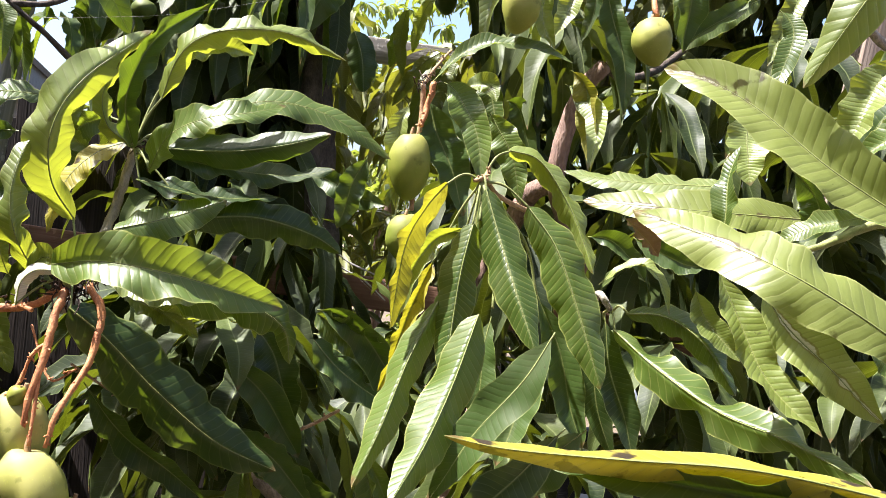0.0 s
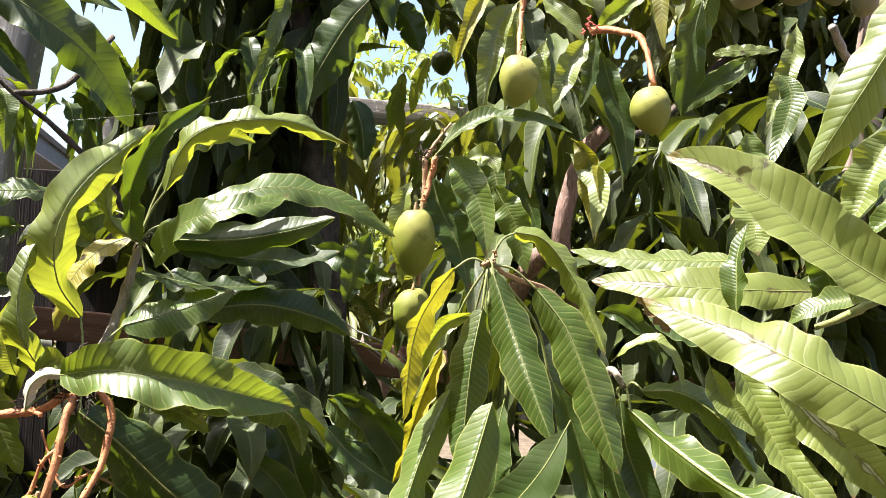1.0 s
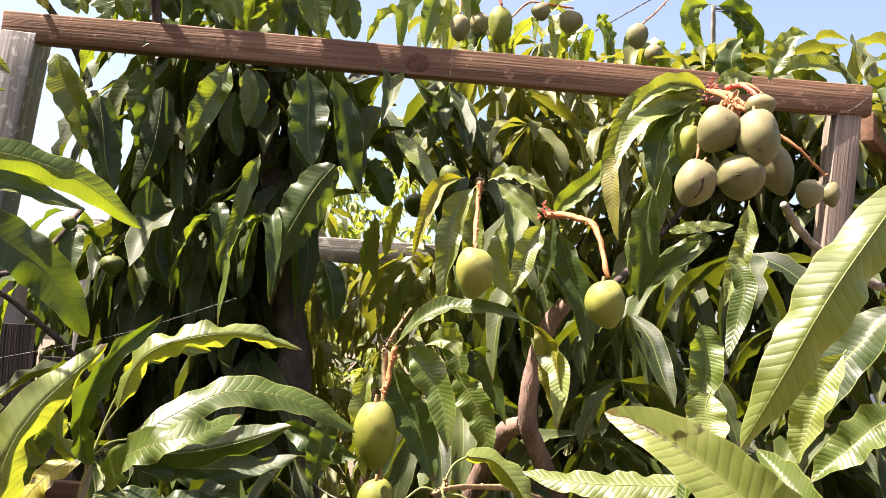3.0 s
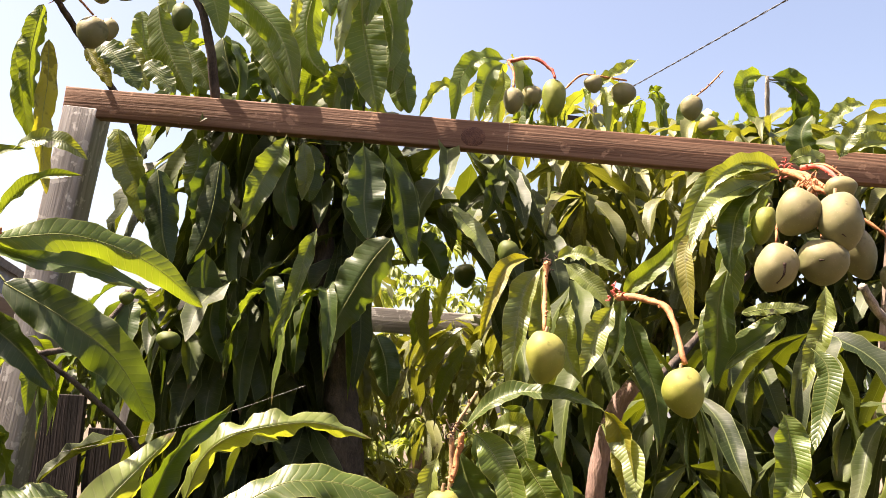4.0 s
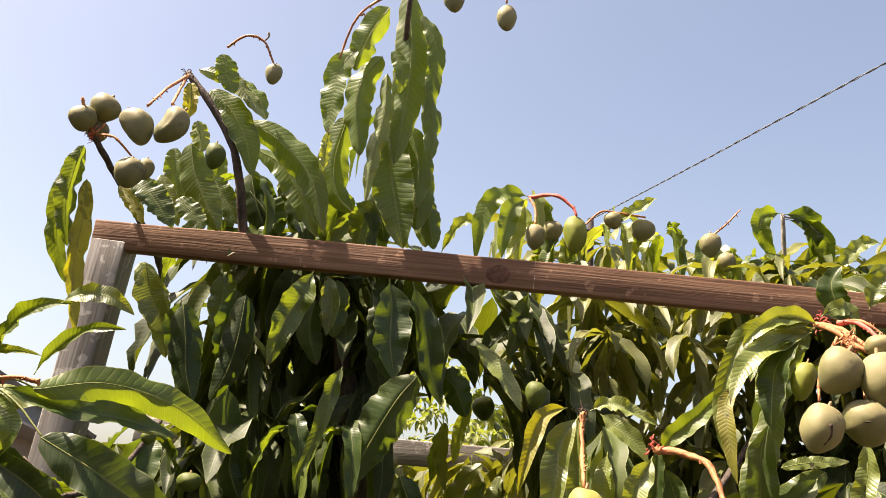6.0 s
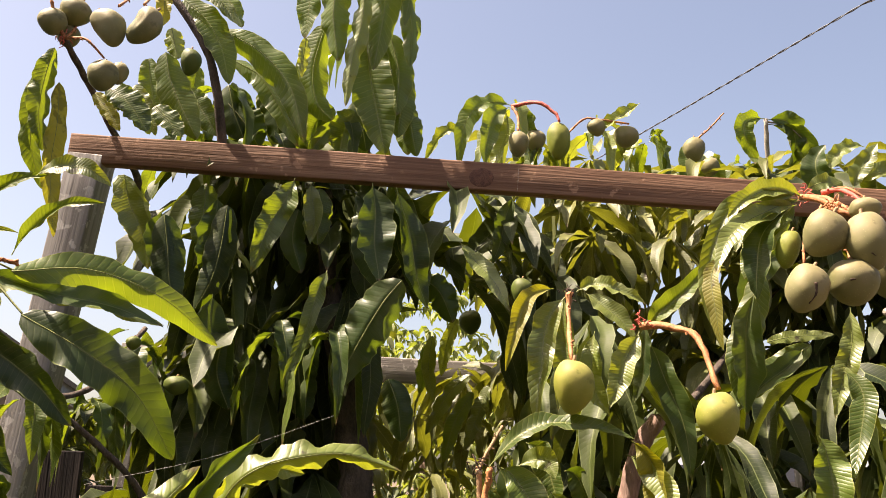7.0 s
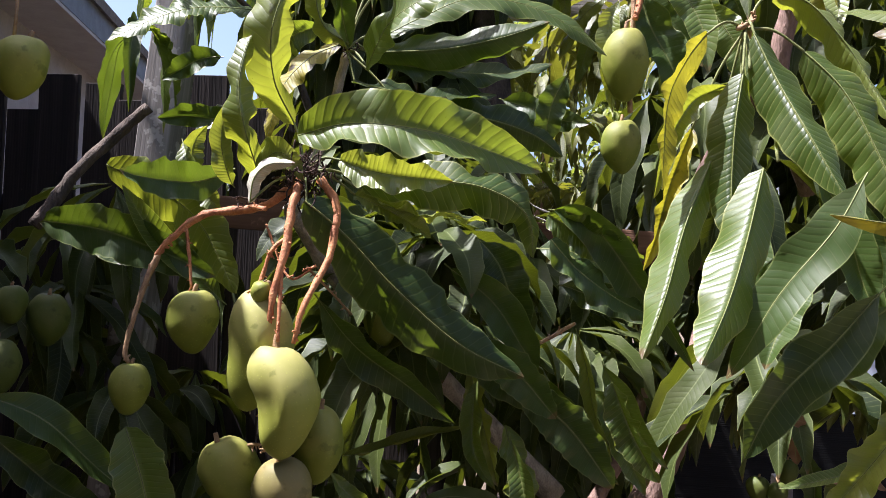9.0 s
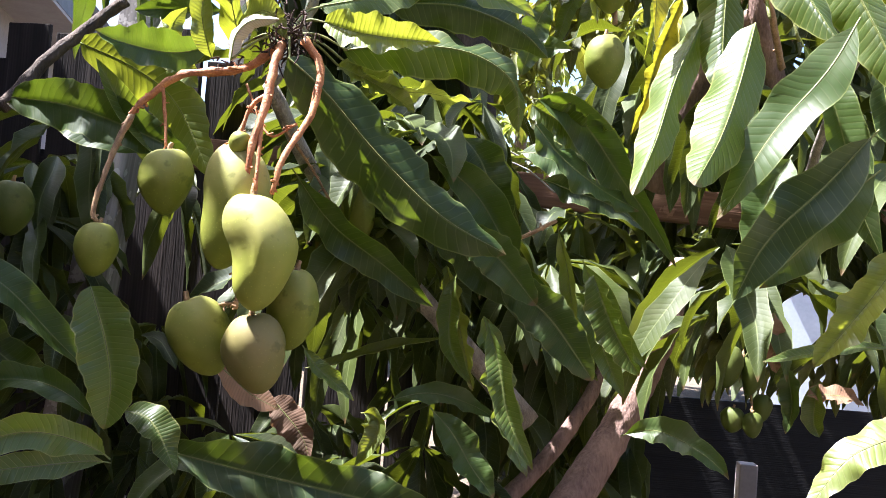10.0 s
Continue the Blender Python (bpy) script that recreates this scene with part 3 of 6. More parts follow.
stem('petiole', 'green', 0.0022, 0.0017, (-0.541, 1.470, 1.690), (-0.534, 1.450, 1.700), (-0.526, 1.428, 1.689))
blade('light', [(-0.499, 1.460, 1.773), (-0.468, 1.430, 1.843), (-0.425, 1.420, 1.882), (-0.361, 1.430, 1.903), (-0.289, 1.470, 1.911), (-0.202, 1.520, 1.887)], 0.032, (0.24, -0.95, -0.20), -60, -42, 0.4)
stem('petiole', 'green', 0.0022, 0.0017, (-0.541, 1.470, 1.690), (-0.520, 1.465, 1.744), (-0.497, 1.458, 1.777))
blade('light', [(-0.503, 1.500, 1.826), (-0.470, 1.507, 1.869), (-0.413, 1.513, 1.885), (-0.364, 1.520, 1.878)], 0.028, (0.26, -0.95, -0.18), 41, 56, 0.3)
stem('petiole', 'green', 0.0022, 0.0017, (-0.541, 1.470, 1.690), (-0.522, 1.485, 1.770), (-0.501, 1.500, 1.829))
blade('mid', [(-0.494, 1.420, 1.648), (-0.446, 1.360, 1.707), (-0.378, 1.330, 1.739), (-0.320, 1.340, 1.754), (-0.275, 1.400, 1.779)], 0.030, (0.27, -0.96, -0.10), -37, 52, 0.4)
stem('petiole', 'green', 0.0022, 0.0017, (-0.541, 1.470, 1.690), (-0.518, 1.445, 1.681), (-0.491, 1.416, 1.652))
blade('mid', [(-0.491, 1.500, 1.718), (-0.425, 1.532, 1.764), (-0.350, 1.564, 1.804), (-0.256, 1.596, 1.803), (-0.170, 1.628, 1.770), (-0.112, 1.660, 1.733)], 0.036, (0.15, -0.98, -0.13), -53, 44, 0.2)
stem('petiole', 'green', 0.0022, 0.0017, (-0.541, 1.470, 1.690), (-0.516, 1.485, 1.716), (-0.487, 1.502, 1.721))
blade('dark', [(-0.514, 1.500, 1.694), (-0.392, 1.507, 1.702), (-0.295, 1.513, 1.724), (-0.213, 1.520, 1.754)], 0.038, (0.19, -0.98, -0.08), -41, -36, 0.2)
stem('petiole', 'green', 0.0022, 0.0017, (-0.541, 1.470, 1.690), (-0.528, 1.485, 1.704), (-0.507, 1.500, 1.694))
blade('dark', [(-0.504, 1.520, 1.684), (-0.376, 1.537, 1.672), (-0.277, 1.553, 1.675), (-0.207, 1.570, 1.696)], 0.032, (0.17, -0.98, -0.05), -49, 54, 0.4)
stem('petiole', 'green', 0.0022, 0.0017, (-0.541, 1.470, 1.690), (-0.522, 1.495, 1.699), (-0.496, 1.521, 1.683))
blade('dark', [(-0.524, 1.450, 1.634), (-0.424, 1.473, 1.620), (-0.351, 1.497, 1.622), (-0.295, 1.520, 1.632)], 0.030, (0.23, -0.97, -0.02), -57, 72, 0.4)
stem('petiole', 'green', 0.0022, 0.0017, (-0.541, 1.470, 1.690), (-0.532, 1.460, 1.674), (-0.518, 1.451, 1.633))
blade('mid', [(-0.534, 1.400, 1.547), (-0.454, 1.430, 1.576), (-0.369, 1.460, 1.616)], 0.038, (0.30, -0.95, 0.01), -55, 20, 0.2)
stem('petiole', 'green', 0.0022, 0.0017, (-0.547, 1.297, 1.471), (-0.540, 1.349, 1.521), (-0.529, 1.402, 1.549))
blade('dark', [(-0.434, 1.460, 1.577), (-0.330, 1.507, 1.592), (-0.235, 1.553, 1.573), (-0.181, 1.600, 1.542)], 0.042, (0.15, -0.99, 0.01), -33, -33, 0.25)
stem('petiole', 'green', 0.0022, 0.0017, (-0.541, 1.470, 1.690), (-0.488, 1.465, 1.645), (-0.428, 1.463, 1.578))
blade('yellow', [(-0.546, 1.460, 1.698), (-0.593, 1.443, 1.670), (-0.632, 1.427, 1.616), (-0.647, 1.410, 1.529)], 0.026, (0.40, -0.92, -0.01), 44, -56, 0.25)
stem('petiole', 'green', 0.0022, 0.0017, (-0.541, 1.470, 1.690), (-0.544, 1.465, 1.706), (-0.549, 1.459, 1.696))
blade('mid', [(-0.603, 1.520, 1.743), (-0.651, 1.507, 1.716), (-0.668, 1.493, 1.670), (-0.659, 1.480, 1.607)], 0.030, (0.41, -0.91, -0.04), 20, 44, 0.2)
stem('petiole', 'green', 0.0022, 0.0017, (-0.541, 1.470, 1.690), (-0.572, 1.495, 1.728), (-0.606, 1.519, 1.741))
blade('light', [(-0.523, 1.420, 1.688), (-0.563, 1.410, 1.714), (-0.574, 1.400, 1.764), (-0.548, 1.390, 1.818)], 0.026, (0.37, -0.92, -0.11), -57, -62, 0.3)
stem('petiole', 'green', 0.0022, 0.0017, (-0.541, 1.470, 1.690), (-0.532, 1.445, 1.701), (-0.525, 1.419, 1.690))
blade('light', [(-0.640, 1.370, 1.466), (-0.632, 1.280, 1.524), (-0.642, 1.270, 1.586), (-0.641, 1.290, 1.647), (-0.639, 1.320, 1.685)], 0.032, (0.45, -0.89, 0.01), -50, -50, 0.4)
stem('petiole', 'green', 0.0022, 0.0017, (-0.547, 1.297, 1.471), (-0.594, 1.333, 1.481), (-0.640, 1.365, 1.469))
blade('mid', [(-0.717, 1.510, 1.766), (-0.790, 1.473, 1.759), (-0.844, 1.437, 1.734), (-0.918, 1.400, 1.683)], 0.034, (0.46, -0.87, -0.17), 58, -54, 0.3)
blade('mid', [(-0.504, 1.120, 1.502), (-0.431, 1.100, 1.515), (-0.343, 1.100, 1.509), (-0.275, 1.130, 1.493), (-0.205, 1.170, 1.473)], 0.044, (0.29, -0.95, 0.08), 20, 43, 0.25)
blade('mid', [(-0.474, 1.330, 1.463), (-0.378, 1.310, 1.468), (-0.290, 1.310, 1.461), (-0.229, 1.330, 1.427), (-0.217, 1.360, 1.366)], 0.044, (0.21, -0.97, 0.10), -43, -32, 0.3)
stem('petiole', 'green', 0.0022, 0.0017, (-0.547, 1.297, 1.471), (-0.510, 1.313, 1.479), (-0.468, 1.329, 1.463))
blade('light', [(-0.489, 1.360, 1.447), (-0.428, 1.370, 1.422), (-0.372, 1.380, 1.389)], 0.030, (0.29, -0.95, 0.12), 40, 55, 0.2)
stem('petiole', 'green', 0.0022, 0.0017, (-0.547, 1.297, 1.471), (-0.518, 1.329, 1.471), (-0.485, 1.361, 1.446))
blade('dark', [(-0.534, 1.260, 1.430), (-0.482, 1.280, 1.387), (-0.409, 1.310, 1.311), (-0.317, 1.340, 1.235), (-0.222, 1.370, 1.190)], 0.056, (0.29, -0.94, 0.20), -22, -34, 0.2)
stem('petiole', 'green', 0.0022, 0.0017, (-0.547, 1.297, 1.471), (-0.540, 1.278, 1.462), (-0.531, 1.261, 1.427))
blade('dark', [(-0.194, 1.450, 1.396), (-0.150, 1.467, 1.350), (-0.086, 1.483, 1.307), (-0.022, 1.500, 1.279)], 0.034, (0.05, -0.98, 0.19), -45, 34, 0.4)
blade('light', [(-0.497, 1.300, 1.493), (-0.434, 1.290, 1.476), (-0.330, 1.280, 1.467)], 0.036, (0.20, -0.94, -0.27), 36, 57, 0.2)
stem('petiole', 'green', 0.0022, 0.0017, (-0.547, 1.297, 1.471), (-0.522, 1.298, 1.494), (-0.493, 1.299, 1.492))
blade('light', [(-0.478, 1.360, 1.454), (-0.412, 1.380, 1.422), (-0.355, 1.400, 1.424), (-0.292, 1.420, 1.418)], 0.030, (0.12, -0.97, -0.22), 66, -70, 0.4)
stem('petiole', 'green', 0.0022, 0.0017, (-0.547, 1.297, 1.471), (-0.512, 1.329, 1.474), (-0.474, 1.361, 1.452))
blade('bleached', [(-0.617, 1.270, 1.424), (-0.611, 1.267, 1.460), (-0.588, 1.263, 1.480), (-0.550, 1.260, 1.482)], 0.014, (0.32, -0.91, -0.27), -62, -19, 0.15)
stem('petiole', 'green', 0.0022, 0.0017, (-0.547, 1.297, 1.471), (-0.582, 1.284, 1.460), (-0.617, 1.270, 1.426))
blade('mid', [(0.059, 1.270, 1.674), (0.085, 1.240, 1.604), (0.114, 1.190, 1.528), (0.144, 1.150, 1.456)], 0.040, (-0.10, -0.99, 0.06), -44, -34, 0.12)
stem('petiole', 'green', 0.0022, 0.0017, (0.052, 1.288, 1.685), (0.055, 1.279, 1.692), (0.061, 1.268, 1.670))
blade('mid', [(0.125, 1.280, 1.655), (0.172, 1.260, 1.597), (0.212, 1.230, 1.504), (0.248, 1.200, 1.406)], 0.042, (-0.17, -0.98, 0.07), -41, -30, 0.15)
stem('petiole', 'green', 0.0022, 0.0017, (0.052, 1.288, 1.685), (0.088, 1.284, 1.682), (0.128, 1.279, 1.652))
blade('light', [(0.089, 1.310, 1.739), (0.139, 1.320, 1.729), (0.186, 1.310, 1.672), (0.217, 1.290, 1.610), (0.233, 1.270, 1.565)], 0.034, (-0.14, -0.99, -0.06), -66, -52, 0.2)
stem('petiole', 'green', 0.0022, 0.0017, (0.052, 1.288, 1.685), (0.070, 1.299, 1.724), (0.092, 1.311, 1.738))
blade('yellow', [(0.001, 1.280, 1.677), (-0.028, 1.260, 1.633), (-0.051, 1.240, 1.572), (-0.057, 1.200, 1.459)], 0.030, (0.04, -1.00, 0.02), -42, 71, 0.2)
stem('petiole', 'green', 0.0022, 0.0017, (0.052, 1.288, 1.685), (0.026, 1.284, 1.693), (-0.001, 1.279, 1.674))
blade('light', [(0.040, 1.310, 1.610), (-0.008, 1.300, 1.590), (-0.041, 1.280, 1.530), (-0.060, 1.260, 1.452)], 0.024, (0.03, -1.00, 0.05), 50, 65, 0.2)
stem('petiole', 'green', 0.0022, 0.0017, (0.052, 1.288, 1.685), (0.046, 1.299, 1.659), (0.037, 1.309, 1.609))
blade('yellow', [(-0.008, 1.310, 1.554), (-0.035, 1.300, 1.474), (-0.053, 1.280, 1.401), (-0.068, 1.270, 1.356)], 0.026, (0.04, -0.99, 0.15), 54, 67, 0.2)
stem('petiole', 'green', 0.0022, 0.0017, (0.052, 1.288, 1.685), (0.022, 1.299, 1.631), (-0.010, 1.309, 1.549))
blade('mid', [(0.046, 1.260, 1.621), (0.035, 1.240, 1.549), (0.030, 1.220, 1.468), (0.028, 1.190, 1.397)], 0.038, (-0.03, -0.99, 0.10), -43, -36, 0.12)
stem('petiole', 'green', 0.0022, 0.0017, (0.052, 1.288, 1.685), (0.049, 1.274, 1.665), (0.045, 1.259, 1.617))
blade('mid', [(0.007, 1.240, 1.502), (-0.027, 1.200, 1.415), (-0.053, 1.150, 1.327), (-0.080, 1.110, 1.257)], 0.034, (0.04, -0.97, 0.23), -46, -46, 0.15)
blade('mid', [(0.066, 1.210, 1.492), (0.039, 1.160, 1.398), (0.009, 1.100, 1.324), (-0.026, 1.040, 1.263)], 0.042, (-0.01, -0.97, 0.24), -41, -35, 0.15)
blade('mid', [(0.275, 1.290, 1.485), (0.329, 1.210, 1.441), (0.392, 1.120, 1.405), (0.459, 1.050, 1.390), (0.529, 0.980, 1.362)], 0.036, (-0.33, -0.93, 0.16), -48, -37, 0.5)
stem('petiole', 'green', 0.0022, 0.0017, (0.285, 1.360, 1.505), (0.280, 1.325, 1.507), (0.278, 1.285, 1.482))
blade('mid', [(0.302, 1.330, 1.508), (0.357, 1.300, 1.511), (0.411, 1.270, 1.478), (0.454, 1.240, 1.412)], 0.034, (-0.31, -0.95, 0.09), -55, -47, 0.2)
stem('petiole', 'green', 0.0022, 0.0017, (0.285, 1.360, 1.505), (0.293, 1.345, 1.518), (0.305, 1.328, 1.508))
blade('yellow', [(0.458, 0.740, 1.405), (0.309, 0.760, 1.418), (0.187, 0.780, 1.410), (0.083, 0.790, 1.406), (0.022, 0.790, 1.412)], 0.028, (-0.23, -0.95, 0.23), -51, -69, 0.12)
blade('dark', [(0.468, 0.770, 1.381), (0.325, 0.790, 1.385), (0.223, 0.810, 1.387), (0.121, 0.830, 1.389)], 0.044, (-0.26, -0.93, 0.24), 55, 67, 0.2)
blade('scarred', [(0.514, 0.930, 1.665), (0.423, 0.950, 1.719), (0.347, 0.980, 1.781), (0.291, 1.010, 1.815), (0.247, 1.040, 1.829)], 0.043, (-0.33, -0.93, -0.17), 52, -0, 0.12)
blade('light', [(0.580, 0.950, 2.114), (0.476, 0.920, 1.983), (0.419, 0.920, 1.886), (0.378, 0.940, 1.803)], 0.037, (-0.38, -0.92, -0.06), -29, -19, 0.25)
blade('scarred', [(0.503, 0.850, 1.521), (0.416, 0.860, 1.570), (0.354, 0.880, 1.601), (0.303, 0.940, 1.626), (0.226, 1.030, 1.654)], 0.040, (-0.38, -0.93, -0.00), 24, -44, 0.25)
blade('scarred', [(0.512, 1.220, 1.678), (0.384, 1.200, 1.673), (0.292, 1.220, 1.672), (0.203, 1.260, 1.672)], 0.033, (-0.23, -0.97, -0.06), 41, -31, 0.25)
blade('light', [(0.424, 1.260, 1.716), (0.303, 1.280, 1.710), (0.230, 1.300, 1.711), (0.178, 1.320, 1.718)], 0.028, (-0.18, -0.98, -0.09), 51, -64, 0.2)
blade('dark', [(-0.298, 1.440, 1.225), (-0.237, 1.440, 1.189), (-0.172, 1.440, 1.120)], 0.036, (0.03, -1.00, -0.04), 31, 25, 0.15)
blade('dark', [(-0.226, 1.470, 1.155), (-0.152, 1.470, 1.103), (-0.078, 1.470, 1.012)], 0.040, (-0.03, -1.00, 0.03), 28, 22, 0.15)
blade('mid', [(-0.086, 1.500, 1.173), (-0.051, 1.490, 1.094), (-0.007, 1.480, 1.024)], 0.036, (-0.11, -0.99, 0.03), 66, 32, 0.2)
blade('mid', [(-0.252, 1.480, 1.096), (-0.220, 1.473, 0.985), (-0.194, 1.467, 0.910), (-0.167, 1.460, 0.858)], 0.034, (-0.00, -0.99, 0.17), -38, 62, 0.3)
blade('light', [(-0.327, 1.600, 1.173), (-0.294, 1.600, 1.060), (-0.266, 1.600, 0.964)], 0.026, (0.07, -1.00, 0.06), 59, 42, 0.3)
blade('dark', [(-0.701, 1.370, 0.865), (-0.611, 1.385, 0.847), (-0.485, 1.400, 0.826), (-0.341, 1.415, 0.801), (-0.246, 1.430, 0.761)], 0.050, (0.22, -0.95, 0.24), 24, 28, 0.4)
blade('mid', [(-0.771, 1.240, 1.101), (-0.744, 1.240, 1.033), (-0.730, 1.240, 0.974), (-0.733, 1.240, 0.913)], 0.044, (0.43, -0.89, 0.14), 31, 31, 0.12)
blade('light', [(-0.943, 1.460, 1.488), (-0.843, 1.457, 1.449), (-0.768, 1.453, 1.395), (-0.700, 1.450, 1.283)], 0.046, (0.39, -0.90, -0.17), 23, -23, 0.2)
blade('dark', [(-1.039, 1.440, 1.388), (-0.933, 1.440, 1.378), (-0.816, 1.440, 1.343), (-0.733, 1.440, 1.310)], 0.046, (0.43, -0.89, -0.14), 23, 29, 0.15)
blade('mid', [(-0.201, 1.500, 1.437), (-0.137, 1.510, 1.407), (-0.043, 1.520, 1.372)], 0.042, (-0.04, -0.98, -0.19), 42, 33, 0.3)
blade('light', [(0.236, 1.150, 1.223), (0.195, 1.160, 1.152), (0.146, 1.170, 1.079)], 0.034, (-0.36, -0.93, -0.01), 54, 44, 0.2)
blade('light', [(0.267, 1.060, 1.056), (0.201, 1.057, 1.026), (0.146, 1.053, 0.995), (0.108, 1.050, 0.940)], 0.023, (-0.35, -0.93, 0.15), 19, -27, 0.3)
blade('mid', [(-0.897, 1.490, 2.205), (-0.808, 1.600, 2.237), (-0.708, 1.720, 2.211), (-0.621, 1.840, 2.135)], 0.038, (0.33, -0.93, -0.14), -33, 0, 0.2)
stem('petiole', 'green', 0.0022, 0.0017, (-0.966, 1.470, 2.210), (-0.931, 1.480, 2.220), (-0.892, 1.497, 2.207))
blade('light', [(-1.023, 1.490, 2.184), (-0.927, 1.550, 2.202), (-0.818, 1.640, 2.192), (-0.699, 1.720, 2.155)], 0.034, (0.40, -0.91, -0.13), -50, 45, 0.3)
stem('petiole', 'green', 0.0022, 0.0017, (-0.966, 1.470, 2.210), (-0.994, 1.480, 2.209), (-1.017, 1.494, 2.185))
blade('dark', [(-0.952, 1.440, 2.093), (-0.871, 1.447, 2.054), (-0.800, 1.453, 2.003), (-0.742, 1.460, 1.942)], 0.036, (0.43, -0.90, -0.03), 39, 26, 0.2)
stem('petiole', 'green', 0.0022, 0.0017, (-0.966, 1.470, 2.210), (-0.959, 1.455, 2.163), (-0.947, 1.440, 2.091))
blade('dark', [(-0.842, 1.440, 2.120), (-0.735, 1.460, 2.063), (-0.655, 1.500, 1.999), (-0.594, 1.540, 1.894)], 0.046, (0.34, -0.94, -0.03), 0, 22, 0.25)
stem('petiole', 'green', 0.0022, 0.0017, (-0.966, 1.470, 2.210), (-0.904, 1.455, 2.177), (-0.836, 1.441, 2.117))
blade('mid', [(-1.135, 1.970, 2.883), (-1.179, 1.997, 2.791), (-1.191, 2.023, 2.661), (-1.158, 2.050, 2.545)], 0.032, (0.45, -0.84, -0.29), -42, -19, 0.3)
blade('yellow', [(-1.115, 1.970, 2.797), (-1.118, 1.997, 2.700), (-1.130, 2.023, 2.586), (-1.110, 2.050, 2.421)], 0.027, (0.44, -0.86, -0.27), -19, 34, 0.3)
blade('mid', [(-1.130, 1.950, 2.881), (-1.151, 1.967, 2.810), (-1.161, 1.983, 2.724), (-1.145, 2.000, 2.626)], 0.033, (0.44, -0.84, -0.32), -49, -19, 0.3)
blade('mid', [(-1.048, 2.100, 2.830), (-0.993, 2.120, 2.804), (-0.940, 2.140, 2.734)], 0.036, (0.36, -0.87, -0.35), -19, 40, 0.2)
blade('light', [(-0.991, 2.280, 3.293), (-0.891, 2.280, 3.266), (-0.821, 2.280, 3.202), (-0.765, 2.280, 3.133)], 0.028, (0.26, -0.86, -0.45), -41, 19, 0.3)
blade('mid', [(-0.953, 2.300, 3.234), (-0.882, 2.300, 3.171), (-0.826, 2.300, 3.079), (-0.792, 2.300, 2.961)], 0.048, (0.26, -0.88, -0.40), -19, 33, 0.15)
blade('mid', [(-0.834, 2.330, 3.150), (-0.717, 2.330, 3.081), (-0.621, 2.330, 2.971), (-0.570, 2.330, 2.813)], 0.051, (0.19, -0.91, -0.37), -29, -19, 0.15)
blade('mid', [(-0.815, 2.400, 3.089), (-0.728, 2.400, 3.036), (-0.654, 2.400, 2.924), (-0.597, 2.400, 2.811)], 0.043, (0.20, -0.92, -0.35), -49, 19, 0.25)
blade('mid', [(-0.878, 2.300, 3.268), (-0.809, 2.300, 3.223), (-0.769, 2.300, 3.146)], 0.030, (0.25, -0.86, -0.45), -45, -19, 0.3)
blade('mid', [(-0.910, 2.250, 3.331), (-0.889, 2.250, 3.258), (-0.861, 2.250, 3.199)], 0.036, (0.28, -0.84, -0.46), -19, 19, 0.2)
blade('yellow', [(-0.991, 2.240, 3.224), (-0.983, 2.240, 3.153), (-0.992, 2.240, 3.100)], 0.026, (0.32, -0.85, -0.43), 36, 19, 0.2)
blade('light', [(-0.940, 2.200, 3.083), (-0.926, 2.200, 3.033), (-0.910, 2.200, 2.987)], 0.029, (0.31, -0.86, -0.40), -19, -28, 0.2)
blade('mid', [(-0.967, 2.250, 3.033), (-0.942, 2.250, 2.940), (-0.890, 2.250, 2.838), (-0.850, 2.250, 2.768)], 0.053, (0.30, -0.90, -0.33), -19, -28, 0.15)
blade('mid', [(-1.034, 2.300, 3.037), (-1.014, 2.300, 2.939), (-0.982, 2.300, 2.845)], 0.035, (0.33, -0.87, -0.35), 37, 19, 0.2)
blade('mid', [(-0.949, 2.420, 2.998), (-0.894, 2.420, 2.922), (-0.844, 2.420, 2.847)], 0.040, (0.28, -0.90, -0.34), 19, 19, 0.2)
blade('dark', [(-0.834, 2.450, 2.971), (-0.775, 2.450, 2.903), (-0.726, 2.450, 2.828)], 0.066, (0.24, -0.91, -0.33), -19, -30, 0.15)
blade('light', [(-0.751, 2.500, 3.029), (-0.707, 2.500, 2.925), (-0.684, 2.500, 2.840)], 0.031, (0.21, -0.92, -0.33), 19, 19, 0.2)
blade('mid', [(-1.051, 2.100, 2.846), (-0.994, 2.100, 2.806), (-0.931, 2.100, 2.726)], 0.044, (0.36, -0.87, -0.33), -19, 46, 0.2)
blade('yellow', [(-1.107, 2.150, 2.854), (-1.066, 2.150, 2.806), (-1.026, 2.150, 2.745)], 0.024, (0.38, -0.87, -0.32), 19, 29, 0.2)
blade('mid', [(-0.421, 2.250, 3.517), (-0.466, 2.250, 3.438), (-0.494, 2.250, 3.361), (-0.511, 2.250, 3.294)], 0.049, (0.14, -0.85, -0.51), -40, -19, 0.25)
blade('mid', [(-0.512, 2.250, 3.368), (-0.556, 2.250, 3.296), (-0.566, 2.250, 3.196), (-0.571, 2.250, 3.084)], 0.042, (0.17, -0.87, -0.46), 35, -19, 0.3)
blade('light', [(-0.570, 2.260, 3.093), (-0.574, 2.260, 3.019), (-0.575, 2.260, 2.969)], 0.018, (0.18, -0.90, -0.40), -32, 19, 0.4)
blade('mid', [(-0.433, 2.270, 3.357), (-0.487, 2.270, 3.272), (-0.498, 2.270, 3.172), (-0.474, 2.270, 3.026)], 0.051, (0.14, -0.88, -0.45), -19, -45, 0.2)
blade('mid', [(-0.373, 2.300, 3.612), (-0.350, 2.300, 3.415), (-0.353, 2.300, 3.219), (-0.376, 2.300, 3.016)], 0.055, (0.09, -0.88, -0.46), -19, -19, 0.12)
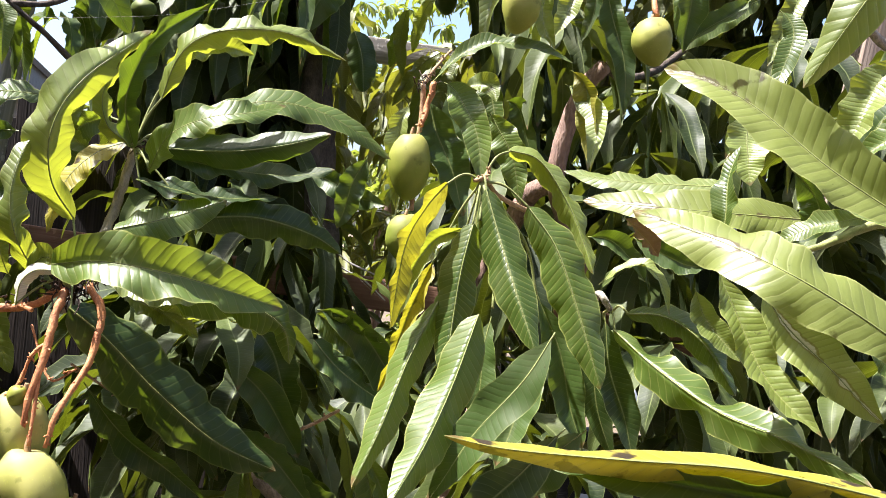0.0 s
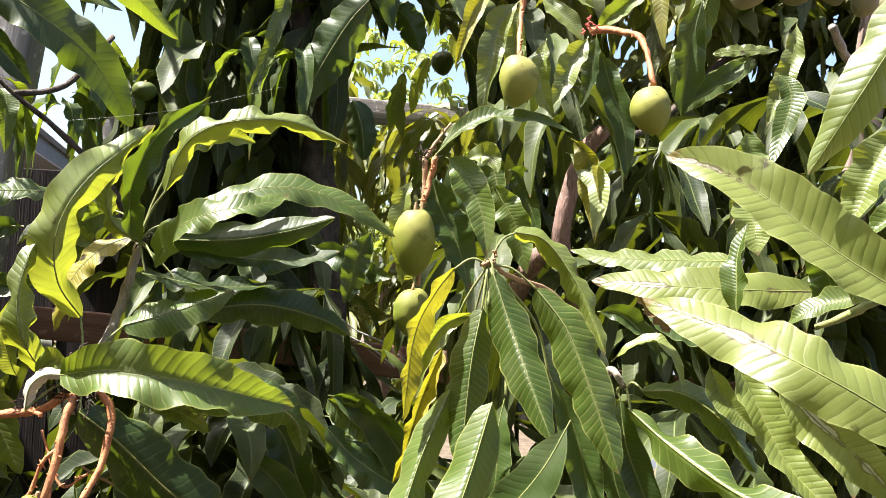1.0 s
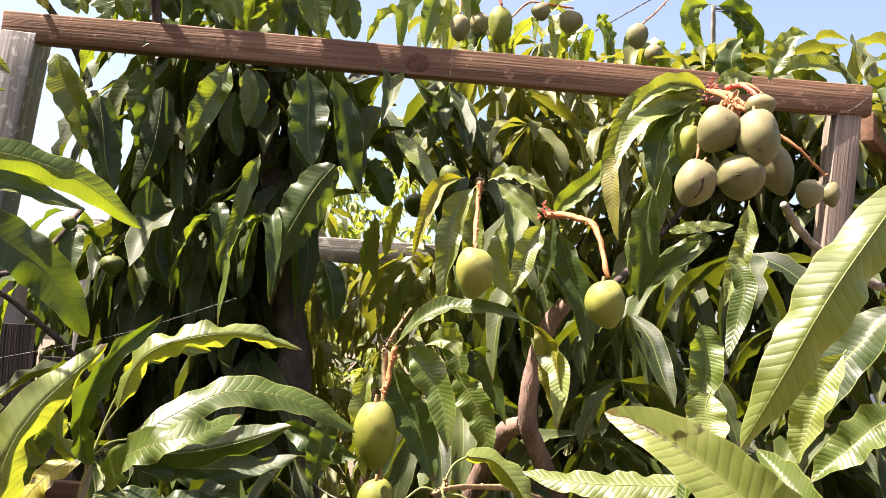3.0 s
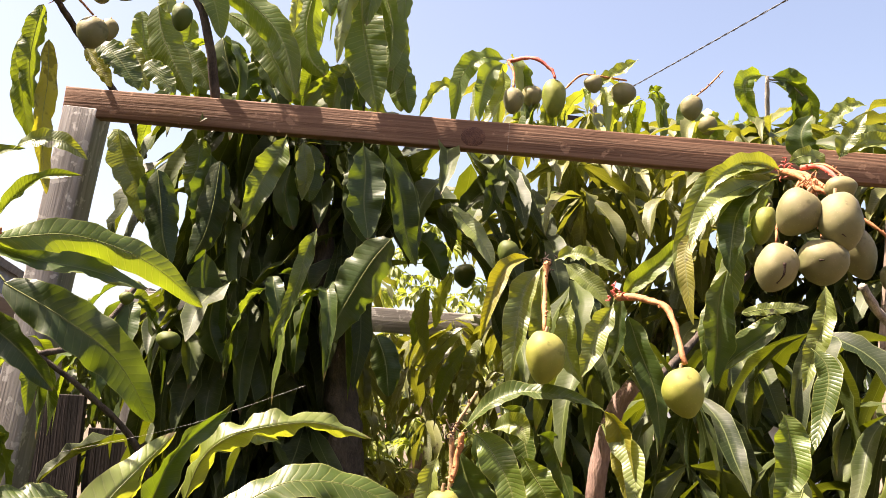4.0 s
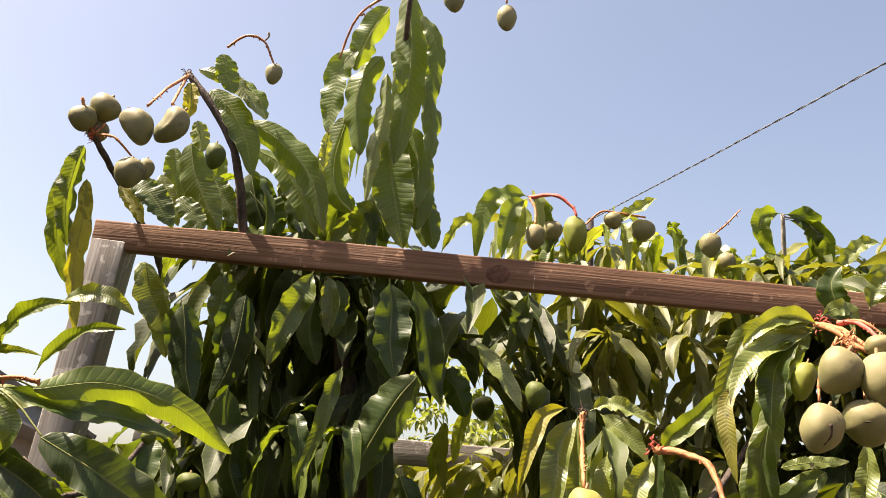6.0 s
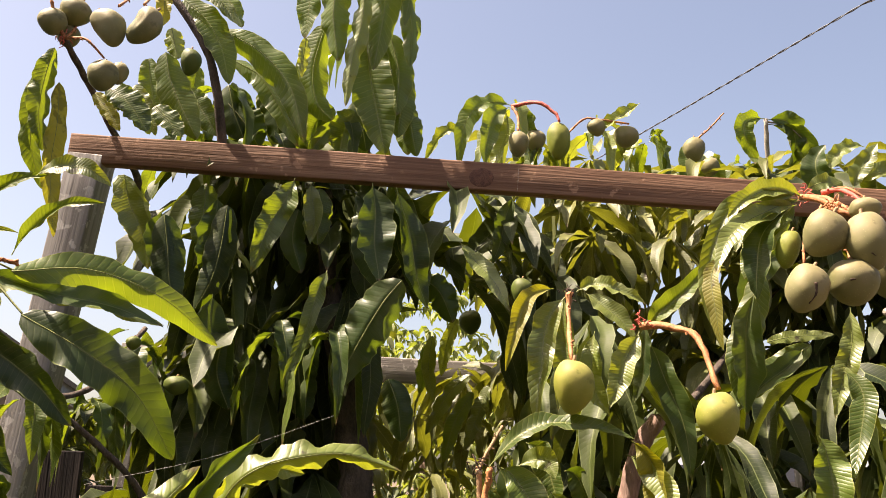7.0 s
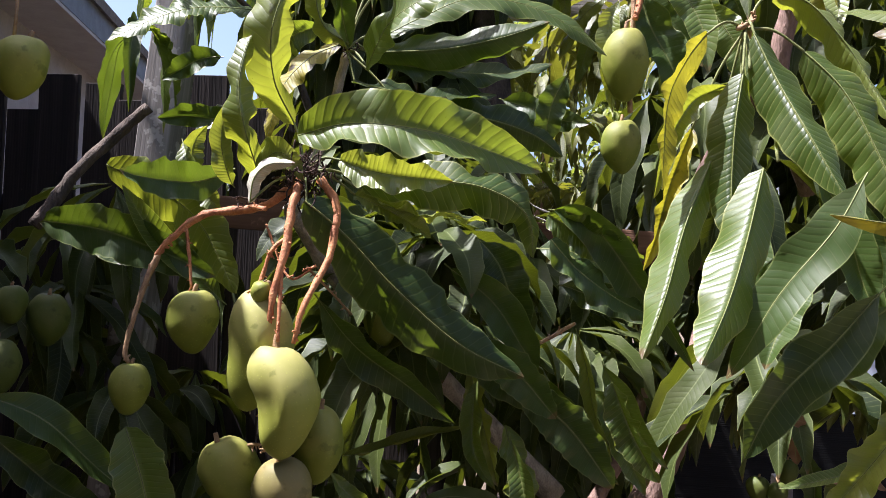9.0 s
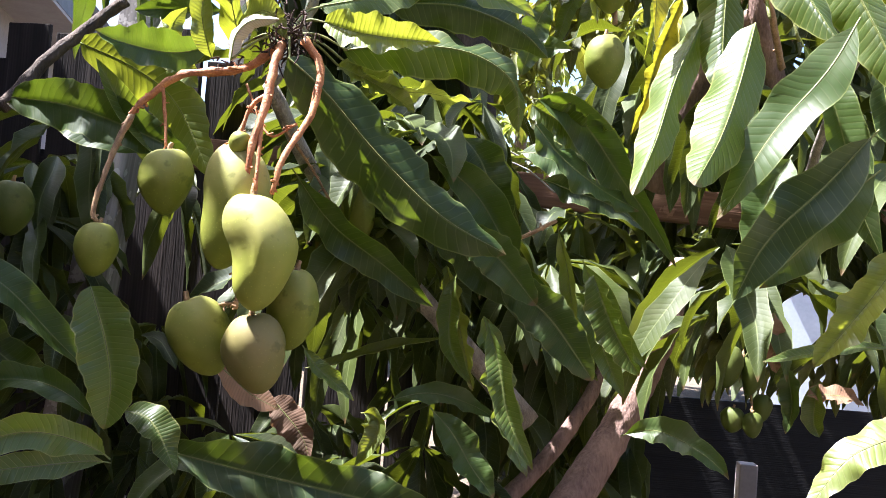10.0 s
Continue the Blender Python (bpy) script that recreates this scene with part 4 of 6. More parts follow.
blade('mid', [(-0.323, 2.280, 3.513), (-0.274, 2.280, 3.407), (-0.275, 2.280, 3.270), (-0.291, 2.280, 3.151)], 0.029, (0.06, -0.88, -0.48), -19, 19, 0.3)
blade('mid', [(-0.299, 2.320, 3.295), (-0.271, 2.320, 3.176), (-0.270, 2.320, 3.038)], 0.035, (0.05, -0.89, -0.45), -46, -19, 0.25)
blade('mid', [(-0.539, 2.380, 3.204), (-0.566, 2.380, 3.055), (-0.548, 2.380, 2.948), (-0.497, 2.380, 2.889)], 0.055, (0.16, -0.92, -0.36), -35, -19, 0.15)
blade('light', [(-0.412, 2.250, 3.288), (-0.410, 2.250, 3.152), (-0.434, 2.250, 3.005), (-0.443, 2.250, 2.877)], 0.028, (0.12, -0.91, -0.40), -19, -28, 0.45)
blade('mid', [(-0.411, 2.350, 3.168), (-0.388, 2.350, 3.015), (-0.360, 2.350, 2.889), (-0.334, 2.350, 2.774)], 0.069, (0.09, -0.93, -0.35), 23, 19, 0.12)
blade('mid', [(-0.311, 2.400, 3.083), (-0.299, 2.400, 2.967), (-0.304, 2.400, 2.849)], 0.048, (0.06, -0.93, -0.37), -19, -19, 0.15)
blade('mid', [(-0.437, 2.420, 2.937), (-0.467, 2.420, 2.872), (-0.478, 2.420, 2.792)], 0.055, (0.13, -0.93, -0.33), 19, 35, 0.2)
blade('mid', [(-0.485, 2.420, 2.901), (-0.528, 2.420, 2.860), (-0.572, 2.420, 2.797)], 0.029, (0.15, -0.93, -0.33), 19, 34, 0.2)
blade('mid', [(-0.277, 2.420, 2.961), (-0.265, 2.420, 2.884), (-0.247, 2.420, 2.799)], 0.035, (0.05, -0.94, -0.34), -19, -19, 0.2)
blade('light', [(-0.599, 2.400, 3.013), (-0.597, 2.400, 2.931), (-0.582, 2.400, 2.826)], 0.024, (0.18, -0.92, -0.35), 29, 19, 0.25)
blade('mid', [(-0.398, 2.250, 3.366), (-0.368, 2.250, 3.302), (-0.372, 2.250, 3.225)], 0.026, (0.09, -0.86, -0.49), -19, 19, 0.2)
blade('light', [(-1.098, 2.350, 2.692), (-1.042, 2.350, 2.595), (-1.002, 2.350, 2.498), (-0.979, 2.350, 2.417)], 0.045, (0.39, -0.89, -0.25), 30, 19, 0.2)
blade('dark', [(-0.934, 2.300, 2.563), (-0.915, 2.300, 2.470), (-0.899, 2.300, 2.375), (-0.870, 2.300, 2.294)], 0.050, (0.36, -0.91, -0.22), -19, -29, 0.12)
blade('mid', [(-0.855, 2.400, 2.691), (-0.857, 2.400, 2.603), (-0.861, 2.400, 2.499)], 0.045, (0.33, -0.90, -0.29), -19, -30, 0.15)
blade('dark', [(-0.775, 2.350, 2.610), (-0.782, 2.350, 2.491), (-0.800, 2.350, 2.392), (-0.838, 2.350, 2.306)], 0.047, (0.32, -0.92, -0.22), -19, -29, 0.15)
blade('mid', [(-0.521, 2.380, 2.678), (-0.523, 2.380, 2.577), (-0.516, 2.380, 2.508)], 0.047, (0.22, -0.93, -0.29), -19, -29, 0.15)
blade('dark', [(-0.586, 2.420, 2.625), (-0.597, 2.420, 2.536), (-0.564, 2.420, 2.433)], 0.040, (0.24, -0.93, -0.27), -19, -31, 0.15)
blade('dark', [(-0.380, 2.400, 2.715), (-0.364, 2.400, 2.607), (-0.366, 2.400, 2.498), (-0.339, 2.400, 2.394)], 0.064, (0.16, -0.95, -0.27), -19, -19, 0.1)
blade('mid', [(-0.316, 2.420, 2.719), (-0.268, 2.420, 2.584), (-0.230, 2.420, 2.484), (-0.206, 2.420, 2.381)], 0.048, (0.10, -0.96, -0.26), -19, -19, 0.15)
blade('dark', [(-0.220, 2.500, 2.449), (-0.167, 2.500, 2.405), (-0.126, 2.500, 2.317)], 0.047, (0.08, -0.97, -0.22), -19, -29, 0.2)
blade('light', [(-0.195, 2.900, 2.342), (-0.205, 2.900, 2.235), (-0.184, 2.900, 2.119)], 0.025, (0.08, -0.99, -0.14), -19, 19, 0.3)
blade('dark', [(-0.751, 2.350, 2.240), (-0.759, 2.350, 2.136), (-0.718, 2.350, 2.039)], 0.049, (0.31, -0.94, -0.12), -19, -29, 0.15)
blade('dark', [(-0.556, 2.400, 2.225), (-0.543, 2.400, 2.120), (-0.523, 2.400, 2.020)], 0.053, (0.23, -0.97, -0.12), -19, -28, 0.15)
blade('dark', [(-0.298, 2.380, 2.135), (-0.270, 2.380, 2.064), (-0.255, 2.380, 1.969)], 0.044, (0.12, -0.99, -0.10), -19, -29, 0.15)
blade('light', [(0.547, 1.660, 2.442), (0.438, 1.660, 2.425), (0.383, 1.660, 2.336), (0.368, 1.660, 2.240), (0.387, 1.660, 2.133)], 0.023, (-0.20, -0.94, -0.29), 51, 19, 0.25)
blade('light', [(0.541, 1.660, 2.420), (0.475, 1.660, 2.405), (0.417, 1.660, 2.347)], 0.021, (-0.24, -0.92, -0.32), 19, 34, 0.2)
blade('mid', [(0.539, 1.680, 2.399), (0.482, 1.680, 2.346), (0.446, 1.680, 2.272)], 0.031, (-0.25, -0.93, -0.28), -19, -19, 0.15)
blade('mid', [(0.493, 1.720, 2.301), (0.471, 1.720, 2.214), (0.440, 1.720, 2.124), (0.437, 1.720, 2.031)], 0.033, (-0.23, -0.96, -0.17), -19, -29, 0.15)
blade('light', [(0.524, 1.800, 2.169), (0.575, 1.800, 2.181), (0.663, 1.800, 2.189)], 0.014, (-0.28, -0.94, -0.18), -19, 32, 0.3)
blade('mid', [(0.614, 1.800, 2.165), (0.551, 1.800, 2.123), (0.491, 1.800, 2.071), (0.463, 1.800, 2.041)], 0.027, (-0.24, -0.96, -0.13), 19, -19, 0.2)
blade('dark', [(-0.837, 2.450, 3.032), (-0.810, 2.450, 2.938), (-0.773, 2.450, 2.850)], 0.069, (0.25, -0.88, -0.39), -19, -27, 0.15)
blade('mid', [(-0.958, 2.200, 2.843), (-0.914, 2.200, 2.798), (-0.875, 2.200, 2.755)], 0.035, (0.32, -0.87, -0.37), -19, 32, 0.2)
blade('mid', [(-0.939, 2.450, 3.091), (-0.944, 2.450, 2.972), (-0.921, 2.450, 2.846)], 0.035, (0.30, -0.87, -0.40), 19, 19, 0.2)
blade('mid', [(-0.341, 2.380, 3.179), (-0.308, 2.380, 3.048), (-0.312, 2.380, 2.910)], 0.048, (0.07, -0.89, -0.45), -19, -19, 0.15)
blade('dark', [(-0.728, 2.470, 3.044), (-0.692, 2.470, 2.950), (-0.667, 2.470, 2.848)], 0.057, (0.21, -0.89, -0.40), -19, -28, 0.15)
blade('mid', [(-0.507, 2.440, 2.960), (-0.556, 2.440, 2.912), (-0.576, 2.440, 2.826)], 0.045, (0.17, -0.91, -0.39), 19, 19, 0.2)
blade('dark', [(-0.451, 2.460, 2.989), (-0.421, 2.460, 2.915), (-0.402, 2.460, 2.827)], 0.048, (0.11, -0.91, -0.39), -19, -19, 0.15)
blade('mid', [(-0.285, 2.440, 3.003), (-0.289, 2.440, 2.919), (-0.274, 2.440, 2.810)], 0.037, (0.07, -0.91, -0.40), -19, -19, 0.15)
blade('light', [(-1.042, 2.250, 2.929), (-0.996, 2.250, 2.844), (-0.967, 2.250, 2.776)], 0.025, (0.34, -0.86, -0.38), 19, 19, 0.25)
blade('dark', [(-0.266, 2.300, 2.394), (-0.318, 2.300, 2.325), (-0.382, 2.300, 2.205), (-0.431, 2.300, 2.096)], 0.066, (0.12, -0.99, -0.11), -26, -19, 0.15)
blade('dark', [(-0.310, 2.450, 2.695), (-0.272, 2.450, 2.568), (-0.247, 2.450, 2.480), (-0.224, 2.450, 2.376)], 0.046, (0.06, -0.98, -0.21), -19, -19, 0.15)
blade('mid', [(-0.055, 2.900, 2.158), (-0.113, 2.900, 2.058), (-0.148, 2.900, 1.927)], 0.029, (0.00, -1.00, -0.04), 19, -19, 0.3)
blade('light', [(-0.066, 2.900, 2.214), (-0.136, 2.900, 2.150), (-0.209, 2.900, 2.015)], 0.029, (0.01, -1.00, -0.07), 19, -36, 0.3)
blade('light', [(-0.006, 2.850, 2.175), (-0.033, 2.850, 2.097), (-0.079, 2.850, 1.967)], 0.028, (-0.02, -1.00, -0.05), 36, -19, 0.3)
blade('light', [(-0.113, 2.950, 2.412), (-0.145, 2.950, 2.331), (-0.163, 2.950, 2.213)], 0.025, (0.02, -0.99, -0.13), 19, 19, 0.3)
blade('mid', [(-0.198, 2.950, 2.329), (-0.223, 2.950, 2.249), (-0.234, 2.950, 2.152)], 0.029, (0.04, -0.99, -0.10), 19, 36, 0.3)
# leaves, fruit and twigs that stand out
leaf('dark', (0.162, 1.355, 1.522), (0.232, 1.348, 1.383), (0.255, 1.321, 1.291), 0.070, (-0.14, -0.99, 0.09))
leaf('dark', (0.278, 1.374, 1.497), (0.301, 1.352, 1.379), (0.338, 1.330, 1.283), 0.068, (-0.22, -0.97, 0.14))
leaf('dark', (0.095, 1.355, 1.478), (0.083, 1.334, 1.389), (0.081, 1.313, 1.305), 0.053, (-0.40, -0.88, 0.25))
leaf('light', (0.259, 1.355, 1.547), (0.331, 1.326, 1.639), (0.359, 1.294, 1.514), 0.035, (-0.16, -0.65, 0.74))
leaf('mid', (0.371, 1.115, 1.640), (0.357, 1.121, 1.684), (0.388, 1.147, 1.762), 0.046, (-0.66, -0.70, 0.27))
leaf('light', (0.489, 1.398, 1.850), (0.466, 1.377, 1.800), (0.481, 1.356, 1.730), 0.078, (-0.33, -0.88, 0.33))
leaf('light', (0.351, 1.075, 1.598), (0.387, 1.053, 1.481), (0.469, 0.991, 1.412), 0.064, (-0.11, -0.93, 0.35))
leaf('scarred', (0.399, 1.054, 1.583), (0.451, 1.013, 1.497), (0.528, 0.971, 1.439), 0.071, (-0.26, -0.92, 0.30))
leaf('mid', (0.435, 0.944, 1.594), (0.484, 0.918, 1.529), (0.514, 0.912, 1.476), 0.043, (0.01, -0.96, 0.27))
leaf('light', (0.393, 1.294, 1.561), (0.412, 1.273, 1.500), (0.459, 1.252, 1.462), 0.051, (-0.37, -0.92, 0.14))
leaf('dark', (0.478, 1.196, 1.744), (0.559, 1.185, 1.694), (0.498, 1.214, 1.643), 0.063, (-0.66, -0.70, -0.26))
leaf('mid', (0.560, 1.095, 1.687), (0.478, 1.110, 1.671), (0.447, 1.145, 1.630), 0.044, (-0.54, -0.74, 0.41))
leaf('dark', (0.324, 1.446, 1.631), (0.396, 1.419, 1.586), (0.444, 1.414, 1.597), 0.066, (-0.15, -0.93, 0.32))
leaf('dark', (0.243, 1.416, 1.622), (0.308, 1.416, 1.629), (0.345, 1.414, 1.558), 0.047, (0.11, -0.97, 0.20))
leaf('mid', (0.551, 0.994, 1.657), (0.504, 1.096, 1.719), (0.490, 1.197, 1.778), 0.065, (-0.61, -0.53, 0.59))
leaf('light', (0.618, 1.198, 1.920), (0.558, 1.197, 1.845), (0.548, 1.196, 1.760), 0.071, (-0.58, -0.77, 0.26))
leaf('mid', (0.585, 1.600, 2.086), (0.638, 1.585, 2.049), (0.560, 1.548, 1.894), 0.052, (-0.49, -0.82, 0.29))
leaf('light', (0.220, 1.751, 1.933), (0.306, 1.695, 1.902), (0.270, 1.658, 1.757), 0.056, (-0.64, -0.74, 0.21))
leaf('light', (-0.617, 1.501, 1.676), (-0.691, 1.466, 1.700), (-0.632, 1.474, 1.754), 0.053, (0.20, -0.94, -0.28))
leaf('dark', (-0.800, 1.593, 1.703), (-0.859, 1.591, 1.700), (-0.917, 1.592, 1.658), 0.055, (0.02, -1.00, -0.03))
leaf('dark', (-0.756, 1.603, 1.596), (-0.850, 1.600, 1.592), (-0.924, 1.597, 1.589), 0.055, (0.02, -0.99, 0.17))
leaf('light', (-0.809, 1.455, 1.535), (-0.748, 1.389, 1.439), (-0.720, 1.417, 1.416), 0.052, (-0.24, -0.96, 0.12))
leaf('dark', (-0.697, 1.413, 1.485), (-0.782, 1.363, 1.435), (-0.837, 1.309, 1.469), 0.074, (0.57, -0.80, 0.21))
leaf('mid', (-0.727, 1.479, 1.262), (-0.813, 1.456, 1.324), (-0.885, 1.409, 1.451), 0.070, (0.57, -0.80, 0.18))
leaf('dark', (-0.832, 1.515, 1.317), (-0.959, 1.486, 1.378), (-1.071, 1.478, 1.385), 0.077, (0.15, -0.99, -0.01))
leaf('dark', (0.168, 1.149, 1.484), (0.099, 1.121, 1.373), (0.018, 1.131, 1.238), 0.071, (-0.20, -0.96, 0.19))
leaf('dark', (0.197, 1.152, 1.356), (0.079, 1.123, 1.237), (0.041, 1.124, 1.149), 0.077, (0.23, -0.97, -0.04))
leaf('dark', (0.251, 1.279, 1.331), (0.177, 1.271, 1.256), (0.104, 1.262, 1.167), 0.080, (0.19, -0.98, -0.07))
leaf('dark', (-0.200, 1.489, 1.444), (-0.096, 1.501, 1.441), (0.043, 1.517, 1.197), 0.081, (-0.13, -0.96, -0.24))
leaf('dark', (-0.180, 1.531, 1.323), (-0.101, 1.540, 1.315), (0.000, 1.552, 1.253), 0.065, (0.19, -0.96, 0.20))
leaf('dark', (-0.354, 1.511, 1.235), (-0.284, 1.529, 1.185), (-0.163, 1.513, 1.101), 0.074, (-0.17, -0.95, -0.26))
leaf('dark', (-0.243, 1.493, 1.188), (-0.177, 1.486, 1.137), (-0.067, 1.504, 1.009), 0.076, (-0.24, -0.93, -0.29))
leaf('mid', (-0.100, 1.560, 1.199), (-0.071, 1.574, 1.120), (0.015, 1.553, 1.029), 0.052, (0.08, -0.99, 0.09))
leaf('light', (-0.146, 1.555, 1.252), (-0.118, 1.568, 1.139), (-0.076, 1.543, 1.034), 0.038, (-0.46, -0.88, -0.10))
leaf('mid', (-0.117, 1.599, 1.149), (-0.064, 1.585, 1.091), (-0.018, 1.570, 0.977), 0.067, (0.04, -0.98, 0.19))
leaf('mid', (-0.244, 1.453, 1.092), (-0.216, 1.421, 0.975), (-0.161, 1.412, 0.880), 0.050, (-0.17, -0.98, 0.12))
leaf('dark', (-0.550, 1.387, 1.295), (-0.458, 1.398, 1.182), (-0.326, 1.413, 1.106), 0.073, (-0.06, -0.98, -0.20))
leaf('dark', (-0.995, 1.234, 1.134), (-0.897, 1.296, 1.086), (-0.807, 1.357, 0.957), 0.070, (0.68, -0.69, 0.24))
leaf('dark', (-1.015, 1.282, 1.074), (-0.951, 1.325, 0.971), (-0.858, 1.351, 0.953), 0.072, (0.59, -0.72, 0.36))
leaf('mid', (-0.999, 1.435, 1.048), (-0.952, 1.441, 1.033), (-0.902, 1.446, 0.981), 0.037, (0.44, -0.73, 0.52))
leaf('mid', (-0.687, 1.169, 0.892), (-0.745, 1.112, 0.971), (-0.851, 1.049, 0.875), 0.052, (0.51, -0.76, 0.41))
leaf('mid', (-0.695, 1.188, 0.883), (-0.763, 1.100, 0.911), (-0.850, 1.050, 0.849), 0.042, (0.54, -0.71, 0.46))
leaf('dark', (-0.749, 1.263, 0.914), (-0.863, 1.250, 1.012), (-0.980, 1.236, 0.936), 0.048, (0.15, -0.82, 0.55))
leaf('mid', (-0.301, 1.537, 1.165), (-0.336, 1.513, 1.069), (-0.263, 1.501, 0.984), 0.046, (-0.13, -0.98, 0.17))
leaf('dark', (-0.401, 1.505, 0.944), (-0.291, 1.518, 0.990), (-0.220, 1.526, 0.928), 0.039, (0.14, -0.76, 0.63))
leaf('dark', (-0.324, 1.474, 0.948), (-0.259, 1.461, 0.884), (-0.215, 1.446, 0.824), 0.066, (0.16, -0.92, 0.35))
leaf('mid', (0.305, 1.336, 1.103), (0.213, 1.325, 1.098), (0.129, 1.315, 1.071), 0.030, (-0.10, -0.51, 0.86))
leaf('light', (-0.428, 1.451, 0.933), (-0.371, 1.458, 0.942), (-0.431, 1.451, 0.852), 0.054, (-0.22, -0.98, 0.01))
leaf('dark', (-0.317, 1.556, 1.392), (-0.255, 1.553, 1.329), (-0.229, 1.545, 1.227), 0.095, (-0.03, -1.00, 0.04))
leaf('dark', (-0.389, 1.607, 1.246), (-0.428, 1.603, 1.183), (-0.367, 1.610, 1.088), 0.060, (-0.05, -1.00, -0.02))
leaf('mid', (-0.761, 1.342, 0.921), (-0.696, 1.339, 0.924), (-0.668, 1.333, 0.840), 0.063, (0.37, -0.77, 0.52))
leaf('mid', (-0.501, 1.342, 1.038), (-0.470, 1.346, 0.997), (-0.422, 1.351, 0.965), 0.033, (0.44, -0.82, 0.37))
leaf('dark', (-0.001, 1.702, 0.896), (0.096, 1.664, 0.943), (0.171, 1.622, 0.853), 0.060, (-0.24, -0.81, 0.54))
leaf('light', (-0.688, 1.391, 1.453), (-0.715, 1.358, 1.492), (-0.692, 1.371, 1.595), 0.043, (0.01, -0.99, -0.14))
leaf('light', (-0.789, 1.480, 1.467), (-0.820, 1.477, 1.512), (-0.777, 1.482, 1.562), 0.047, (0.25, -0.97, -0.02))
leaf('dark', (-0.968, 1.490, 2.208), (-0.820, 1.563, 2.185), (-0.691, 1.699, 2.148), 0.063, (0.62, -0.76, 0.20))
leaf('dark', (-0.963, 1.439, 2.077), (-0.868, 1.443, 2.086), (-0.751, 1.485, 1.946), 0.074, (0.16, -0.98, -0.08))
leaf('dark', (-0.972, 1.445, 2.047), (-0.907, 1.476, 1.935), (-0.845, 1.498, 1.861), 0.069, (0.66, -0.71, 0.25))
leaf('mid', (-0.962, 1.456, 2.222), (-0.935, 1.382, 2.328), (-0.783, 1.341, 2.332), 0.045, (-0.45, -0.87, -0.19))
leaf('light', (-0.802, 1.340, 2.330), (-0.748, 1.333, 2.375), (-0.682, 1.351, 2.319), 0.040, (0.11, -0.99, 0.11))
leaf('mid', (-0.886, 1.461, 2.227), (-0.812, 1.381, 2.304), (-0.705, 1.385, 2.301), 0.032, (-0.41, -0.91, 0.07))
leaf('light', (-0.988, 1.455, 2.221), (-0.945, 1.408, 2.277), (-0.852, 1.406, 2.252), 0.026, (-0.37, -0.91, 0.20))
leaf('mid', (-0.993, 1.469, 2.202), (-0.840, 1.403, 2.136), (-0.914, 1.442, 2.079), 0.045, (0.10, -0.96, 0.28))
leaf('mid', (0.046, 2.595, 3.049), (-0.111, 2.521, 3.091), (-0.122, 2.562, 2.811), 0.080, (-0.05, -0.98, 0.17))
leaf('mid', (0.034, 2.550, 3.023), (-0.053, 2.510, 2.972), (-0.041, 2.513, 2.810), 0.079, (0.06, -0.99, 0.15))
leaf('light', (0.028, 2.601, 3.026), (0.046, 2.617, 2.934), (-0.028, 2.612, 2.832), 0.074, (-0.30, -0.95, 0.04))
leaf('light', (-0.116, 2.575, 2.930), (-0.167, 2.555, 2.983), (-0.232, 2.599, 2.844), 0.055, (-0.36, -0.90, 0.24))
leaf('light', (0.461, 2.604, 3.073), (0.399, 2.615, 3.033), (0.301, 2.637, 2.957), 0.059, (-0.40, -0.86, 0.32))
leaf('mid', (0.906, 2.725, 3.084), (0.741, 2.650, 3.051), (0.888, 2.729, 2.913), 0.083, (-0.29, -0.96, 0.01))
leaf('dark', (0.916, 2.727, 3.081), (1.045, 2.728, 3.095), (1.011, 2.777, 2.945), 0.092, (-0.12, -0.90, -0.41))
leaf('mid', (0.917, 2.732, 3.067), (1.154, 2.749, 3.046), (1.035, 2.808, 2.856), 0.084, (-0.44, -0.74, -0.51))
leaf('light', (1.253, 2.767, 3.007), (1.152, 2.757, 3.023), (1.091, 2.803, 2.878), 0.065, (-0.35, -0.92, 0.18))
leaf('light', (1.205, 2.799, 2.904), (1.280, 2.792, 2.936), (1.357, 2.796, 2.932), 0.065, (-0.04, -0.99, 0.12))
leaf('mid', (-0.461, 2.238, 2.401), (-0.474, 2.229, 2.342), (-0.553, 2.217, 2.103), 0.051, (-0.05, -1.00, 0.08))
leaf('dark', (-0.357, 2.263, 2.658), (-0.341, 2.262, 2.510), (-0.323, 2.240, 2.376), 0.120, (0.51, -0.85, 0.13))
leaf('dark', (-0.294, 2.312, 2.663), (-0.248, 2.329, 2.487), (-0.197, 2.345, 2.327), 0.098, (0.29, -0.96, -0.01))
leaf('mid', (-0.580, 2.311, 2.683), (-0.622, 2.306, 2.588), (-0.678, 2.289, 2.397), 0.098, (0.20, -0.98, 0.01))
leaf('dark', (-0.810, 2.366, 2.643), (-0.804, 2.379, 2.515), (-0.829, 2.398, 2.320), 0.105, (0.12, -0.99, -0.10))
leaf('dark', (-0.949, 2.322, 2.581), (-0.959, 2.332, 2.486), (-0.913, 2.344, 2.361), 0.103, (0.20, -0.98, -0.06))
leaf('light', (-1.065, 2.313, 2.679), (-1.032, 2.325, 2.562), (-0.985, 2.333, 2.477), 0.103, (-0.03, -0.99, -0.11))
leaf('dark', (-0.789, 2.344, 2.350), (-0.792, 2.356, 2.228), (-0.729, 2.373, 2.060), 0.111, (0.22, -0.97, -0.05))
leaf('light', (-0.544, 2.361, 2.687), (-0.525, 2.368, 2.615), (-0.537, 2.378, 2.509), 0.065, (0.04, -0.99, -0.10))
leaf('dark', (0.041, 2.410, 2.679), (0.012, 2.420, 2.579), (-0.017, 2.430, 2.479), 0.069, (-0.11, -0.99, -0.07))
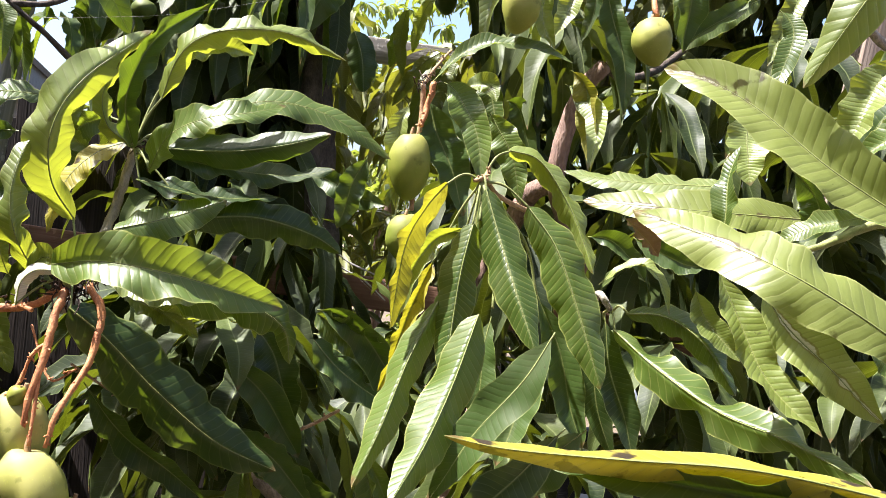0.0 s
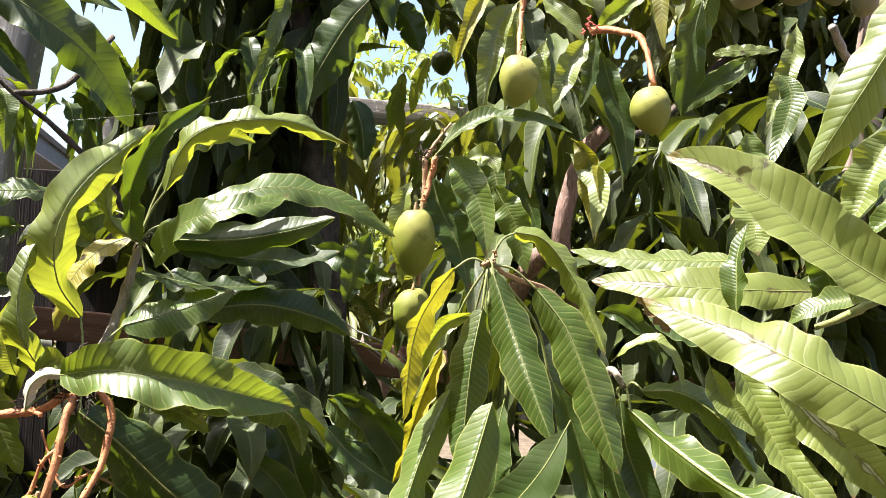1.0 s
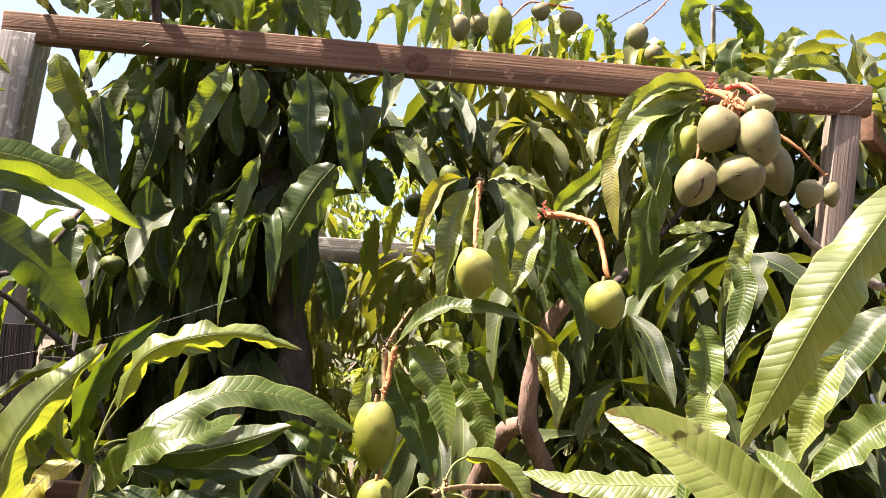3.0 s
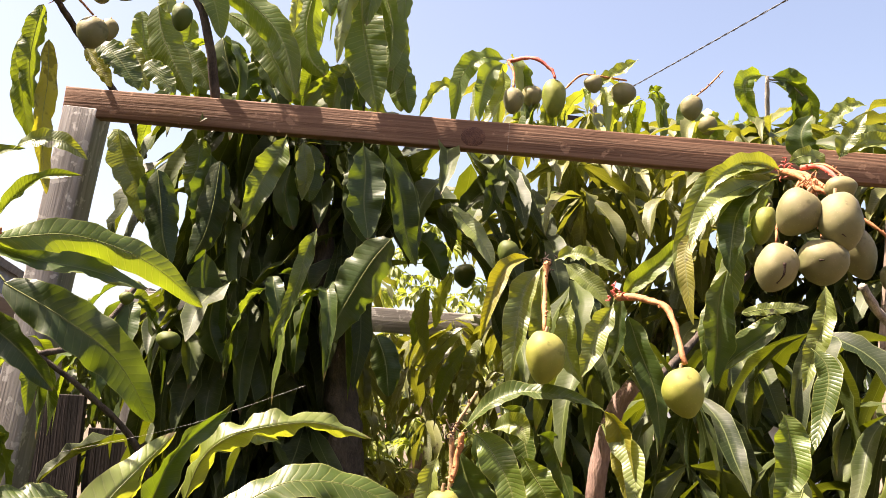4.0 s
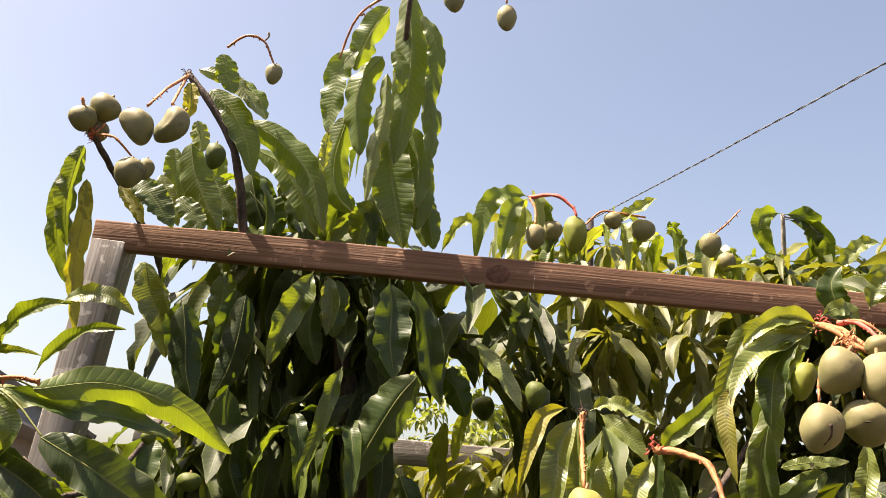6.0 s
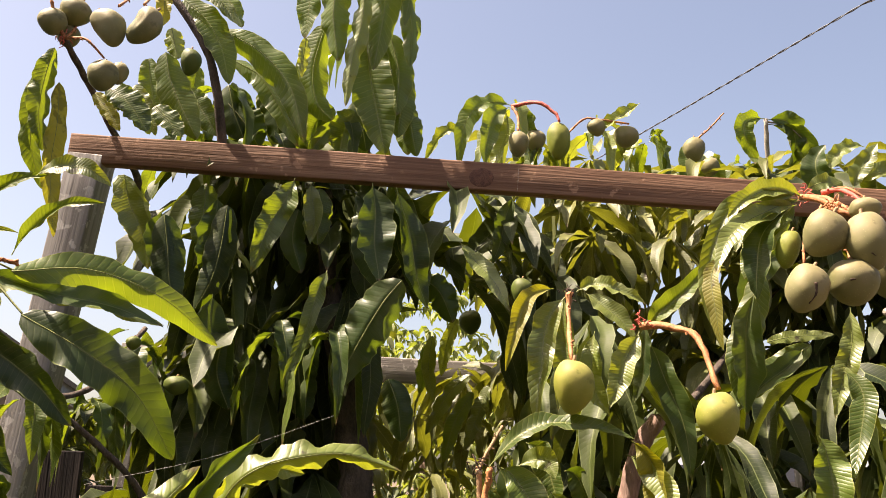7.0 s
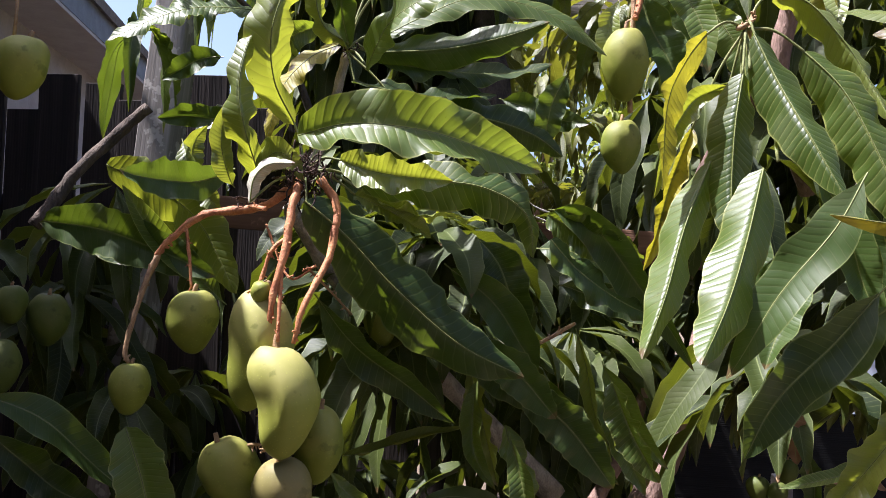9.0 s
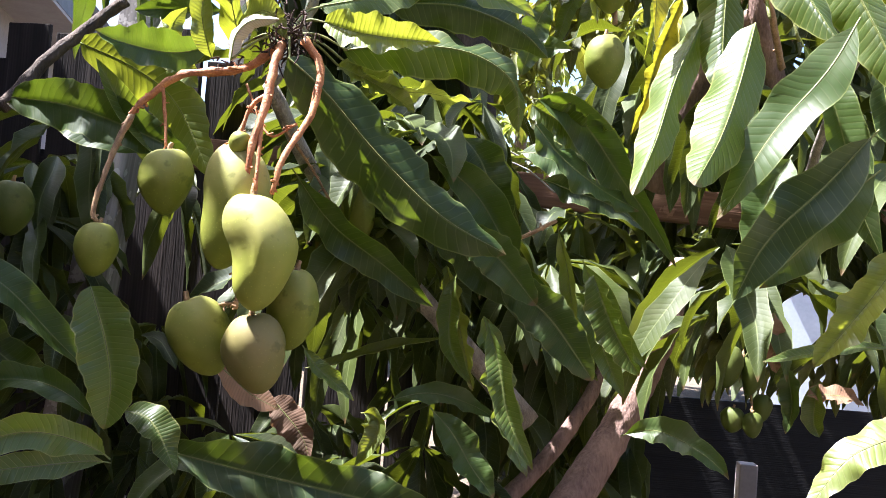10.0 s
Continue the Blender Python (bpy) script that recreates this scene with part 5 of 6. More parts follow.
leaf('light', (-0.113, 2.326, 2.512), (-0.044, 2.283, 2.437), (0.022, 2.245, 2.307), 0.062, (0.01, -0.93, 0.37))
leaf('yellow', (0.082, 1.767, 2.262), (0.005, 1.729, 2.246), (-0.019, 1.705, 2.082), 0.049, (-0.05, -0.93, 0.35))
leaf('light', (0.107, 1.769, 2.246), (0.037, 1.737, 2.166), (0.044, 1.714, 1.984), 0.071, (-0.18, -0.95, 0.24))
leaf('light', (0.108, 1.798, 2.252), (0.112, 1.794, 2.145), (0.091, 1.771, 2.015), 0.068, (-0.28, -0.95, 0.13))
leaf('light', (0.132, 1.787, 2.261), (0.181, 1.764, 2.296), (0.267, 1.750, 2.230), 0.043, (-0.14, -0.88, 0.46))
leaf('light', (0.149, 1.768, 2.253), (0.198, 1.750, 2.225), (0.240, 1.737, 2.157), 0.052, (-0.13, -0.97, 0.19))
leaf('light', (0.249, 1.735, 2.172), (0.213, 1.722, 2.099), (0.183, 1.710, 2.018), 0.063, (-0.22, -0.95, 0.25))
leaf('mid', (0.269, 1.754, 2.188), (0.299, 1.732, 2.207), (0.403, 1.699, 2.331), 0.056, (-0.34, -0.94, -0.04))
leaf('dark', (0.283, 1.806, 2.162), (0.337, 1.799, 2.078), (0.353, 1.783, 1.889), 0.067, (-0.36, -0.93, -0.01))
leaf('light', (0.172, 1.805, 2.182), (0.141, 1.799, 2.092), (0.193, 1.772, 2.007), 0.058, (-0.20, -0.97, 0.16))
leaf('dark', (0.276, 1.803, 2.198), (0.281, 1.809, 2.132), (0.252, 1.819, 2.039), 0.049, (-0.45, -0.89, -0.02))
leaf('mid', (-0.049, 1.703, 1.899), (0.049, 1.669, 2.034), (0.217, 1.656, 1.958), 0.052, (-0.24, -0.89, 0.38))
leaf('mid', (-0.026, 1.703, 1.900), (0.046, 1.695, 1.878), (0.066, 1.661, 1.704), 0.081, (-0.16, -0.98, 0.13))
leaf('dark', (-0.055, 1.736, 1.871), (-0.012, 1.730, 1.774), (0.041, 1.708, 1.639), 0.097, (-0.01, -0.99, 0.11))
leaf('mid', (0.074, 1.766, 1.860), (0.119, 1.751, 1.814), (0.155, 1.744, 1.679), 0.076, (-0.24, -0.97, 0.02))
leaf('yellow', (0.225, 1.726, 1.958), (0.290, 1.715, 1.915), (0.281, 1.696, 1.749), 0.066, (-0.56, -0.83, -0.03))
leaf('light', (-0.089, 1.727, 1.858), (-0.121, 1.715, 1.773), (-0.094, 1.708, 1.639), 0.055, (-0.27, -0.96, 0.09))
leaf('light', (0.013, 1.782, 1.905), (0.071, 1.788, 1.943), (0.084, 1.764, 1.884), 0.060, (-0.19, -0.96, 0.18))
leaf('dark', (0.110, 1.833, 1.899), (0.148, 1.842, 1.906), (0.189, 1.828, 1.745), 0.061, (-0.23, -0.97, -0.08))
leaf('light', (0.576, 1.677, 2.442), (0.460, 1.640, 2.471), (0.404, 1.634, 2.381), 0.050, (0.10, -0.92, 0.38))
leaf('light', (0.572, 1.678, 2.439), (0.418, 1.627, 2.404), (0.367, 1.605, 2.263), 0.054, (0.04, -0.94, 0.35))
leaf('dark', (0.528, 1.651, 2.404), (0.437, 1.638, 2.342), (0.451, 1.629, 2.222), 0.070, (-0.31, -0.92, 0.24))
leaf('yellow', (0.391, 1.641, 2.308), (0.345, 1.626, 2.255), (0.378, 1.619, 2.121), 0.038, (-0.58, -0.80, 0.13))
leaf('dark', (0.460, 1.667, 2.248), (0.426, 1.680, 2.117), (0.436, 1.690, 2.009), 0.071, (0.11, -0.99, -0.11))
leaf('dark', (0.580, 1.757, 2.148), (0.528, 1.741, 2.106), (0.433, 1.730, 2.019), 0.054, (-0.17, -0.90, 0.39))
leaf('light', (0.678, 1.748, 2.235), (0.666, 1.738, 2.125), (0.620, 1.730, 2.012), 0.054, (-0.35, -0.92, 0.17))
leaf('mid', (0.520, 1.573, 1.969), (0.557, 1.564, 1.911), (0.496, 1.541, 1.791), 0.078, (-0.28, -0.94, 0.21))
leaf('dark', (0.602, 1.835, 2.372), (0.511, 1.835, 2.374), (0.490, 1.852, 2.204), 0.075, (-0.10, -0.99, -0.03))
leaf('dark', (0.736, 1.268, 1.997), (0.640, 1.276, 1.925), (0.598, 1.290, 1.786), 0.095, (-0.51, -0.82, 0.25))
leaf('mid', (0.647, 1.083, 1.841), (0.582, 1.085, 1.824), (0.520, 1.093, 1.749), 0.065, (-0.35, -0.85, 0.39))
leaf('light', (0.597, 1.725, 2.472), (0.651, 1.720, 2.522), (0.675, 1.726, 2.460), 0.042, (0.06, -0.96, 0.28))
leaf('mid', (0.561, 1.669, 2.431), (0.452, 1.650, 2.419), (0.418, 1.640, 2.315), 0.057, (-0.04, -0.96, 0.28))
leaf('mid', (0.562, 1.689, 2.430), (0.498, 1.671, 2.406), (0.442, 1.664, 2.281), 0.063, (-0.06, -0.97, 0.21))
leaf('light', (0.772, 1.868, 2.540), (0.844, 1.862, 2.601), (0.933, 1.866, 2.559), 0.057, (-0.04, -0.98, 0.19))
leaf('light', (0.766, 1.869, 2.533), (0.783, 1.864, 2.585), (0.826, 1.858, 2.639), 0.052, (-0.45, -0.88, 0.17))
leaf('dark', (0.705, 1.824, 2.482), (0.633, 1.817, 2.551), (0.687, 1.811, 2.613), 0.075, (-0.50, -0.85, -0.15))
leaf('light', (-0.584, 1.705, 0.966), (-0.474, 1.688, 0.998), (-0.332, 1.714, 1.043), 0.036, (-0.20, -0.65, 0.73))
leaf('dark', (0.268, 1.684, 1.046), (0.295, 1.687, 1.009), (0.277, 1.685, 0.928), 0.050, (-0.46, -0.89, -0.04))
leaf('mid', (0.329, 1.691, 1.021), (0.314, 1.689, 0.968), (0.336, 1.692, 0.927), 0.050, (-0.47, -0.88, -0.04))
leaf('light', (-0.628, 1.318, 1.457), (-0.590, 1.272, 1.540), (-0.539, 1.268, 1.458), 0.056, (-0.49, -0.87, -0.08))
leaf('dark', (-0.221, 1.638, 1.382), (-0.145, 1.625, 1.385), (-0.051, 1.602, 1.277), 0.078, (-0.02, -0.96, 0.29))
leaf('dark', (-0.364, 1.485, 1.349), (-0.240, 1.496, 1.266), (-0.206, 1.504, 1.178), 0.080, (0.30, -0.94, 0.17))
leaf('dark', (0.206, 1.502, 1.383), (0.164, 1.492, 1.310), (0.139, 1.463, 1.213), 0.088, (-0.17, -0.94, 0.28))
leaf('dark', (0.273, 1.525, 1.502), (0.285, 1.515, 1.388), (0.351, 1.509, 1.231), 0.067, (-0.28, -0.96, -0.03))
leaf('dark', (-0.023, 1.855, 1.905), (0.020, 1.846, 1.839), (0.081, 1.820, 1.752), 0.069, (-0.27, -0.96, 0.03))
leaf('mid', (0.033, 1.853, 1.954), (0.090, 1.841, 1.934), (0.101, 1.817, 1.798), 0.069, (-0.44, -0.90, 0.01))
leaf('dark', (-0.329, 2.009, 1.715), (-0.222, 1.967, 1.669), (-0.127, 1.921, 1.651), 0.073, (-0.34, -0.92, 0.19))
leaf('dark', (-0.179, 1.911, 1.756), (-0.217, 1.916, 1.671), (-0.232, 1.923, 1.587), 0.071, (0.04, -1.00, -0.08))
mango((0.539, 1.519, 2.320), 0.078, 0.090, 25, 'grey')
mango((0.605, 1.500, 2.303), 0.078, 0.109, -8, 'grey', 0.0, [(.0014, (0.595, 1.468, 2.270), (0.602, 1.469, 2.262))])
mango((0.494, 1.509, 2.216), 0.072, 0.091, 20, 'grey', 0.0, [(.0026, (0.499, 1.476, 2.222), (0.494, 1.478, 2.199), (0.487, 1.480, 2.176))])
mango((0.580, 1.517, 2.232), 0.089, 0.085, 0, 'grey', 0.0, [(.0022, (0.560, 1.477, 2.230), (0.564, 1.478, 2.226))])
mango((0.666, 1.574, 2.262), 0.063, 0.102, -15, 'grey')
mango((0.622, 1.534, 2.372), 0.055, 0.047, 0, 'grey')
mango((0.510, 1.620, 2.318), 0.044, 0.078, 15, 'green')
mango((0.718, 1.549, 2.214), 0.053, 0.055, 25, 'grey')
mango((0.771, 1.578, 2.220), 0.034, 0.050, 0, 'grey')
mango((0.346, 1.572, 1.994), 0.074, 0.093, -5, 'ripe')
mango((0.106, 1.647, 2.050), 0.076, 0.104, 0, 'ripe')
mango((-0.077, 1.700, 1.727), 0.085, 0.139, 0, 'green')
mango((-0.075, 1.754, 1.584), 0.076, 0.106, 0, 'green')
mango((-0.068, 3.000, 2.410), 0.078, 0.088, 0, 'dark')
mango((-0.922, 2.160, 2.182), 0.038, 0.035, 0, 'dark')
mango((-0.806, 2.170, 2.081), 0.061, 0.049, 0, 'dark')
mango((0.484, 1.898, 1.729), 0.045, 0.040, 40, 'ripe')
mango((-1.166, 1.987, 2.972), 0.074, 0.071, 0, 'grey')
mango((-1.130, 2.024, 3.022), 0.085, 0.079, 20, 'grey')
mango((-1.002, 1.952, 2.941), 0.079, 0.111, -35, 'grey', .1)
mango((-0.917, 1.953, 2.948), 0.076, 0.113, 30, 'grey', .2)
mango((-1.019, 1.990, 2.827), 0.076, 0.084, 0, 'grey')
mango((-1.002, 2.042, 2.860), 0.048, 0.063, 0, 'grey')
mango((-1.148, 2.044, 2.963), 0.061, 0.061, 0, 'grey')
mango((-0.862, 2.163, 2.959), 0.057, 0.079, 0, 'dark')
mango((-0.758, 2.270, 3.281), 0.053, 0.070, 0, 'grey')
mango((-0.216, 2.038, 3.411), 0.060, 0.083, 0, 'grey')
mango((-0.068, 2.059, 3.370), 0.056, 0.083, 0, 'grey')
mango((0.064, 2.541, 2.896), 0.064, 0.086, 0, 'grey')
mango((0.130, 2.679, 2.965), 0.068, 0.075, 0, 'grey')
mango((0.190, 2.543, 2.908), 0.075, 0.129, 0, 'green')
mango((0.321, 2.625, 2.993), 0.059, 0.059, 0, 'grey')
mango((0.421, 2.638, 2.968), 0.081, 0.074, 0, 'grey')
mango((0.630, 2.611, 2.919), 0.069, 0.084, 0, 'grey')
mango((0.700, 2.678, 2.886), 0.059, 0.067, 0, 'grey')
mango((0.051, 2.197, 2.349), 0.055, 0.072, 0, 'dark')
mango((-0.582, 1.235, 1.222), 0.094, 0.172, 5, 'pale', .1)
mango((-0.530, 1.188, 1.165), 0.093, 0.153, -10, 'pale', .2)
mango((-0.575, 1.213, 1.303), 0.027, 0.034, 25, 'green')
mango((-0.498, 1.262, 1.093), 0.073, 0.116, 5, 'green')
mango((-0.612, 1.239, 1.048), 0.083, 0.111, -25, 'green')
mango((-0.528, 1.208, 1.035), 0.080, 0.107, -8, 'brown')
mango((-0.695, 1.270, 1.253), 0.073, 0.095, 5, 'green')
mango((-0.779, 1.260, 1.152), 0.060, 0.077, 0, 'green')
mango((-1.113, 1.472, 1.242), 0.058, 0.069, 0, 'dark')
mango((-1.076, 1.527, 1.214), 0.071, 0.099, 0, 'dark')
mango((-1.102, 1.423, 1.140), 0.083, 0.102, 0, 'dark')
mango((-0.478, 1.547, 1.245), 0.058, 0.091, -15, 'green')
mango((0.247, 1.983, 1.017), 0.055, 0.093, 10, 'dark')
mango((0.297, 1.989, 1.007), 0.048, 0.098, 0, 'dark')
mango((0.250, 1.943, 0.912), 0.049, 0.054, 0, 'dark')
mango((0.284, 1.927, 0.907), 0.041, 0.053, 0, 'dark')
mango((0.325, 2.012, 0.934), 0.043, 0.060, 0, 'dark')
mango((-0.882, 1.350, 1.992), 0.078, 0.118, 0, 'grey')
mango((-0.904, 1.160, 1.588), 0.070, 0.090, 15, 'green')
stem('fruit_stalk', 'stalk', 0.0030, 0.0024, (-0.884, 1.352, 2.055), (-0.915, 1.290, 2.030), (-0.930, 1.205, 1.870), (-0.916, 1.163, 1.628))
stem('twig', 'wood', 0.0073, 0.0116, (-0.540, 1.473, 1.685), (-0.555, 1.477, 1.619), (-0.572, 1.472, 1.546), (-0.585, 1.418, 1.464), (-0.580, 1.342, 1.416))
stem('branch', 'wood', 0.0108, 0.0243, (-0.609, 1.420, 1.429), (-0.540, 1.585, 1.275), (-0.428, 1.749, 1.155), (-0.165, 1.881, 0.878))
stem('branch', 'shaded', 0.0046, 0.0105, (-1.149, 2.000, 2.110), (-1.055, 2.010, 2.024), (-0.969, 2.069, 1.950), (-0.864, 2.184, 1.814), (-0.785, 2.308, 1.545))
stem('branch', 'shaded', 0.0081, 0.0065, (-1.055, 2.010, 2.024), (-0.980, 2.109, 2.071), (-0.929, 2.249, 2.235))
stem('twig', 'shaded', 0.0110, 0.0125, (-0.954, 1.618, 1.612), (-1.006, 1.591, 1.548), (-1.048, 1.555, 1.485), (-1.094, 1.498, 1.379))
stem('trunk', 'bark', 0.0260, 0.0370, (0.140, 2.020, 1.221), (0.102, 1.920, 1.100), (0.057, 1.860, 0.998), (0.010, 1.800, 0.912), (-0.039, 1.750, 0.832), (-0.104, 1.700, 0.738), (-0.183, 1.650, 0.655))
stem('branch', 'bark', 0.0130, 0.0200, (0.021, 2.000, 1.090), (-0.027, 1.960, 0.958), (-0.102, 1.920, 0.829), (-0.192, 1.860, 0.731), (-0.269, 1.760, 0.663))
stem('branch', 'bark', 0.0186, 0.0238, (0.323, 1.921, 2.015), (0.284, 1.907, 1.960), (0.255, 1.906, 1.870), (0.244, 1.917, 1.756), (0.279, 1.956, 1.666), (0.344, 2.019, 1.533))
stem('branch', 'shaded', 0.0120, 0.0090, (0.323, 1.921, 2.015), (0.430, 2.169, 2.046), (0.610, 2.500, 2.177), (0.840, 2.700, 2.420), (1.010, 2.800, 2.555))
stem('branch', 'bark', 0.0183, 0.0300, (0.247, 1.917, 1.749), (0.179, 2.004, 1.684), (0.087, 2.133, 1.396))
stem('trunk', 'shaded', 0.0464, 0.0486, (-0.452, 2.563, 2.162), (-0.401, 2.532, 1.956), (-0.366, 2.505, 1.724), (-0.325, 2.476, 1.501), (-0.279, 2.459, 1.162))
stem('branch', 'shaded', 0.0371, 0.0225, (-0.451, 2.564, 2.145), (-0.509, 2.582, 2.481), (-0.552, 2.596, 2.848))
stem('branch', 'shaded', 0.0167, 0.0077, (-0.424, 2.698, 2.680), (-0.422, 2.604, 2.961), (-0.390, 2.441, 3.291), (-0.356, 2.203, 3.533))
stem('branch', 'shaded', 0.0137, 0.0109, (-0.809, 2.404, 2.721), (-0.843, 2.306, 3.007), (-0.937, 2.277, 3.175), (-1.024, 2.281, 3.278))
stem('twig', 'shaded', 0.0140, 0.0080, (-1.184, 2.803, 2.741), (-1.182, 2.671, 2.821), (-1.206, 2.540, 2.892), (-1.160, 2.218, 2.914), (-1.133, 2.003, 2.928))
stem('branch', 'wood', 0.0113, 0.0086, (1.011, 1.863, 2.075), (0.908, 1.858, 2.121), (0.809, 1.803, 2.183), (0.750, 1.748, 2.231))
stem('branch', 'green', 0.0082, 0.0041, (0.632, 1.144, 1.689), (0.572, 1.144, 1.674), (0.529, 1.144, 1.650), (0.485, 1.144, 1.630))
stem('branch', 'stalk', 0.0032, 0.0070, (0.059, 1.298, 1.689), (0.095, 1.449, 1.672), (0.180, 1.598, 1.650), (0.262, 1.796, 1.600))
stem('branch', 'wood', 0.0049, 0.0096, (0.281, 1.354, 1.510), (0.268, 1.395, 1.531), (0.291, 1.594, 1.478), (0.315, 1.792, 1.366))
stem('petiole', 'green', 0.0023, 0.0023, (0.052, 1.288, 1.682), (0.054, 1.278, 1.660), (0.055, 1.262, 1.626))
stem('petiole', 'green', 0.0023, 0.0022, (0.049, 1.298, 1.680), (0.048, 1.287, 1.591), (0.019, 1.251, 1.512))
stem('petiole', 'green', 0.0023, 0.0022, (0.057, 1.308, 1.681), (0.086, 1.287, 1.596), (0.085, 1.220, 1.502))
stem('petiole', 'green', 0.0024, 0.0024, (0.059, 1.318, 1.682), (0.135, 1.357, 1.601), (0.163, 1.360, 1.517))
stem('petiole', 'green', 0.0024, 0.0025, (0.288, 1.364, 1.510), (0.277, 1.374, 1.504), (0.279, 1.379, 1.492))
stem('stalk', 'stalk', 0.0036, 0.0031, (0.040, 1.288, 1.685), (0.048, 1.283, 1.687), (0.056, 1.283, 1.693), (0.062, 1.289, 1.704))
stem('stalk', 'stalk', 0.0055, 0.0047, (-0.067, 1.723, 1.897), (-0.064, 1.720, 1.831), (-0.067, 1.716, 1.762), (-0.063, 1.708, 1.640))
stem('stalk', 'orange', 0.0068, 0.0054, (-0.046, 1.703, 1.899), (-0.053, 1.707, 1.854), (-0.063, 1.692, 1.808))
stem('stalk', 'stalk', 0.0029, 0.0035, (-0.020, 1.775, 1.981), (-0.038, 1.748, 1.951), (-0.057, 1.731, 1.917), (-0.065, 1.723, 1.897))
stem('stalk', 'orange', 0.0062, 0.0045, (0.567, 1.677, 2.444), (0.576, 1.610, 2.416), (0.588, 1.563, 2.380), (0.605, 1.544, 2.364))
stem('stalk', 'pink', 0.0054, 0.0038, (0.588, 1.628, 2.437), (0.611, 1.598, 2.432), (0.624, 1.561, 2.403), (0.625, 1.542, 2.383))
stem('stalk', 'orange', 0.0038, 0.0029, (-0.597, 1.281, 1.418), (-0.627, 1.298, 1.420), (-0.662, 1.304, 1.410))
stem('stalk', 'orange', 0.0072, 0.0040, (0.116, 1.768, 2.255), (0.110, 1.753, 2.205), (0.104, 1.662, 2.100))
stem('stalk', 'orange', 0.0078, 0.0051, (0.251, 1.734, 2.184), (0.303, 1.704, 2.177), (0.341, 1.657, 2.149), (0.353, 1.586, 2.047))
stem('stalk', 'orange', 0.0069, 0.0038, (0.576, 1.677, 2.444), (0.593, 1.610, 2.416), (0.606, 1.553, 2.375), (0.620, 1.534, 2.363))
stem('stalk', 'orange', 0.0053, 0.0032, (0.593, 1.610, 2.416), (0.574, 1.554, 2.368), (0.557, 1.536, 2.350))
stem('stalk', 'orange', 0.0040, 0.0025, (0.604, 1.611, 2.405), (0.602, 1.579, 2.322), (0.590, 1.543, 2.278))
stem('stalk', 'orange', 0.0040, 0.0025, (0.582, 1.610, 2.410), (0.528, 1.578, 2.329), (0.507, 1.544, 2.269))
stem('stalk', 'orange', 0.0034, 0.0019, (0.588, 1.628, 2.439), (0.618, 1.588, 2.432), (0.648, 1.552, 2.392))
stem('stalk', 'orange', 0.0033, 0.0026, (0.679, 1.587, 2.333), (0.710, 1.570, 2.302), (0.760, 1.575, 2.255))
stem('stalk', 'orange', 0.0052, 0.0035, (-1.017, 2.266, 3.261), (-1.002, 2.099, 3.130), (-0.978, 1.936, 2.992))
stem('stalk', 'orange', 0.0052, 0.0035, (-1.017, 2.266, 3.261), (-0.988, 2.147, 3.148), (-0.923, 1.954, 3.008))
stem('stalk', 'orange', 0.0054, 0.0036, (-1.134, 2.001, 2.935), (-1.154, 1.975, 2.978), (-1.164, 1.960, 3.020))
stem('stalk', 'orange', 0.0036, 0.0026, (-1.134, 2.001, 2.935), (-1.060, 1.959, 2.911), (-1.014, 1.976, 2.868))
stem('stalk', 'orange', 0.0036, 0.0027, (-1.134, 2.001, 2.935), (-1.126, 2.021, 2.970), (-1.128, 2.036, 2.989))
stem('stalk', 'orange', 0.0042, 0.0031, (-0.907, 2.258, 3.360), (-0.843, 2.231, 3.386), (-0.791, 2.238, 3.373), (-0.760, 2.259, 3.313))
stem('stalk', 'wood', 0.0021, 0.0041, (-0.791, 2.238, 3.373), (-0.778, 2.233, 3.387), (-0.779, 2.230, 3.399))
stem('stalk', 'orange', 0.0037, 0.0028, (-0.339, 1.986, 3.393), (-0.423, 1.992, 3.365), (-0.482, 2.008, 3.310), (-0.520, 2.040, 3.211))
stem('stalk', 'orange', 0.0037, 0.0029, (-0.339, 1.986, 3.393), (-0.262, 1.981, 3.513), (-0.220, 2.014, 3.483), (-0.217, 2.026, 3.447))
stem('stalk', 'orange', 0.0038, 0.0029, (-0.262, 1.981, 3.513), (-0.120, 2.001, 3.535), (-0.071, 2.027, 3.463), (-0.070, 2.046, 3.409))
stem('stalk', 'pink', 0.0067, 0.0043, (0.046, 2.595, 3.049), (0.124, 2.548, 3.041), (0.177, 2.533, 2.999), (0.190, 2.523, 2.967))
stem('stalk', 'orange', 0.0044, 0.0032, (0.046, 2.595, 3.049), (0.063, 2.561, 2.993), (0.062, 2.529, 2.933))
stem('stalk', 'orange', 0.0033, 0.0033, (0.226, 2.629, 2.969), (0.279, 2.615, 3.017), (0.320, 2.616, 3.019), (0.428, 2.625, 3.009))
stem('stalk', 'orange', 0.0033, 0.0022, (0.628, 2.602, 2.944), (0.674, 2.591, 2.982), (0.721, 2.576, 3.033))
stem('stalk', 'wood', 0.0092, 0.0069, (0.924, 2.824, 2.794), (0.925, 2.775, 2.940), (0.910, 2.726, 3.084))
stem('stalk', 'wood', 0.0035, 0.0023, (0.911, 2.729, 3.075), (0.985, 2.736, 3.062), (1.055, 2.756, 3.012))
stem('stalk', 'stalk', 0.0031, 0.0025, (-0.972, 1.470, 2.204), (-0.963, 1.470, 2.162), (-0.967, 1.484, 2.102), (-0.972, 1.495, 2.052))
stem('stalk', 'orange', 0.0037, 0.0057, (-0.880, 1.474, 2.217), (-0.921, 1.470, 2.222), (-0.962, 1.468, 2.214), (-0.982, 1.484, 2.185), (-1.073, 1.532, 2.082))
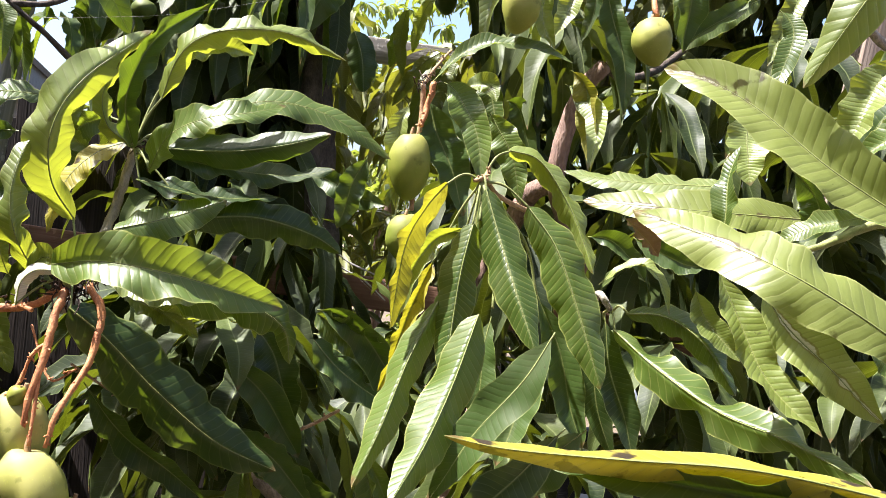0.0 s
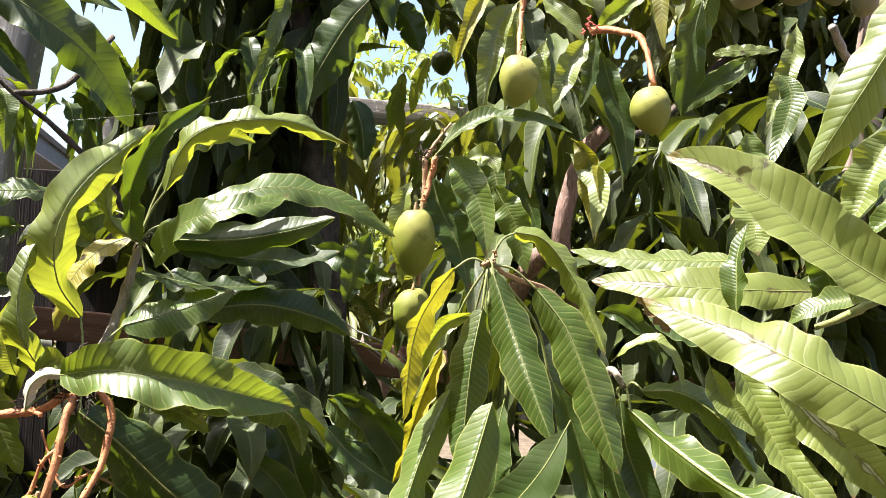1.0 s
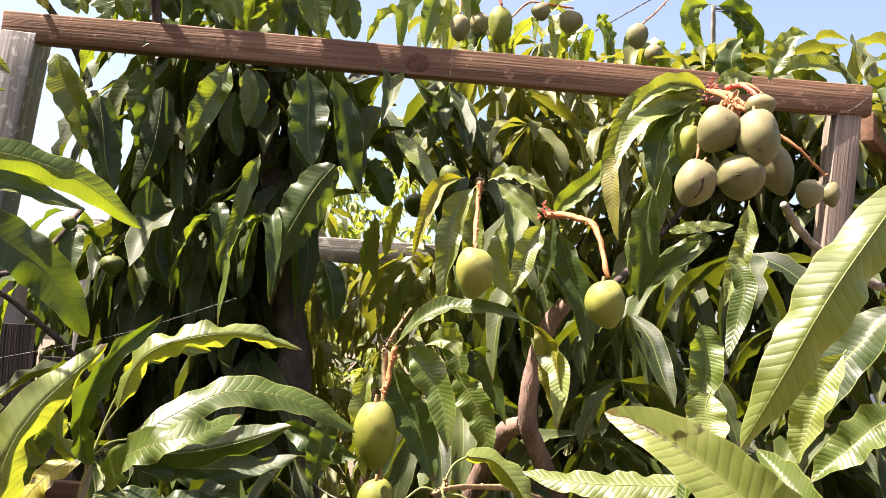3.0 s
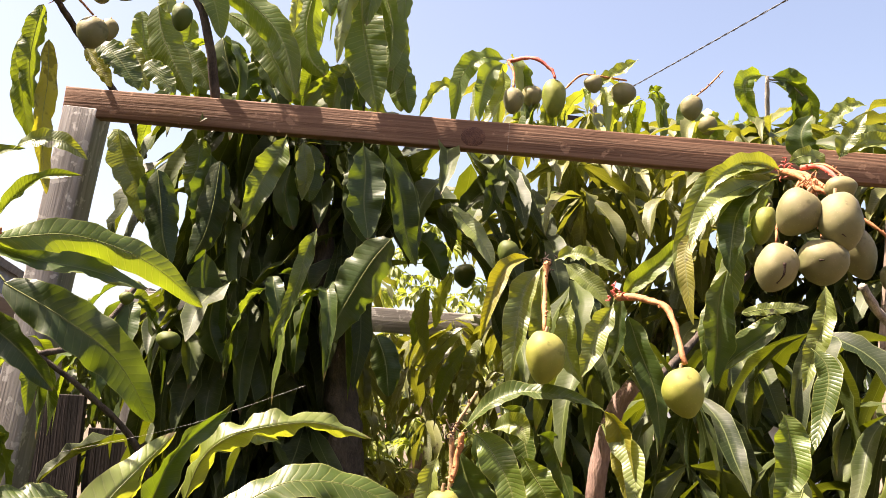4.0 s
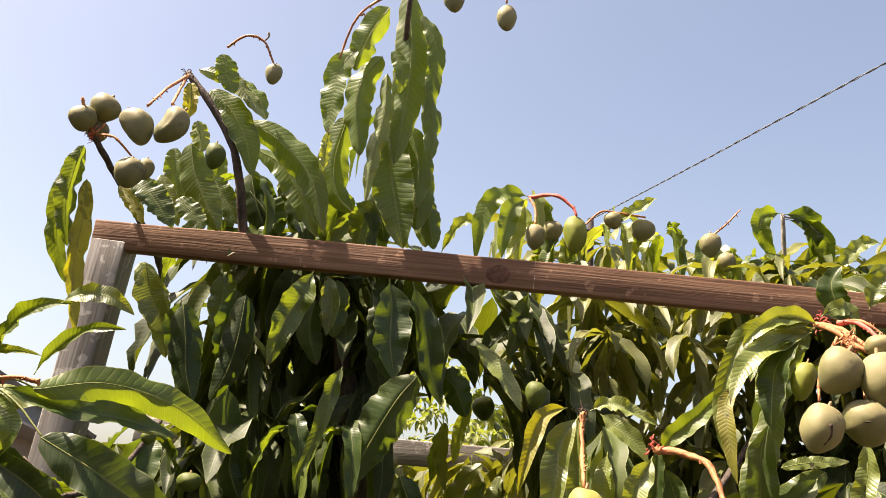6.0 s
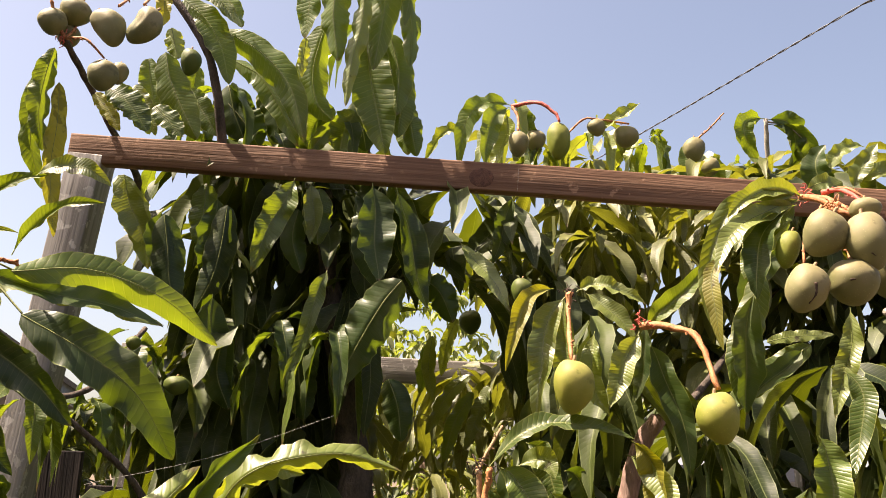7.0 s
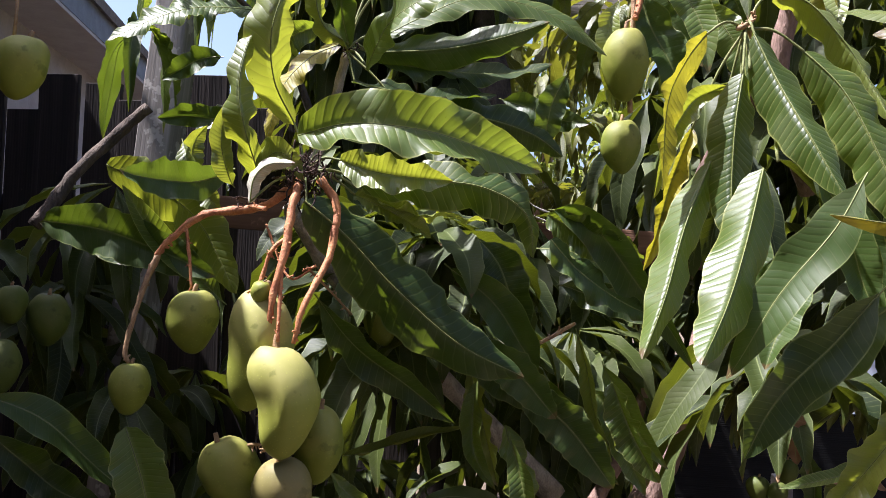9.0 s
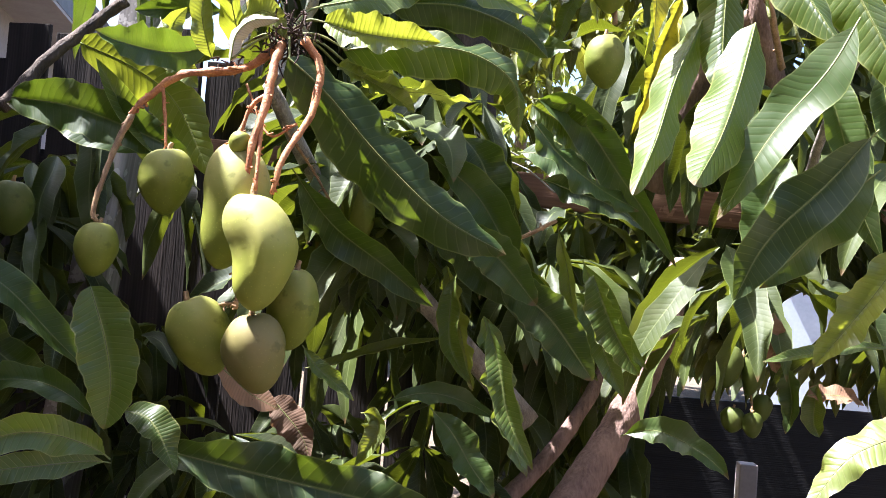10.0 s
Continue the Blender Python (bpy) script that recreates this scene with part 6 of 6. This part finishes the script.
stem('stalk', 'orange', 0.0076, 0.0036, (-0.549, 1.287, 1.462), (-0.550, 1.257, 1.424), (-0.548, 1.226, 1.357), (-0.555, 1.205, 1.294), (-0.557, 1.205, 1.238))
stem('stalk', 'orange', 0.0036, 0.0022, (-0.551, 1.226, 1.349), (-0.545, 1.207, 1.295), (-0.539, 1.187, 1.241))
stem('stalk', 'orange', 0.0067, 0.0035, (-0.521, 1.290, 1.464), (-0.494, 1.283, 1.424), (-0.494, 1.253, 1.353), (-0.512, 1.210, 1.290), (-0.521, 1.199, 1.238))
stem('stalk', 'orange', 0.0068, 0.0044, (-0.558, 1.306, 1.458), (-0.611, 1.300, 1.421), (-0.691, 1.290, 1.406), (-0.740, 1.285, 1.367), (-0.758, 1.282, 1.342))
stem('stalk', 'stalk', 0.0048, 0.0033, (-0.756, 1.283, 1.346), (-0.773, 1.271, 1.287), (-0.787, 1.259, 1.209), (-0.781, 1.259, 1.188))
stem('stalk', 'orange', 0.0029, 0.0019, (-0.717, 1.287, 1.385), (-0.706, 1.279, 1.340), (-0.697, 1.269, 1.299))
stem('stalk', 'orange', 0.0032, 0.0023, (-0.550, 1.256, 1.381), (-0.573, 1.244, 1.358), (-0.582, 1.233, 1.318), (-0.593, 1.221, 1.301))
stem('stalk', 'orange', 0.0019, 0.0019, (-0.595, 1.281, 1.395), (-0.550, 1.256, 1.323), (-0.513, 1.261, 1.341))
stem('stalk', 'stalk', 0.0019, 0.0023, (-0.541, 1.308, 1.338), (-0.515, 1.391, 1.289), (-0.505, 1.513, 1.239))
stem('stalk', 'stalk', 0.0028, 0.0027, (-0.577, 1.243, 1.158), (-0.567, 1.234, 1.113), (-0.560, 1.215, 1.089))
stem('stalk', 'stalk', 0.0027, 0.0023, (-0.567, 1.234, 1.094), (-0.580, 1.232, 1.093), (-0.595, 1.241, 1.088))
stem('stalk', 'stalk', 0.0039, 0.0034, (-0.273, 1.520, 1.204), (-0.219, 1.527, 1.218), (-0.147, 1.555, 1.259))
stem('stalk', 'stalk', 0.0037, 0.0021, (0.278, 2.037, 1.087), (0.280, 2.007, 1.042), (0.297, 1.989, 0.950), (0.285, 1.937, 0.928))
tuft(['dark', 'mid'], (-1.119, 2.055, 2.063), 5, .24, 101)
tuft(['dark', 'mid'], (-1.000, 2.159, 2.071), 5, .24, 102)
tuft(['dark', 'mid'], (-1.164, 1.968, 1.867), 5, .26, 103)
tuft(['dark', 'mid'], (-0.958, 2.249, 2.219), 5, .26, 104)
tuft(['dark', 'mid'], (-0.446, 2.366, 2.231), 5, .3, 105)
tuft(['dark', 'mid'], (-0.600, 2.356, 2.285), 5, .3, 106)
tuft(['dark', 'mid'], (-0.480, 2.490, 2.960), 5, .30, 111)
tuft(['dark', 'mid'], (-0.858, 2.480, 3.009), 5, .30, 115)
tuft(['dark', 'mid'], (-0.700, 2.500, 2.900), 6, .28, 117)
tuft(['dark', 'mid'], (-0.960, 2.500, 2.900), 5, .28, 118)
tuft(['dark', 'mid'], (-0.405, 2.440, 3.250), 5, .30, 109)
tuft(['mid', 'light'], (0.049, 2.642, 3.064), 6, .26, 120)
tuft(['mid', 'light'], (0.352, 2.717, 3.038), 6, .22, 121)
tuft(['mid', 'light'], (0.508, 2.736, 3.003), 6, .22, 122)
tuft(['mid', 'light'], (0.682, 2.751, 2.978), 6, .22, 123)
tuft(['mid', 'light'], (0.855, 2.821, 2.950), 5, .22, 124)
tuft(['dark', 'mid', 'light'], (0.164, 2.728, 2.980), 6, .22, 125)
tuft(['mid', 'light'], (1.112, 2.852, 2.893), 5, .22, 126)
HUB_LOW = Vector((-0.547, 1.297, 1.471))
leaf('dry', (-0.639, 1.376, 1.000), (-0.602, 1.381, 0.964), (-0.545, 1.407, 0.934), 0.06, (0.2, -0.6, 0.7))
leaf('dry', (0.274, 1.296, 1.656), (0.308, 1.296, 1.629), (0.332, 1.295, 1.602), 0.05, (0.2, -0.8, 0.4))
leaf('dry', (0.231, 1.629, 1.142), (0.221, 1.628, 1.088), (0.239, 1.630, 1.036), 0.05, (0.2, -0.8, 0.4))
leaf('dry', (0.307, 1.688, 0.995), (0.350, 1.693, 1.013), (0.411, 1.700, 0.988), 0.05, (0.2, -0.6, 0.7))
leaf('dry', (-0.569, 1.425, 0.947), (-0.521, 1.420, 0.930), (-0.491, 1.414, 0.855), 0.06, (-0.2, -0.7, 0.5))
HUB_TOP = Vector((0.582, 1.572, 2.390))
HUBS = [(-0.067, 1.723, 1.901), (0.254, 1.734, 2.190), (0.116, 1.768, 2.252), (0.572, 1.677, 2.444), (-0.619, 1.299, 1.433), (-1.137, 2.000, 2.938), (-1.017, 2.265, 3.264), (-0.962, 1.468, 2.214), (-0.540, 1.472, 1.689)]
THREADS = [((-0.635, 1.287, 1.854), (-0.315, 1.476, 1.972)), ((0.863, 1.827, 2.447), (1.203, 2.268, 2.647)), ((0.886, 1.821, 2.506), (1.182, 2.273, 2.600)), ((0.044, 2.234, 2.728), (0.040, 2.243, 2.636)), ((-0.268, 1.709, 1.637), (-0.154, 2.334, 1.414)), ((-0.291, 1.708, 1.653), (-0.138, 2.334, 1.404))]
POST_AT = (0.80, 3.88, 0)
KERB = ((0.93, 4.18, 0), (1.12, 4.00, 0))

# withered flower stalks where the fruit hang
def spray(at, n, size, material, seed, label):
    rng = random.Random(seed)
    bm = bmesh.new()
    for k in range(n):
        a = Vector([rng.gauss(0, size) for _ in range(3)])
        b = a + Vector([rng.gauss(0, size * 0.75) for _ in range(3)]) + Vector((0, 0, rng.uniform(-1.3, 0.7) * size))
        tube_bm([a, a.lerp(b, 0.5) + Vector((rng.gauss(0, 0.004), 0, rng.gauss(0, 0.004))), b], 0.0016, 0.0008, 5, 0.6, k, bm)
    ob = part("withered_flower_spray", bm, material, tree, label)
    ob.location = Vector(at) - tree.location


spray(HUB_LOW, 150, 0.016, DARK_STALK, 9, "dark withered flower stalks")
spray(HUB_TOP, 34, 0.009, STEM["orange"], 12, "knobbly orange stalk ends")
for k, at in enumerate(HUBS):
    spray(at, 16, 0.009, STEM["pink"] if k % 2 else DARK_STALK, 40 + k, "short withered flower stalks")

# ---- the rest of the foliage ----
def opening(q):
    """The gap in the crown through which the citrus tree shows, and the one low down beside the trunk."""
    side, rise = (q[0] + 0.2) / (q[1] - 0.14), (q[2] - 1.14) / (q[1] - 0.14)
    if 0.17 < side < 0.45 and -0.28 < rise < -0.12 or 0.28 < side < 0.37 and -0.03 < rise < 0.01:
        return True
    return q[1] < 3.25 and -0.14 < q[0] / q[1] < 0.02 and -0.03 < (q[2] - 1.83) / q[1] < 0.205


def whorls(name, label, material, spots, seed, n_leaf, length, width, parent, segs=9, rise=(-1.2, 0.15), halves=2, gap=True):
    """Tufts of drooping leaves at the ends of twigs, joined."""
    rng = random.Random(seed)
    VV, UU, FF, base = [], [], [], 0
    for c in spots:
        turn = rng.uniform(0, 6.28)
        n = rng.randint(*n_leaf)
        for k in range(n):
            az = turn + k * 2.4 + rng.uniform(-0.3, 0.3)
            el = rng.uniform(*rise)
            L = rng.uniform(*length)
            d = np.array((math.cos(az) * math.cos(el), math.sin(az) * math.cos(el), math.sin(el)))
            p0 = np.array(c) + d * 0.012
            p1 = p0 + d * L * 0.55
            sag = rng.uniform(0.55, 1.0)
            p2 = p1 + (d * (1 - sag) + np.array((0, 0, -1.0)) * sag) * L * 0.55
            if gap and any(opening(q) for q in (p0, (p0 + p1) / 2, p1, (p1 + p2) / 2, p2)):
                continue
            up = np.array((0, 0, 1.0)) + 0.6 * d + np.array([rng.uniform(-0.5, 0.5) for _ in range(3)])
            V, UV, F, _ = leaf_arrays(p0, p1, p2, rng.uniform(*width), up, rng.random(), segs, halves, False)
            VV.append(V), UU.append(UV)
            FF.extend(tuple(i + base for i in f) for f in F)
            base += len(V)
    me = leaf_mesh(name, np.concatenate(VV), np.concatenate(UU), FF, [0] * len(FF), material)
    ob = new(name, me)
    if parent:
        ob.parent = parent
        ob.matrix_parent_inverse = Matrix.Translation(-parent.location)
        tagged(ob, label, "", "", "stuff")
    else:
        tagged(ob, label, "foliage", "", "stuff")
    return ob


def spots_in(n, xs, ys, zs, seed, keep=lambda x, y, z: True):
    rng = random.Random(seed)
    out = []
    while len(out) < n:
        p = (rng.uniform(*xs), rng.uniform(*ys), rng.uniform(*zs))
        if keep(*p):
            out.append(p)
    return out


def canopy(x, y, z):
    if x < -1.0 and z > 1.9:
        return False
    if -0.15 < x / y < 0.02 and 0.0 < (z - 1.85) / y < 0.17:
        return False
    if x < -0.5 and z > 2.0 and noise.noise(Vector((x * 9, y * 9, z * 9))) > 0.22:
        return False
    return z < (2.92 if x < 0.0 else 2.75 + 0.55 * (y - 2.4))


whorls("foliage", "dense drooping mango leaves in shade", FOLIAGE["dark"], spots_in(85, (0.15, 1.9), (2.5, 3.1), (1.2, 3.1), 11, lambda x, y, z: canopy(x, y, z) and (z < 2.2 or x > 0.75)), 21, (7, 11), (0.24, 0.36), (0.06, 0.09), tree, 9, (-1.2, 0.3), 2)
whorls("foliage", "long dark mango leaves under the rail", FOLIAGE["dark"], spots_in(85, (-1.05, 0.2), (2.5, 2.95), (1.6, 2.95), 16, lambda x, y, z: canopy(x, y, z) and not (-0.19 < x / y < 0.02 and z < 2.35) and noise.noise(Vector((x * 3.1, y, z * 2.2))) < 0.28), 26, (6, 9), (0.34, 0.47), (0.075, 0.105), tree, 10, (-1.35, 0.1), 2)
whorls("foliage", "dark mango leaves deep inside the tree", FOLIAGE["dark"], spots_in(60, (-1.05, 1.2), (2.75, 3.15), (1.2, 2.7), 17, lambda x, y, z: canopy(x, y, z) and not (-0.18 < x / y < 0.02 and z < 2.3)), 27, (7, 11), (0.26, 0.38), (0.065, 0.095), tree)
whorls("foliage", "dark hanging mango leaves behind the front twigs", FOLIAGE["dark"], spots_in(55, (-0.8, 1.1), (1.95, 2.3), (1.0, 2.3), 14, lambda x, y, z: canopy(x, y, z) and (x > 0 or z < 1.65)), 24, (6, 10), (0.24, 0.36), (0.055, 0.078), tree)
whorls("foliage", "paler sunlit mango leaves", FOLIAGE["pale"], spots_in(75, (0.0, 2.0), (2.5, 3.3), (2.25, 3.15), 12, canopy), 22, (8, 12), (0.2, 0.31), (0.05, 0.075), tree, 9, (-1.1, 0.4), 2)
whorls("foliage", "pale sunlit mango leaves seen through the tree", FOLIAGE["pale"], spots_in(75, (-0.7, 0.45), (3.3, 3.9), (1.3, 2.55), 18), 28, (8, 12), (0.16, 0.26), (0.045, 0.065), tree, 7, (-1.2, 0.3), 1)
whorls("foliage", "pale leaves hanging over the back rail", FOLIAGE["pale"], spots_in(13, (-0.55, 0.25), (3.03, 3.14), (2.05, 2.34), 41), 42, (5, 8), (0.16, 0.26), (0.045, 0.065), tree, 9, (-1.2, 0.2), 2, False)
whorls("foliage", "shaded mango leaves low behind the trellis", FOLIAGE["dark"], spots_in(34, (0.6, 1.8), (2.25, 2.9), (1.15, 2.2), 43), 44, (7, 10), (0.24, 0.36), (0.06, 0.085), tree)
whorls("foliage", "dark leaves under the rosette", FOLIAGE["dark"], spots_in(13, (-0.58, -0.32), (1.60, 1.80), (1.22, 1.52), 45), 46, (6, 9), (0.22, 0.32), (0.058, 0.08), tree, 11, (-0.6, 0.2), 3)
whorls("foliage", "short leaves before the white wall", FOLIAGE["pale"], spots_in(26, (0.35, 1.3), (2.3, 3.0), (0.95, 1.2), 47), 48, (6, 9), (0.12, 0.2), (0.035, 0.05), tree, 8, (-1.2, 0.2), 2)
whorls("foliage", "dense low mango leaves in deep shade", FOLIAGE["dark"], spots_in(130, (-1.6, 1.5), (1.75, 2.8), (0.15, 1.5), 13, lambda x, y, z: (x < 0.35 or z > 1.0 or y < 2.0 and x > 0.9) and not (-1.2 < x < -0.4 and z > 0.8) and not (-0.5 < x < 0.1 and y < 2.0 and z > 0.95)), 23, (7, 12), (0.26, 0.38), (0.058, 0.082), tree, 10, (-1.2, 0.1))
# two leaf masses added out of view on the left to block sun and sky
whorls("foliage", "unseen high leaf mass added to cast shade", FOLIAGE["dark"], spots_in(470, (-3.1, -0.8), (-1.6, 2.5), (1.2, 3.7), 19, lambda x, y, z: x < -0.56 - 0.68 * max(0.2, y) and 0.87 * x + 0.47 * z < -0.22), 29, (8, 12), (0.24, 0.36), (0.06, 0.09), tree, 7, (-1.2, 0.3), 1)
whorls("foliage", "unseen leaf mass added to shade the low left side", FOLIAGE["dark"], spots_in(300, (-2.7, -0.6), (-0.4, 2.0), (0.3, 2.8), 15, lambda x, y, z: x < -0.52 - 0.68 * max(0, y) and ((x + 1.7) / 0.9) ** 2 + ((y - 0.9) / 1.1) ** 2 + ((z - 1.5) / 1.15) ** 2 < 1), 25, (8, 12), (0.2, 0.3), (0.05, 0.075), tree, 7, (-1.2, 0.3), 1)

# ---- beyond the trellis ----
whorls("hedge", "tall green garden hedge far behind", FOLIAGE["dark"], spots_in(760, (-14, 14), (10, 12), (0.1, 3.7), 33, lambda x, y, z: z < 3.0 + 0.5 * math.sin(x * 1.3) + 0.3 * math.sin(x * 3.1)), 34, (9, 12), (0.35, 0.6), (0.12, 0.2), None, 3, (-0.9, 0.5), 1)
citrus = thing("citrus_tree", "bushy citrus tree with small yellow-green leaves", "tree", (-0.3, 4.6, 0))
part("trunk", tube_bm([(0, 0, -0.05), (0.03, 0, 0.6), (-0.02, 0.03, 1.3), (0.05, 0, 2.0)], 0.07, 0.03, 9, 0.3), STEM["bark"], citrus)
whorls("crown", "small sunlit citrus leaves", FOLIAGE["citrus"], spots_in(620, (-1.6, 1.0), (4.0, 5.2), (0.9, 3.2), 31, lambda x, y, z: ((x + 0.3) / 1.3) ** 2 + ((y - 4.6) / 0.7) ** 2 + ((z - 1.95) / 1.15) ** 2 < 1), 32, (9, 15), (0.06, 0.11), (0.025, 0.04), citrus, 4, (-0.9, 0.5), 1)

# house whose eave shows over the fence
house = thing("house", "pale plastered house with a boarded eave and shingled roof", "house", (-2.9, 4.0, 0))
way = Vector((-0.28, 0.96, 0)).normalized()
out = Vector((0.96, 0.28, 0))
e0, e1 = Vector((-2.72, 3.98, 2.56)) - way * 2.2, Vector((-2.72, 3.98, 2.56)) + way * 6.5


def slab(name, material, parent, corners, thick, label=""):
    """A flat slab over four corners, thickened along its normal."""
    bm = bmesh.new()
    f = bm.faces.new([bm.verts.new(Vector(c) - parent.location) for c in corners])
    bm.normal_update()
    r = bmesh.ops.extrude_face_region(bm, geom=[f])
    n = f.normal.copy()
    for v in r["geom"]:
        if isinstance(v, bmesh.types.BMVert):
            v.co += n * thick
    bmesh.ops.recalc_face_normals(bm, faces=bm.faces)
    return part(name, bm, material, parent, label, True)


up = Vector((0, 0, 1))
slab("fascia", FASCIA, house, (e0, e1, e1 + up * 0.19, e0 + up * 0.19), 0.03, "dark grey fascia board")
slab("soffit", SOFFIT, house, (e0 - out * 0.004, e1 - out * 0.004, e1 - out * 0.55, e0 - out * 0.55), 0.02, "grey boarded soffit")
slab("wall", PLASTER, house, (e0 - out * 0.55, e1 - out * 0.55, e1 - out * 0.55 - up * 2.6, e0 - out * 0.55 - up * 2.6), 0.2, "pale plaster wall")
slab("roof", SHINGLE, house, (e0 + up * 0.2 + out * 0.05, e1 + up * 0.2 + out * 0.05, e1 - out * 4 + up * 1.5, e0 - out * 4 + up * 1.5), 0.05, "grey shingle roof")

# low neighbouring building to the other side
shed = thing("outbuilding", "low pale blue-grey outbuilding with a flat grey roof", "building", (5.0, 8.2, 0))
slab("wall", WHITE, shed, ((2.0, 8.0, 0), (9.0, 7.4, 0), (9.0, 7.4, 2.05), (2.0, 8.0, 2.05)), 0.2, "pale blue-grey painted wall")
slab("roof", FASCIA, shed, ((1.8, 7.8, 2.06), (9.2, 7.2, 2.06), (9.2, 12, 2.5), (1.8, 12, 2.5)), 0.12, "grey roof edge")
screen = thing("garden_screen", "low slatted garden screen coloured near black for its shade", "fence", (1.6, 4.4, 0))
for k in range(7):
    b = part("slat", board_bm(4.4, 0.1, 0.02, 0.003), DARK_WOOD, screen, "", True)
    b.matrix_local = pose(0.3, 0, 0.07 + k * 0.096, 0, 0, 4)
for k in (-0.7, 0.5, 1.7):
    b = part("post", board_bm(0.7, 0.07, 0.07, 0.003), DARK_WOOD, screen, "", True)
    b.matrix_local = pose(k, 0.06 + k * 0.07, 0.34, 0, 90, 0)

def utility_pole(x, y, top):
    pole = thing("utility_pole", "wooden utility pole with a crossarm", "pole", (x, y, 0), "poles along the street")
    part("shaft", tube_bm([(0, 0, -0.2), (0, 0, top / 2), (0, 0, top)], 0.16, 0.11, 10, 0.05), FENCE_WOOD, pole)
    b = part("crossarm", board_bm(2.2, 0.14, 0.12, 0.01), FENCE_WOOD, pole)
    b.matrix_local = pose(0, 0, top - 0.5, 0, -4, 25)


utility_pole(14.9, 29.3, 9.9)
utility_pole(3.88, 28.3, 12.45)
utility_pole(9.6, 4.6, 8.15)
wire = thing("overhead_cable", "black overhead service cable between two poles", "cable", (6.4, 12.5, 9.5))
run = [Vector(p) - wire.location for p in ((9.6, 4.6, 8.12), (6.38, 12.5, 9.55), (5.0, 20.3, 10.85), (3.88, 28.3, 12.4))]
for side, material in ((0, CABLE), (math.pi, FASCIA)):
    line = []
    for k in range(200):
        f = k / 199 * 2.999
        p = run[int(f)].lerp(run[int(f) + 1], f % 1)
        line.append(p + Vector((math.cos(k * 0.9 + side), 0, math.sin(k * 0.9 + side))) * 0.011)
    part("strand", tube_bm(line, 0.011, 0.013, 4, 0.0), material, wire)

threads = thing("spider_threads", "fine white spider threads between leaves and rail", "cobweb", THREADS[0][0])
for k, (p, q) in enumerate(THREADS):
    p, q = Vector(p) - threads.location, Vector(q) - threads.location
    part("thread", tube_bm([p, p.lerp(q, 0.5) + Vector((0, 0, -0.03)) * (q - p).length, q], 0.0002, 0.0002, 4, 0.0), TWINE, threads)
white_post = thing("garden_post", "short pale post beside the dark screen", "post", POST_AT)
b = part("shaft", board_bm(0.5, 0.075, 0.075, 0.006), PLASTER, white_post, "", True)
b.matrix_local = pose(0, 0, 0.24, 0, 90, 0)
kerb = thing("kerb", "pale concrete garden kerb", "kerb", KERB[0])
b = part("edging", board_bm(3.2, 0.12, 0.1, 0.01, 6, 0.004), PLASTER, kerb)
b.matrix_local = Matrix.Translation(-kerb.location) @ along(Vector(KERB[0]) * 1.5 - Vector(KERB[1]) * 0.5 + Vector((0, 0, 0.05)), Vector(KERB[1]) * 3 - Vector(KERB[0]) * 2 + Vector((0, 0, 0.05)))

# unseen plain wall, added to close the south and cut the sky light
back = thing("sky_block_south", "plain plastered wall added out of view to block sky light", "wall", (0, -3.0, 0), "", "structure")
slab("wall", PLASTER, back, ((-7, -3.0, 0), (7, -3.0, 0), (7, -3.0, 4.2), (-7, -3.0, 4.2)), 0.2)
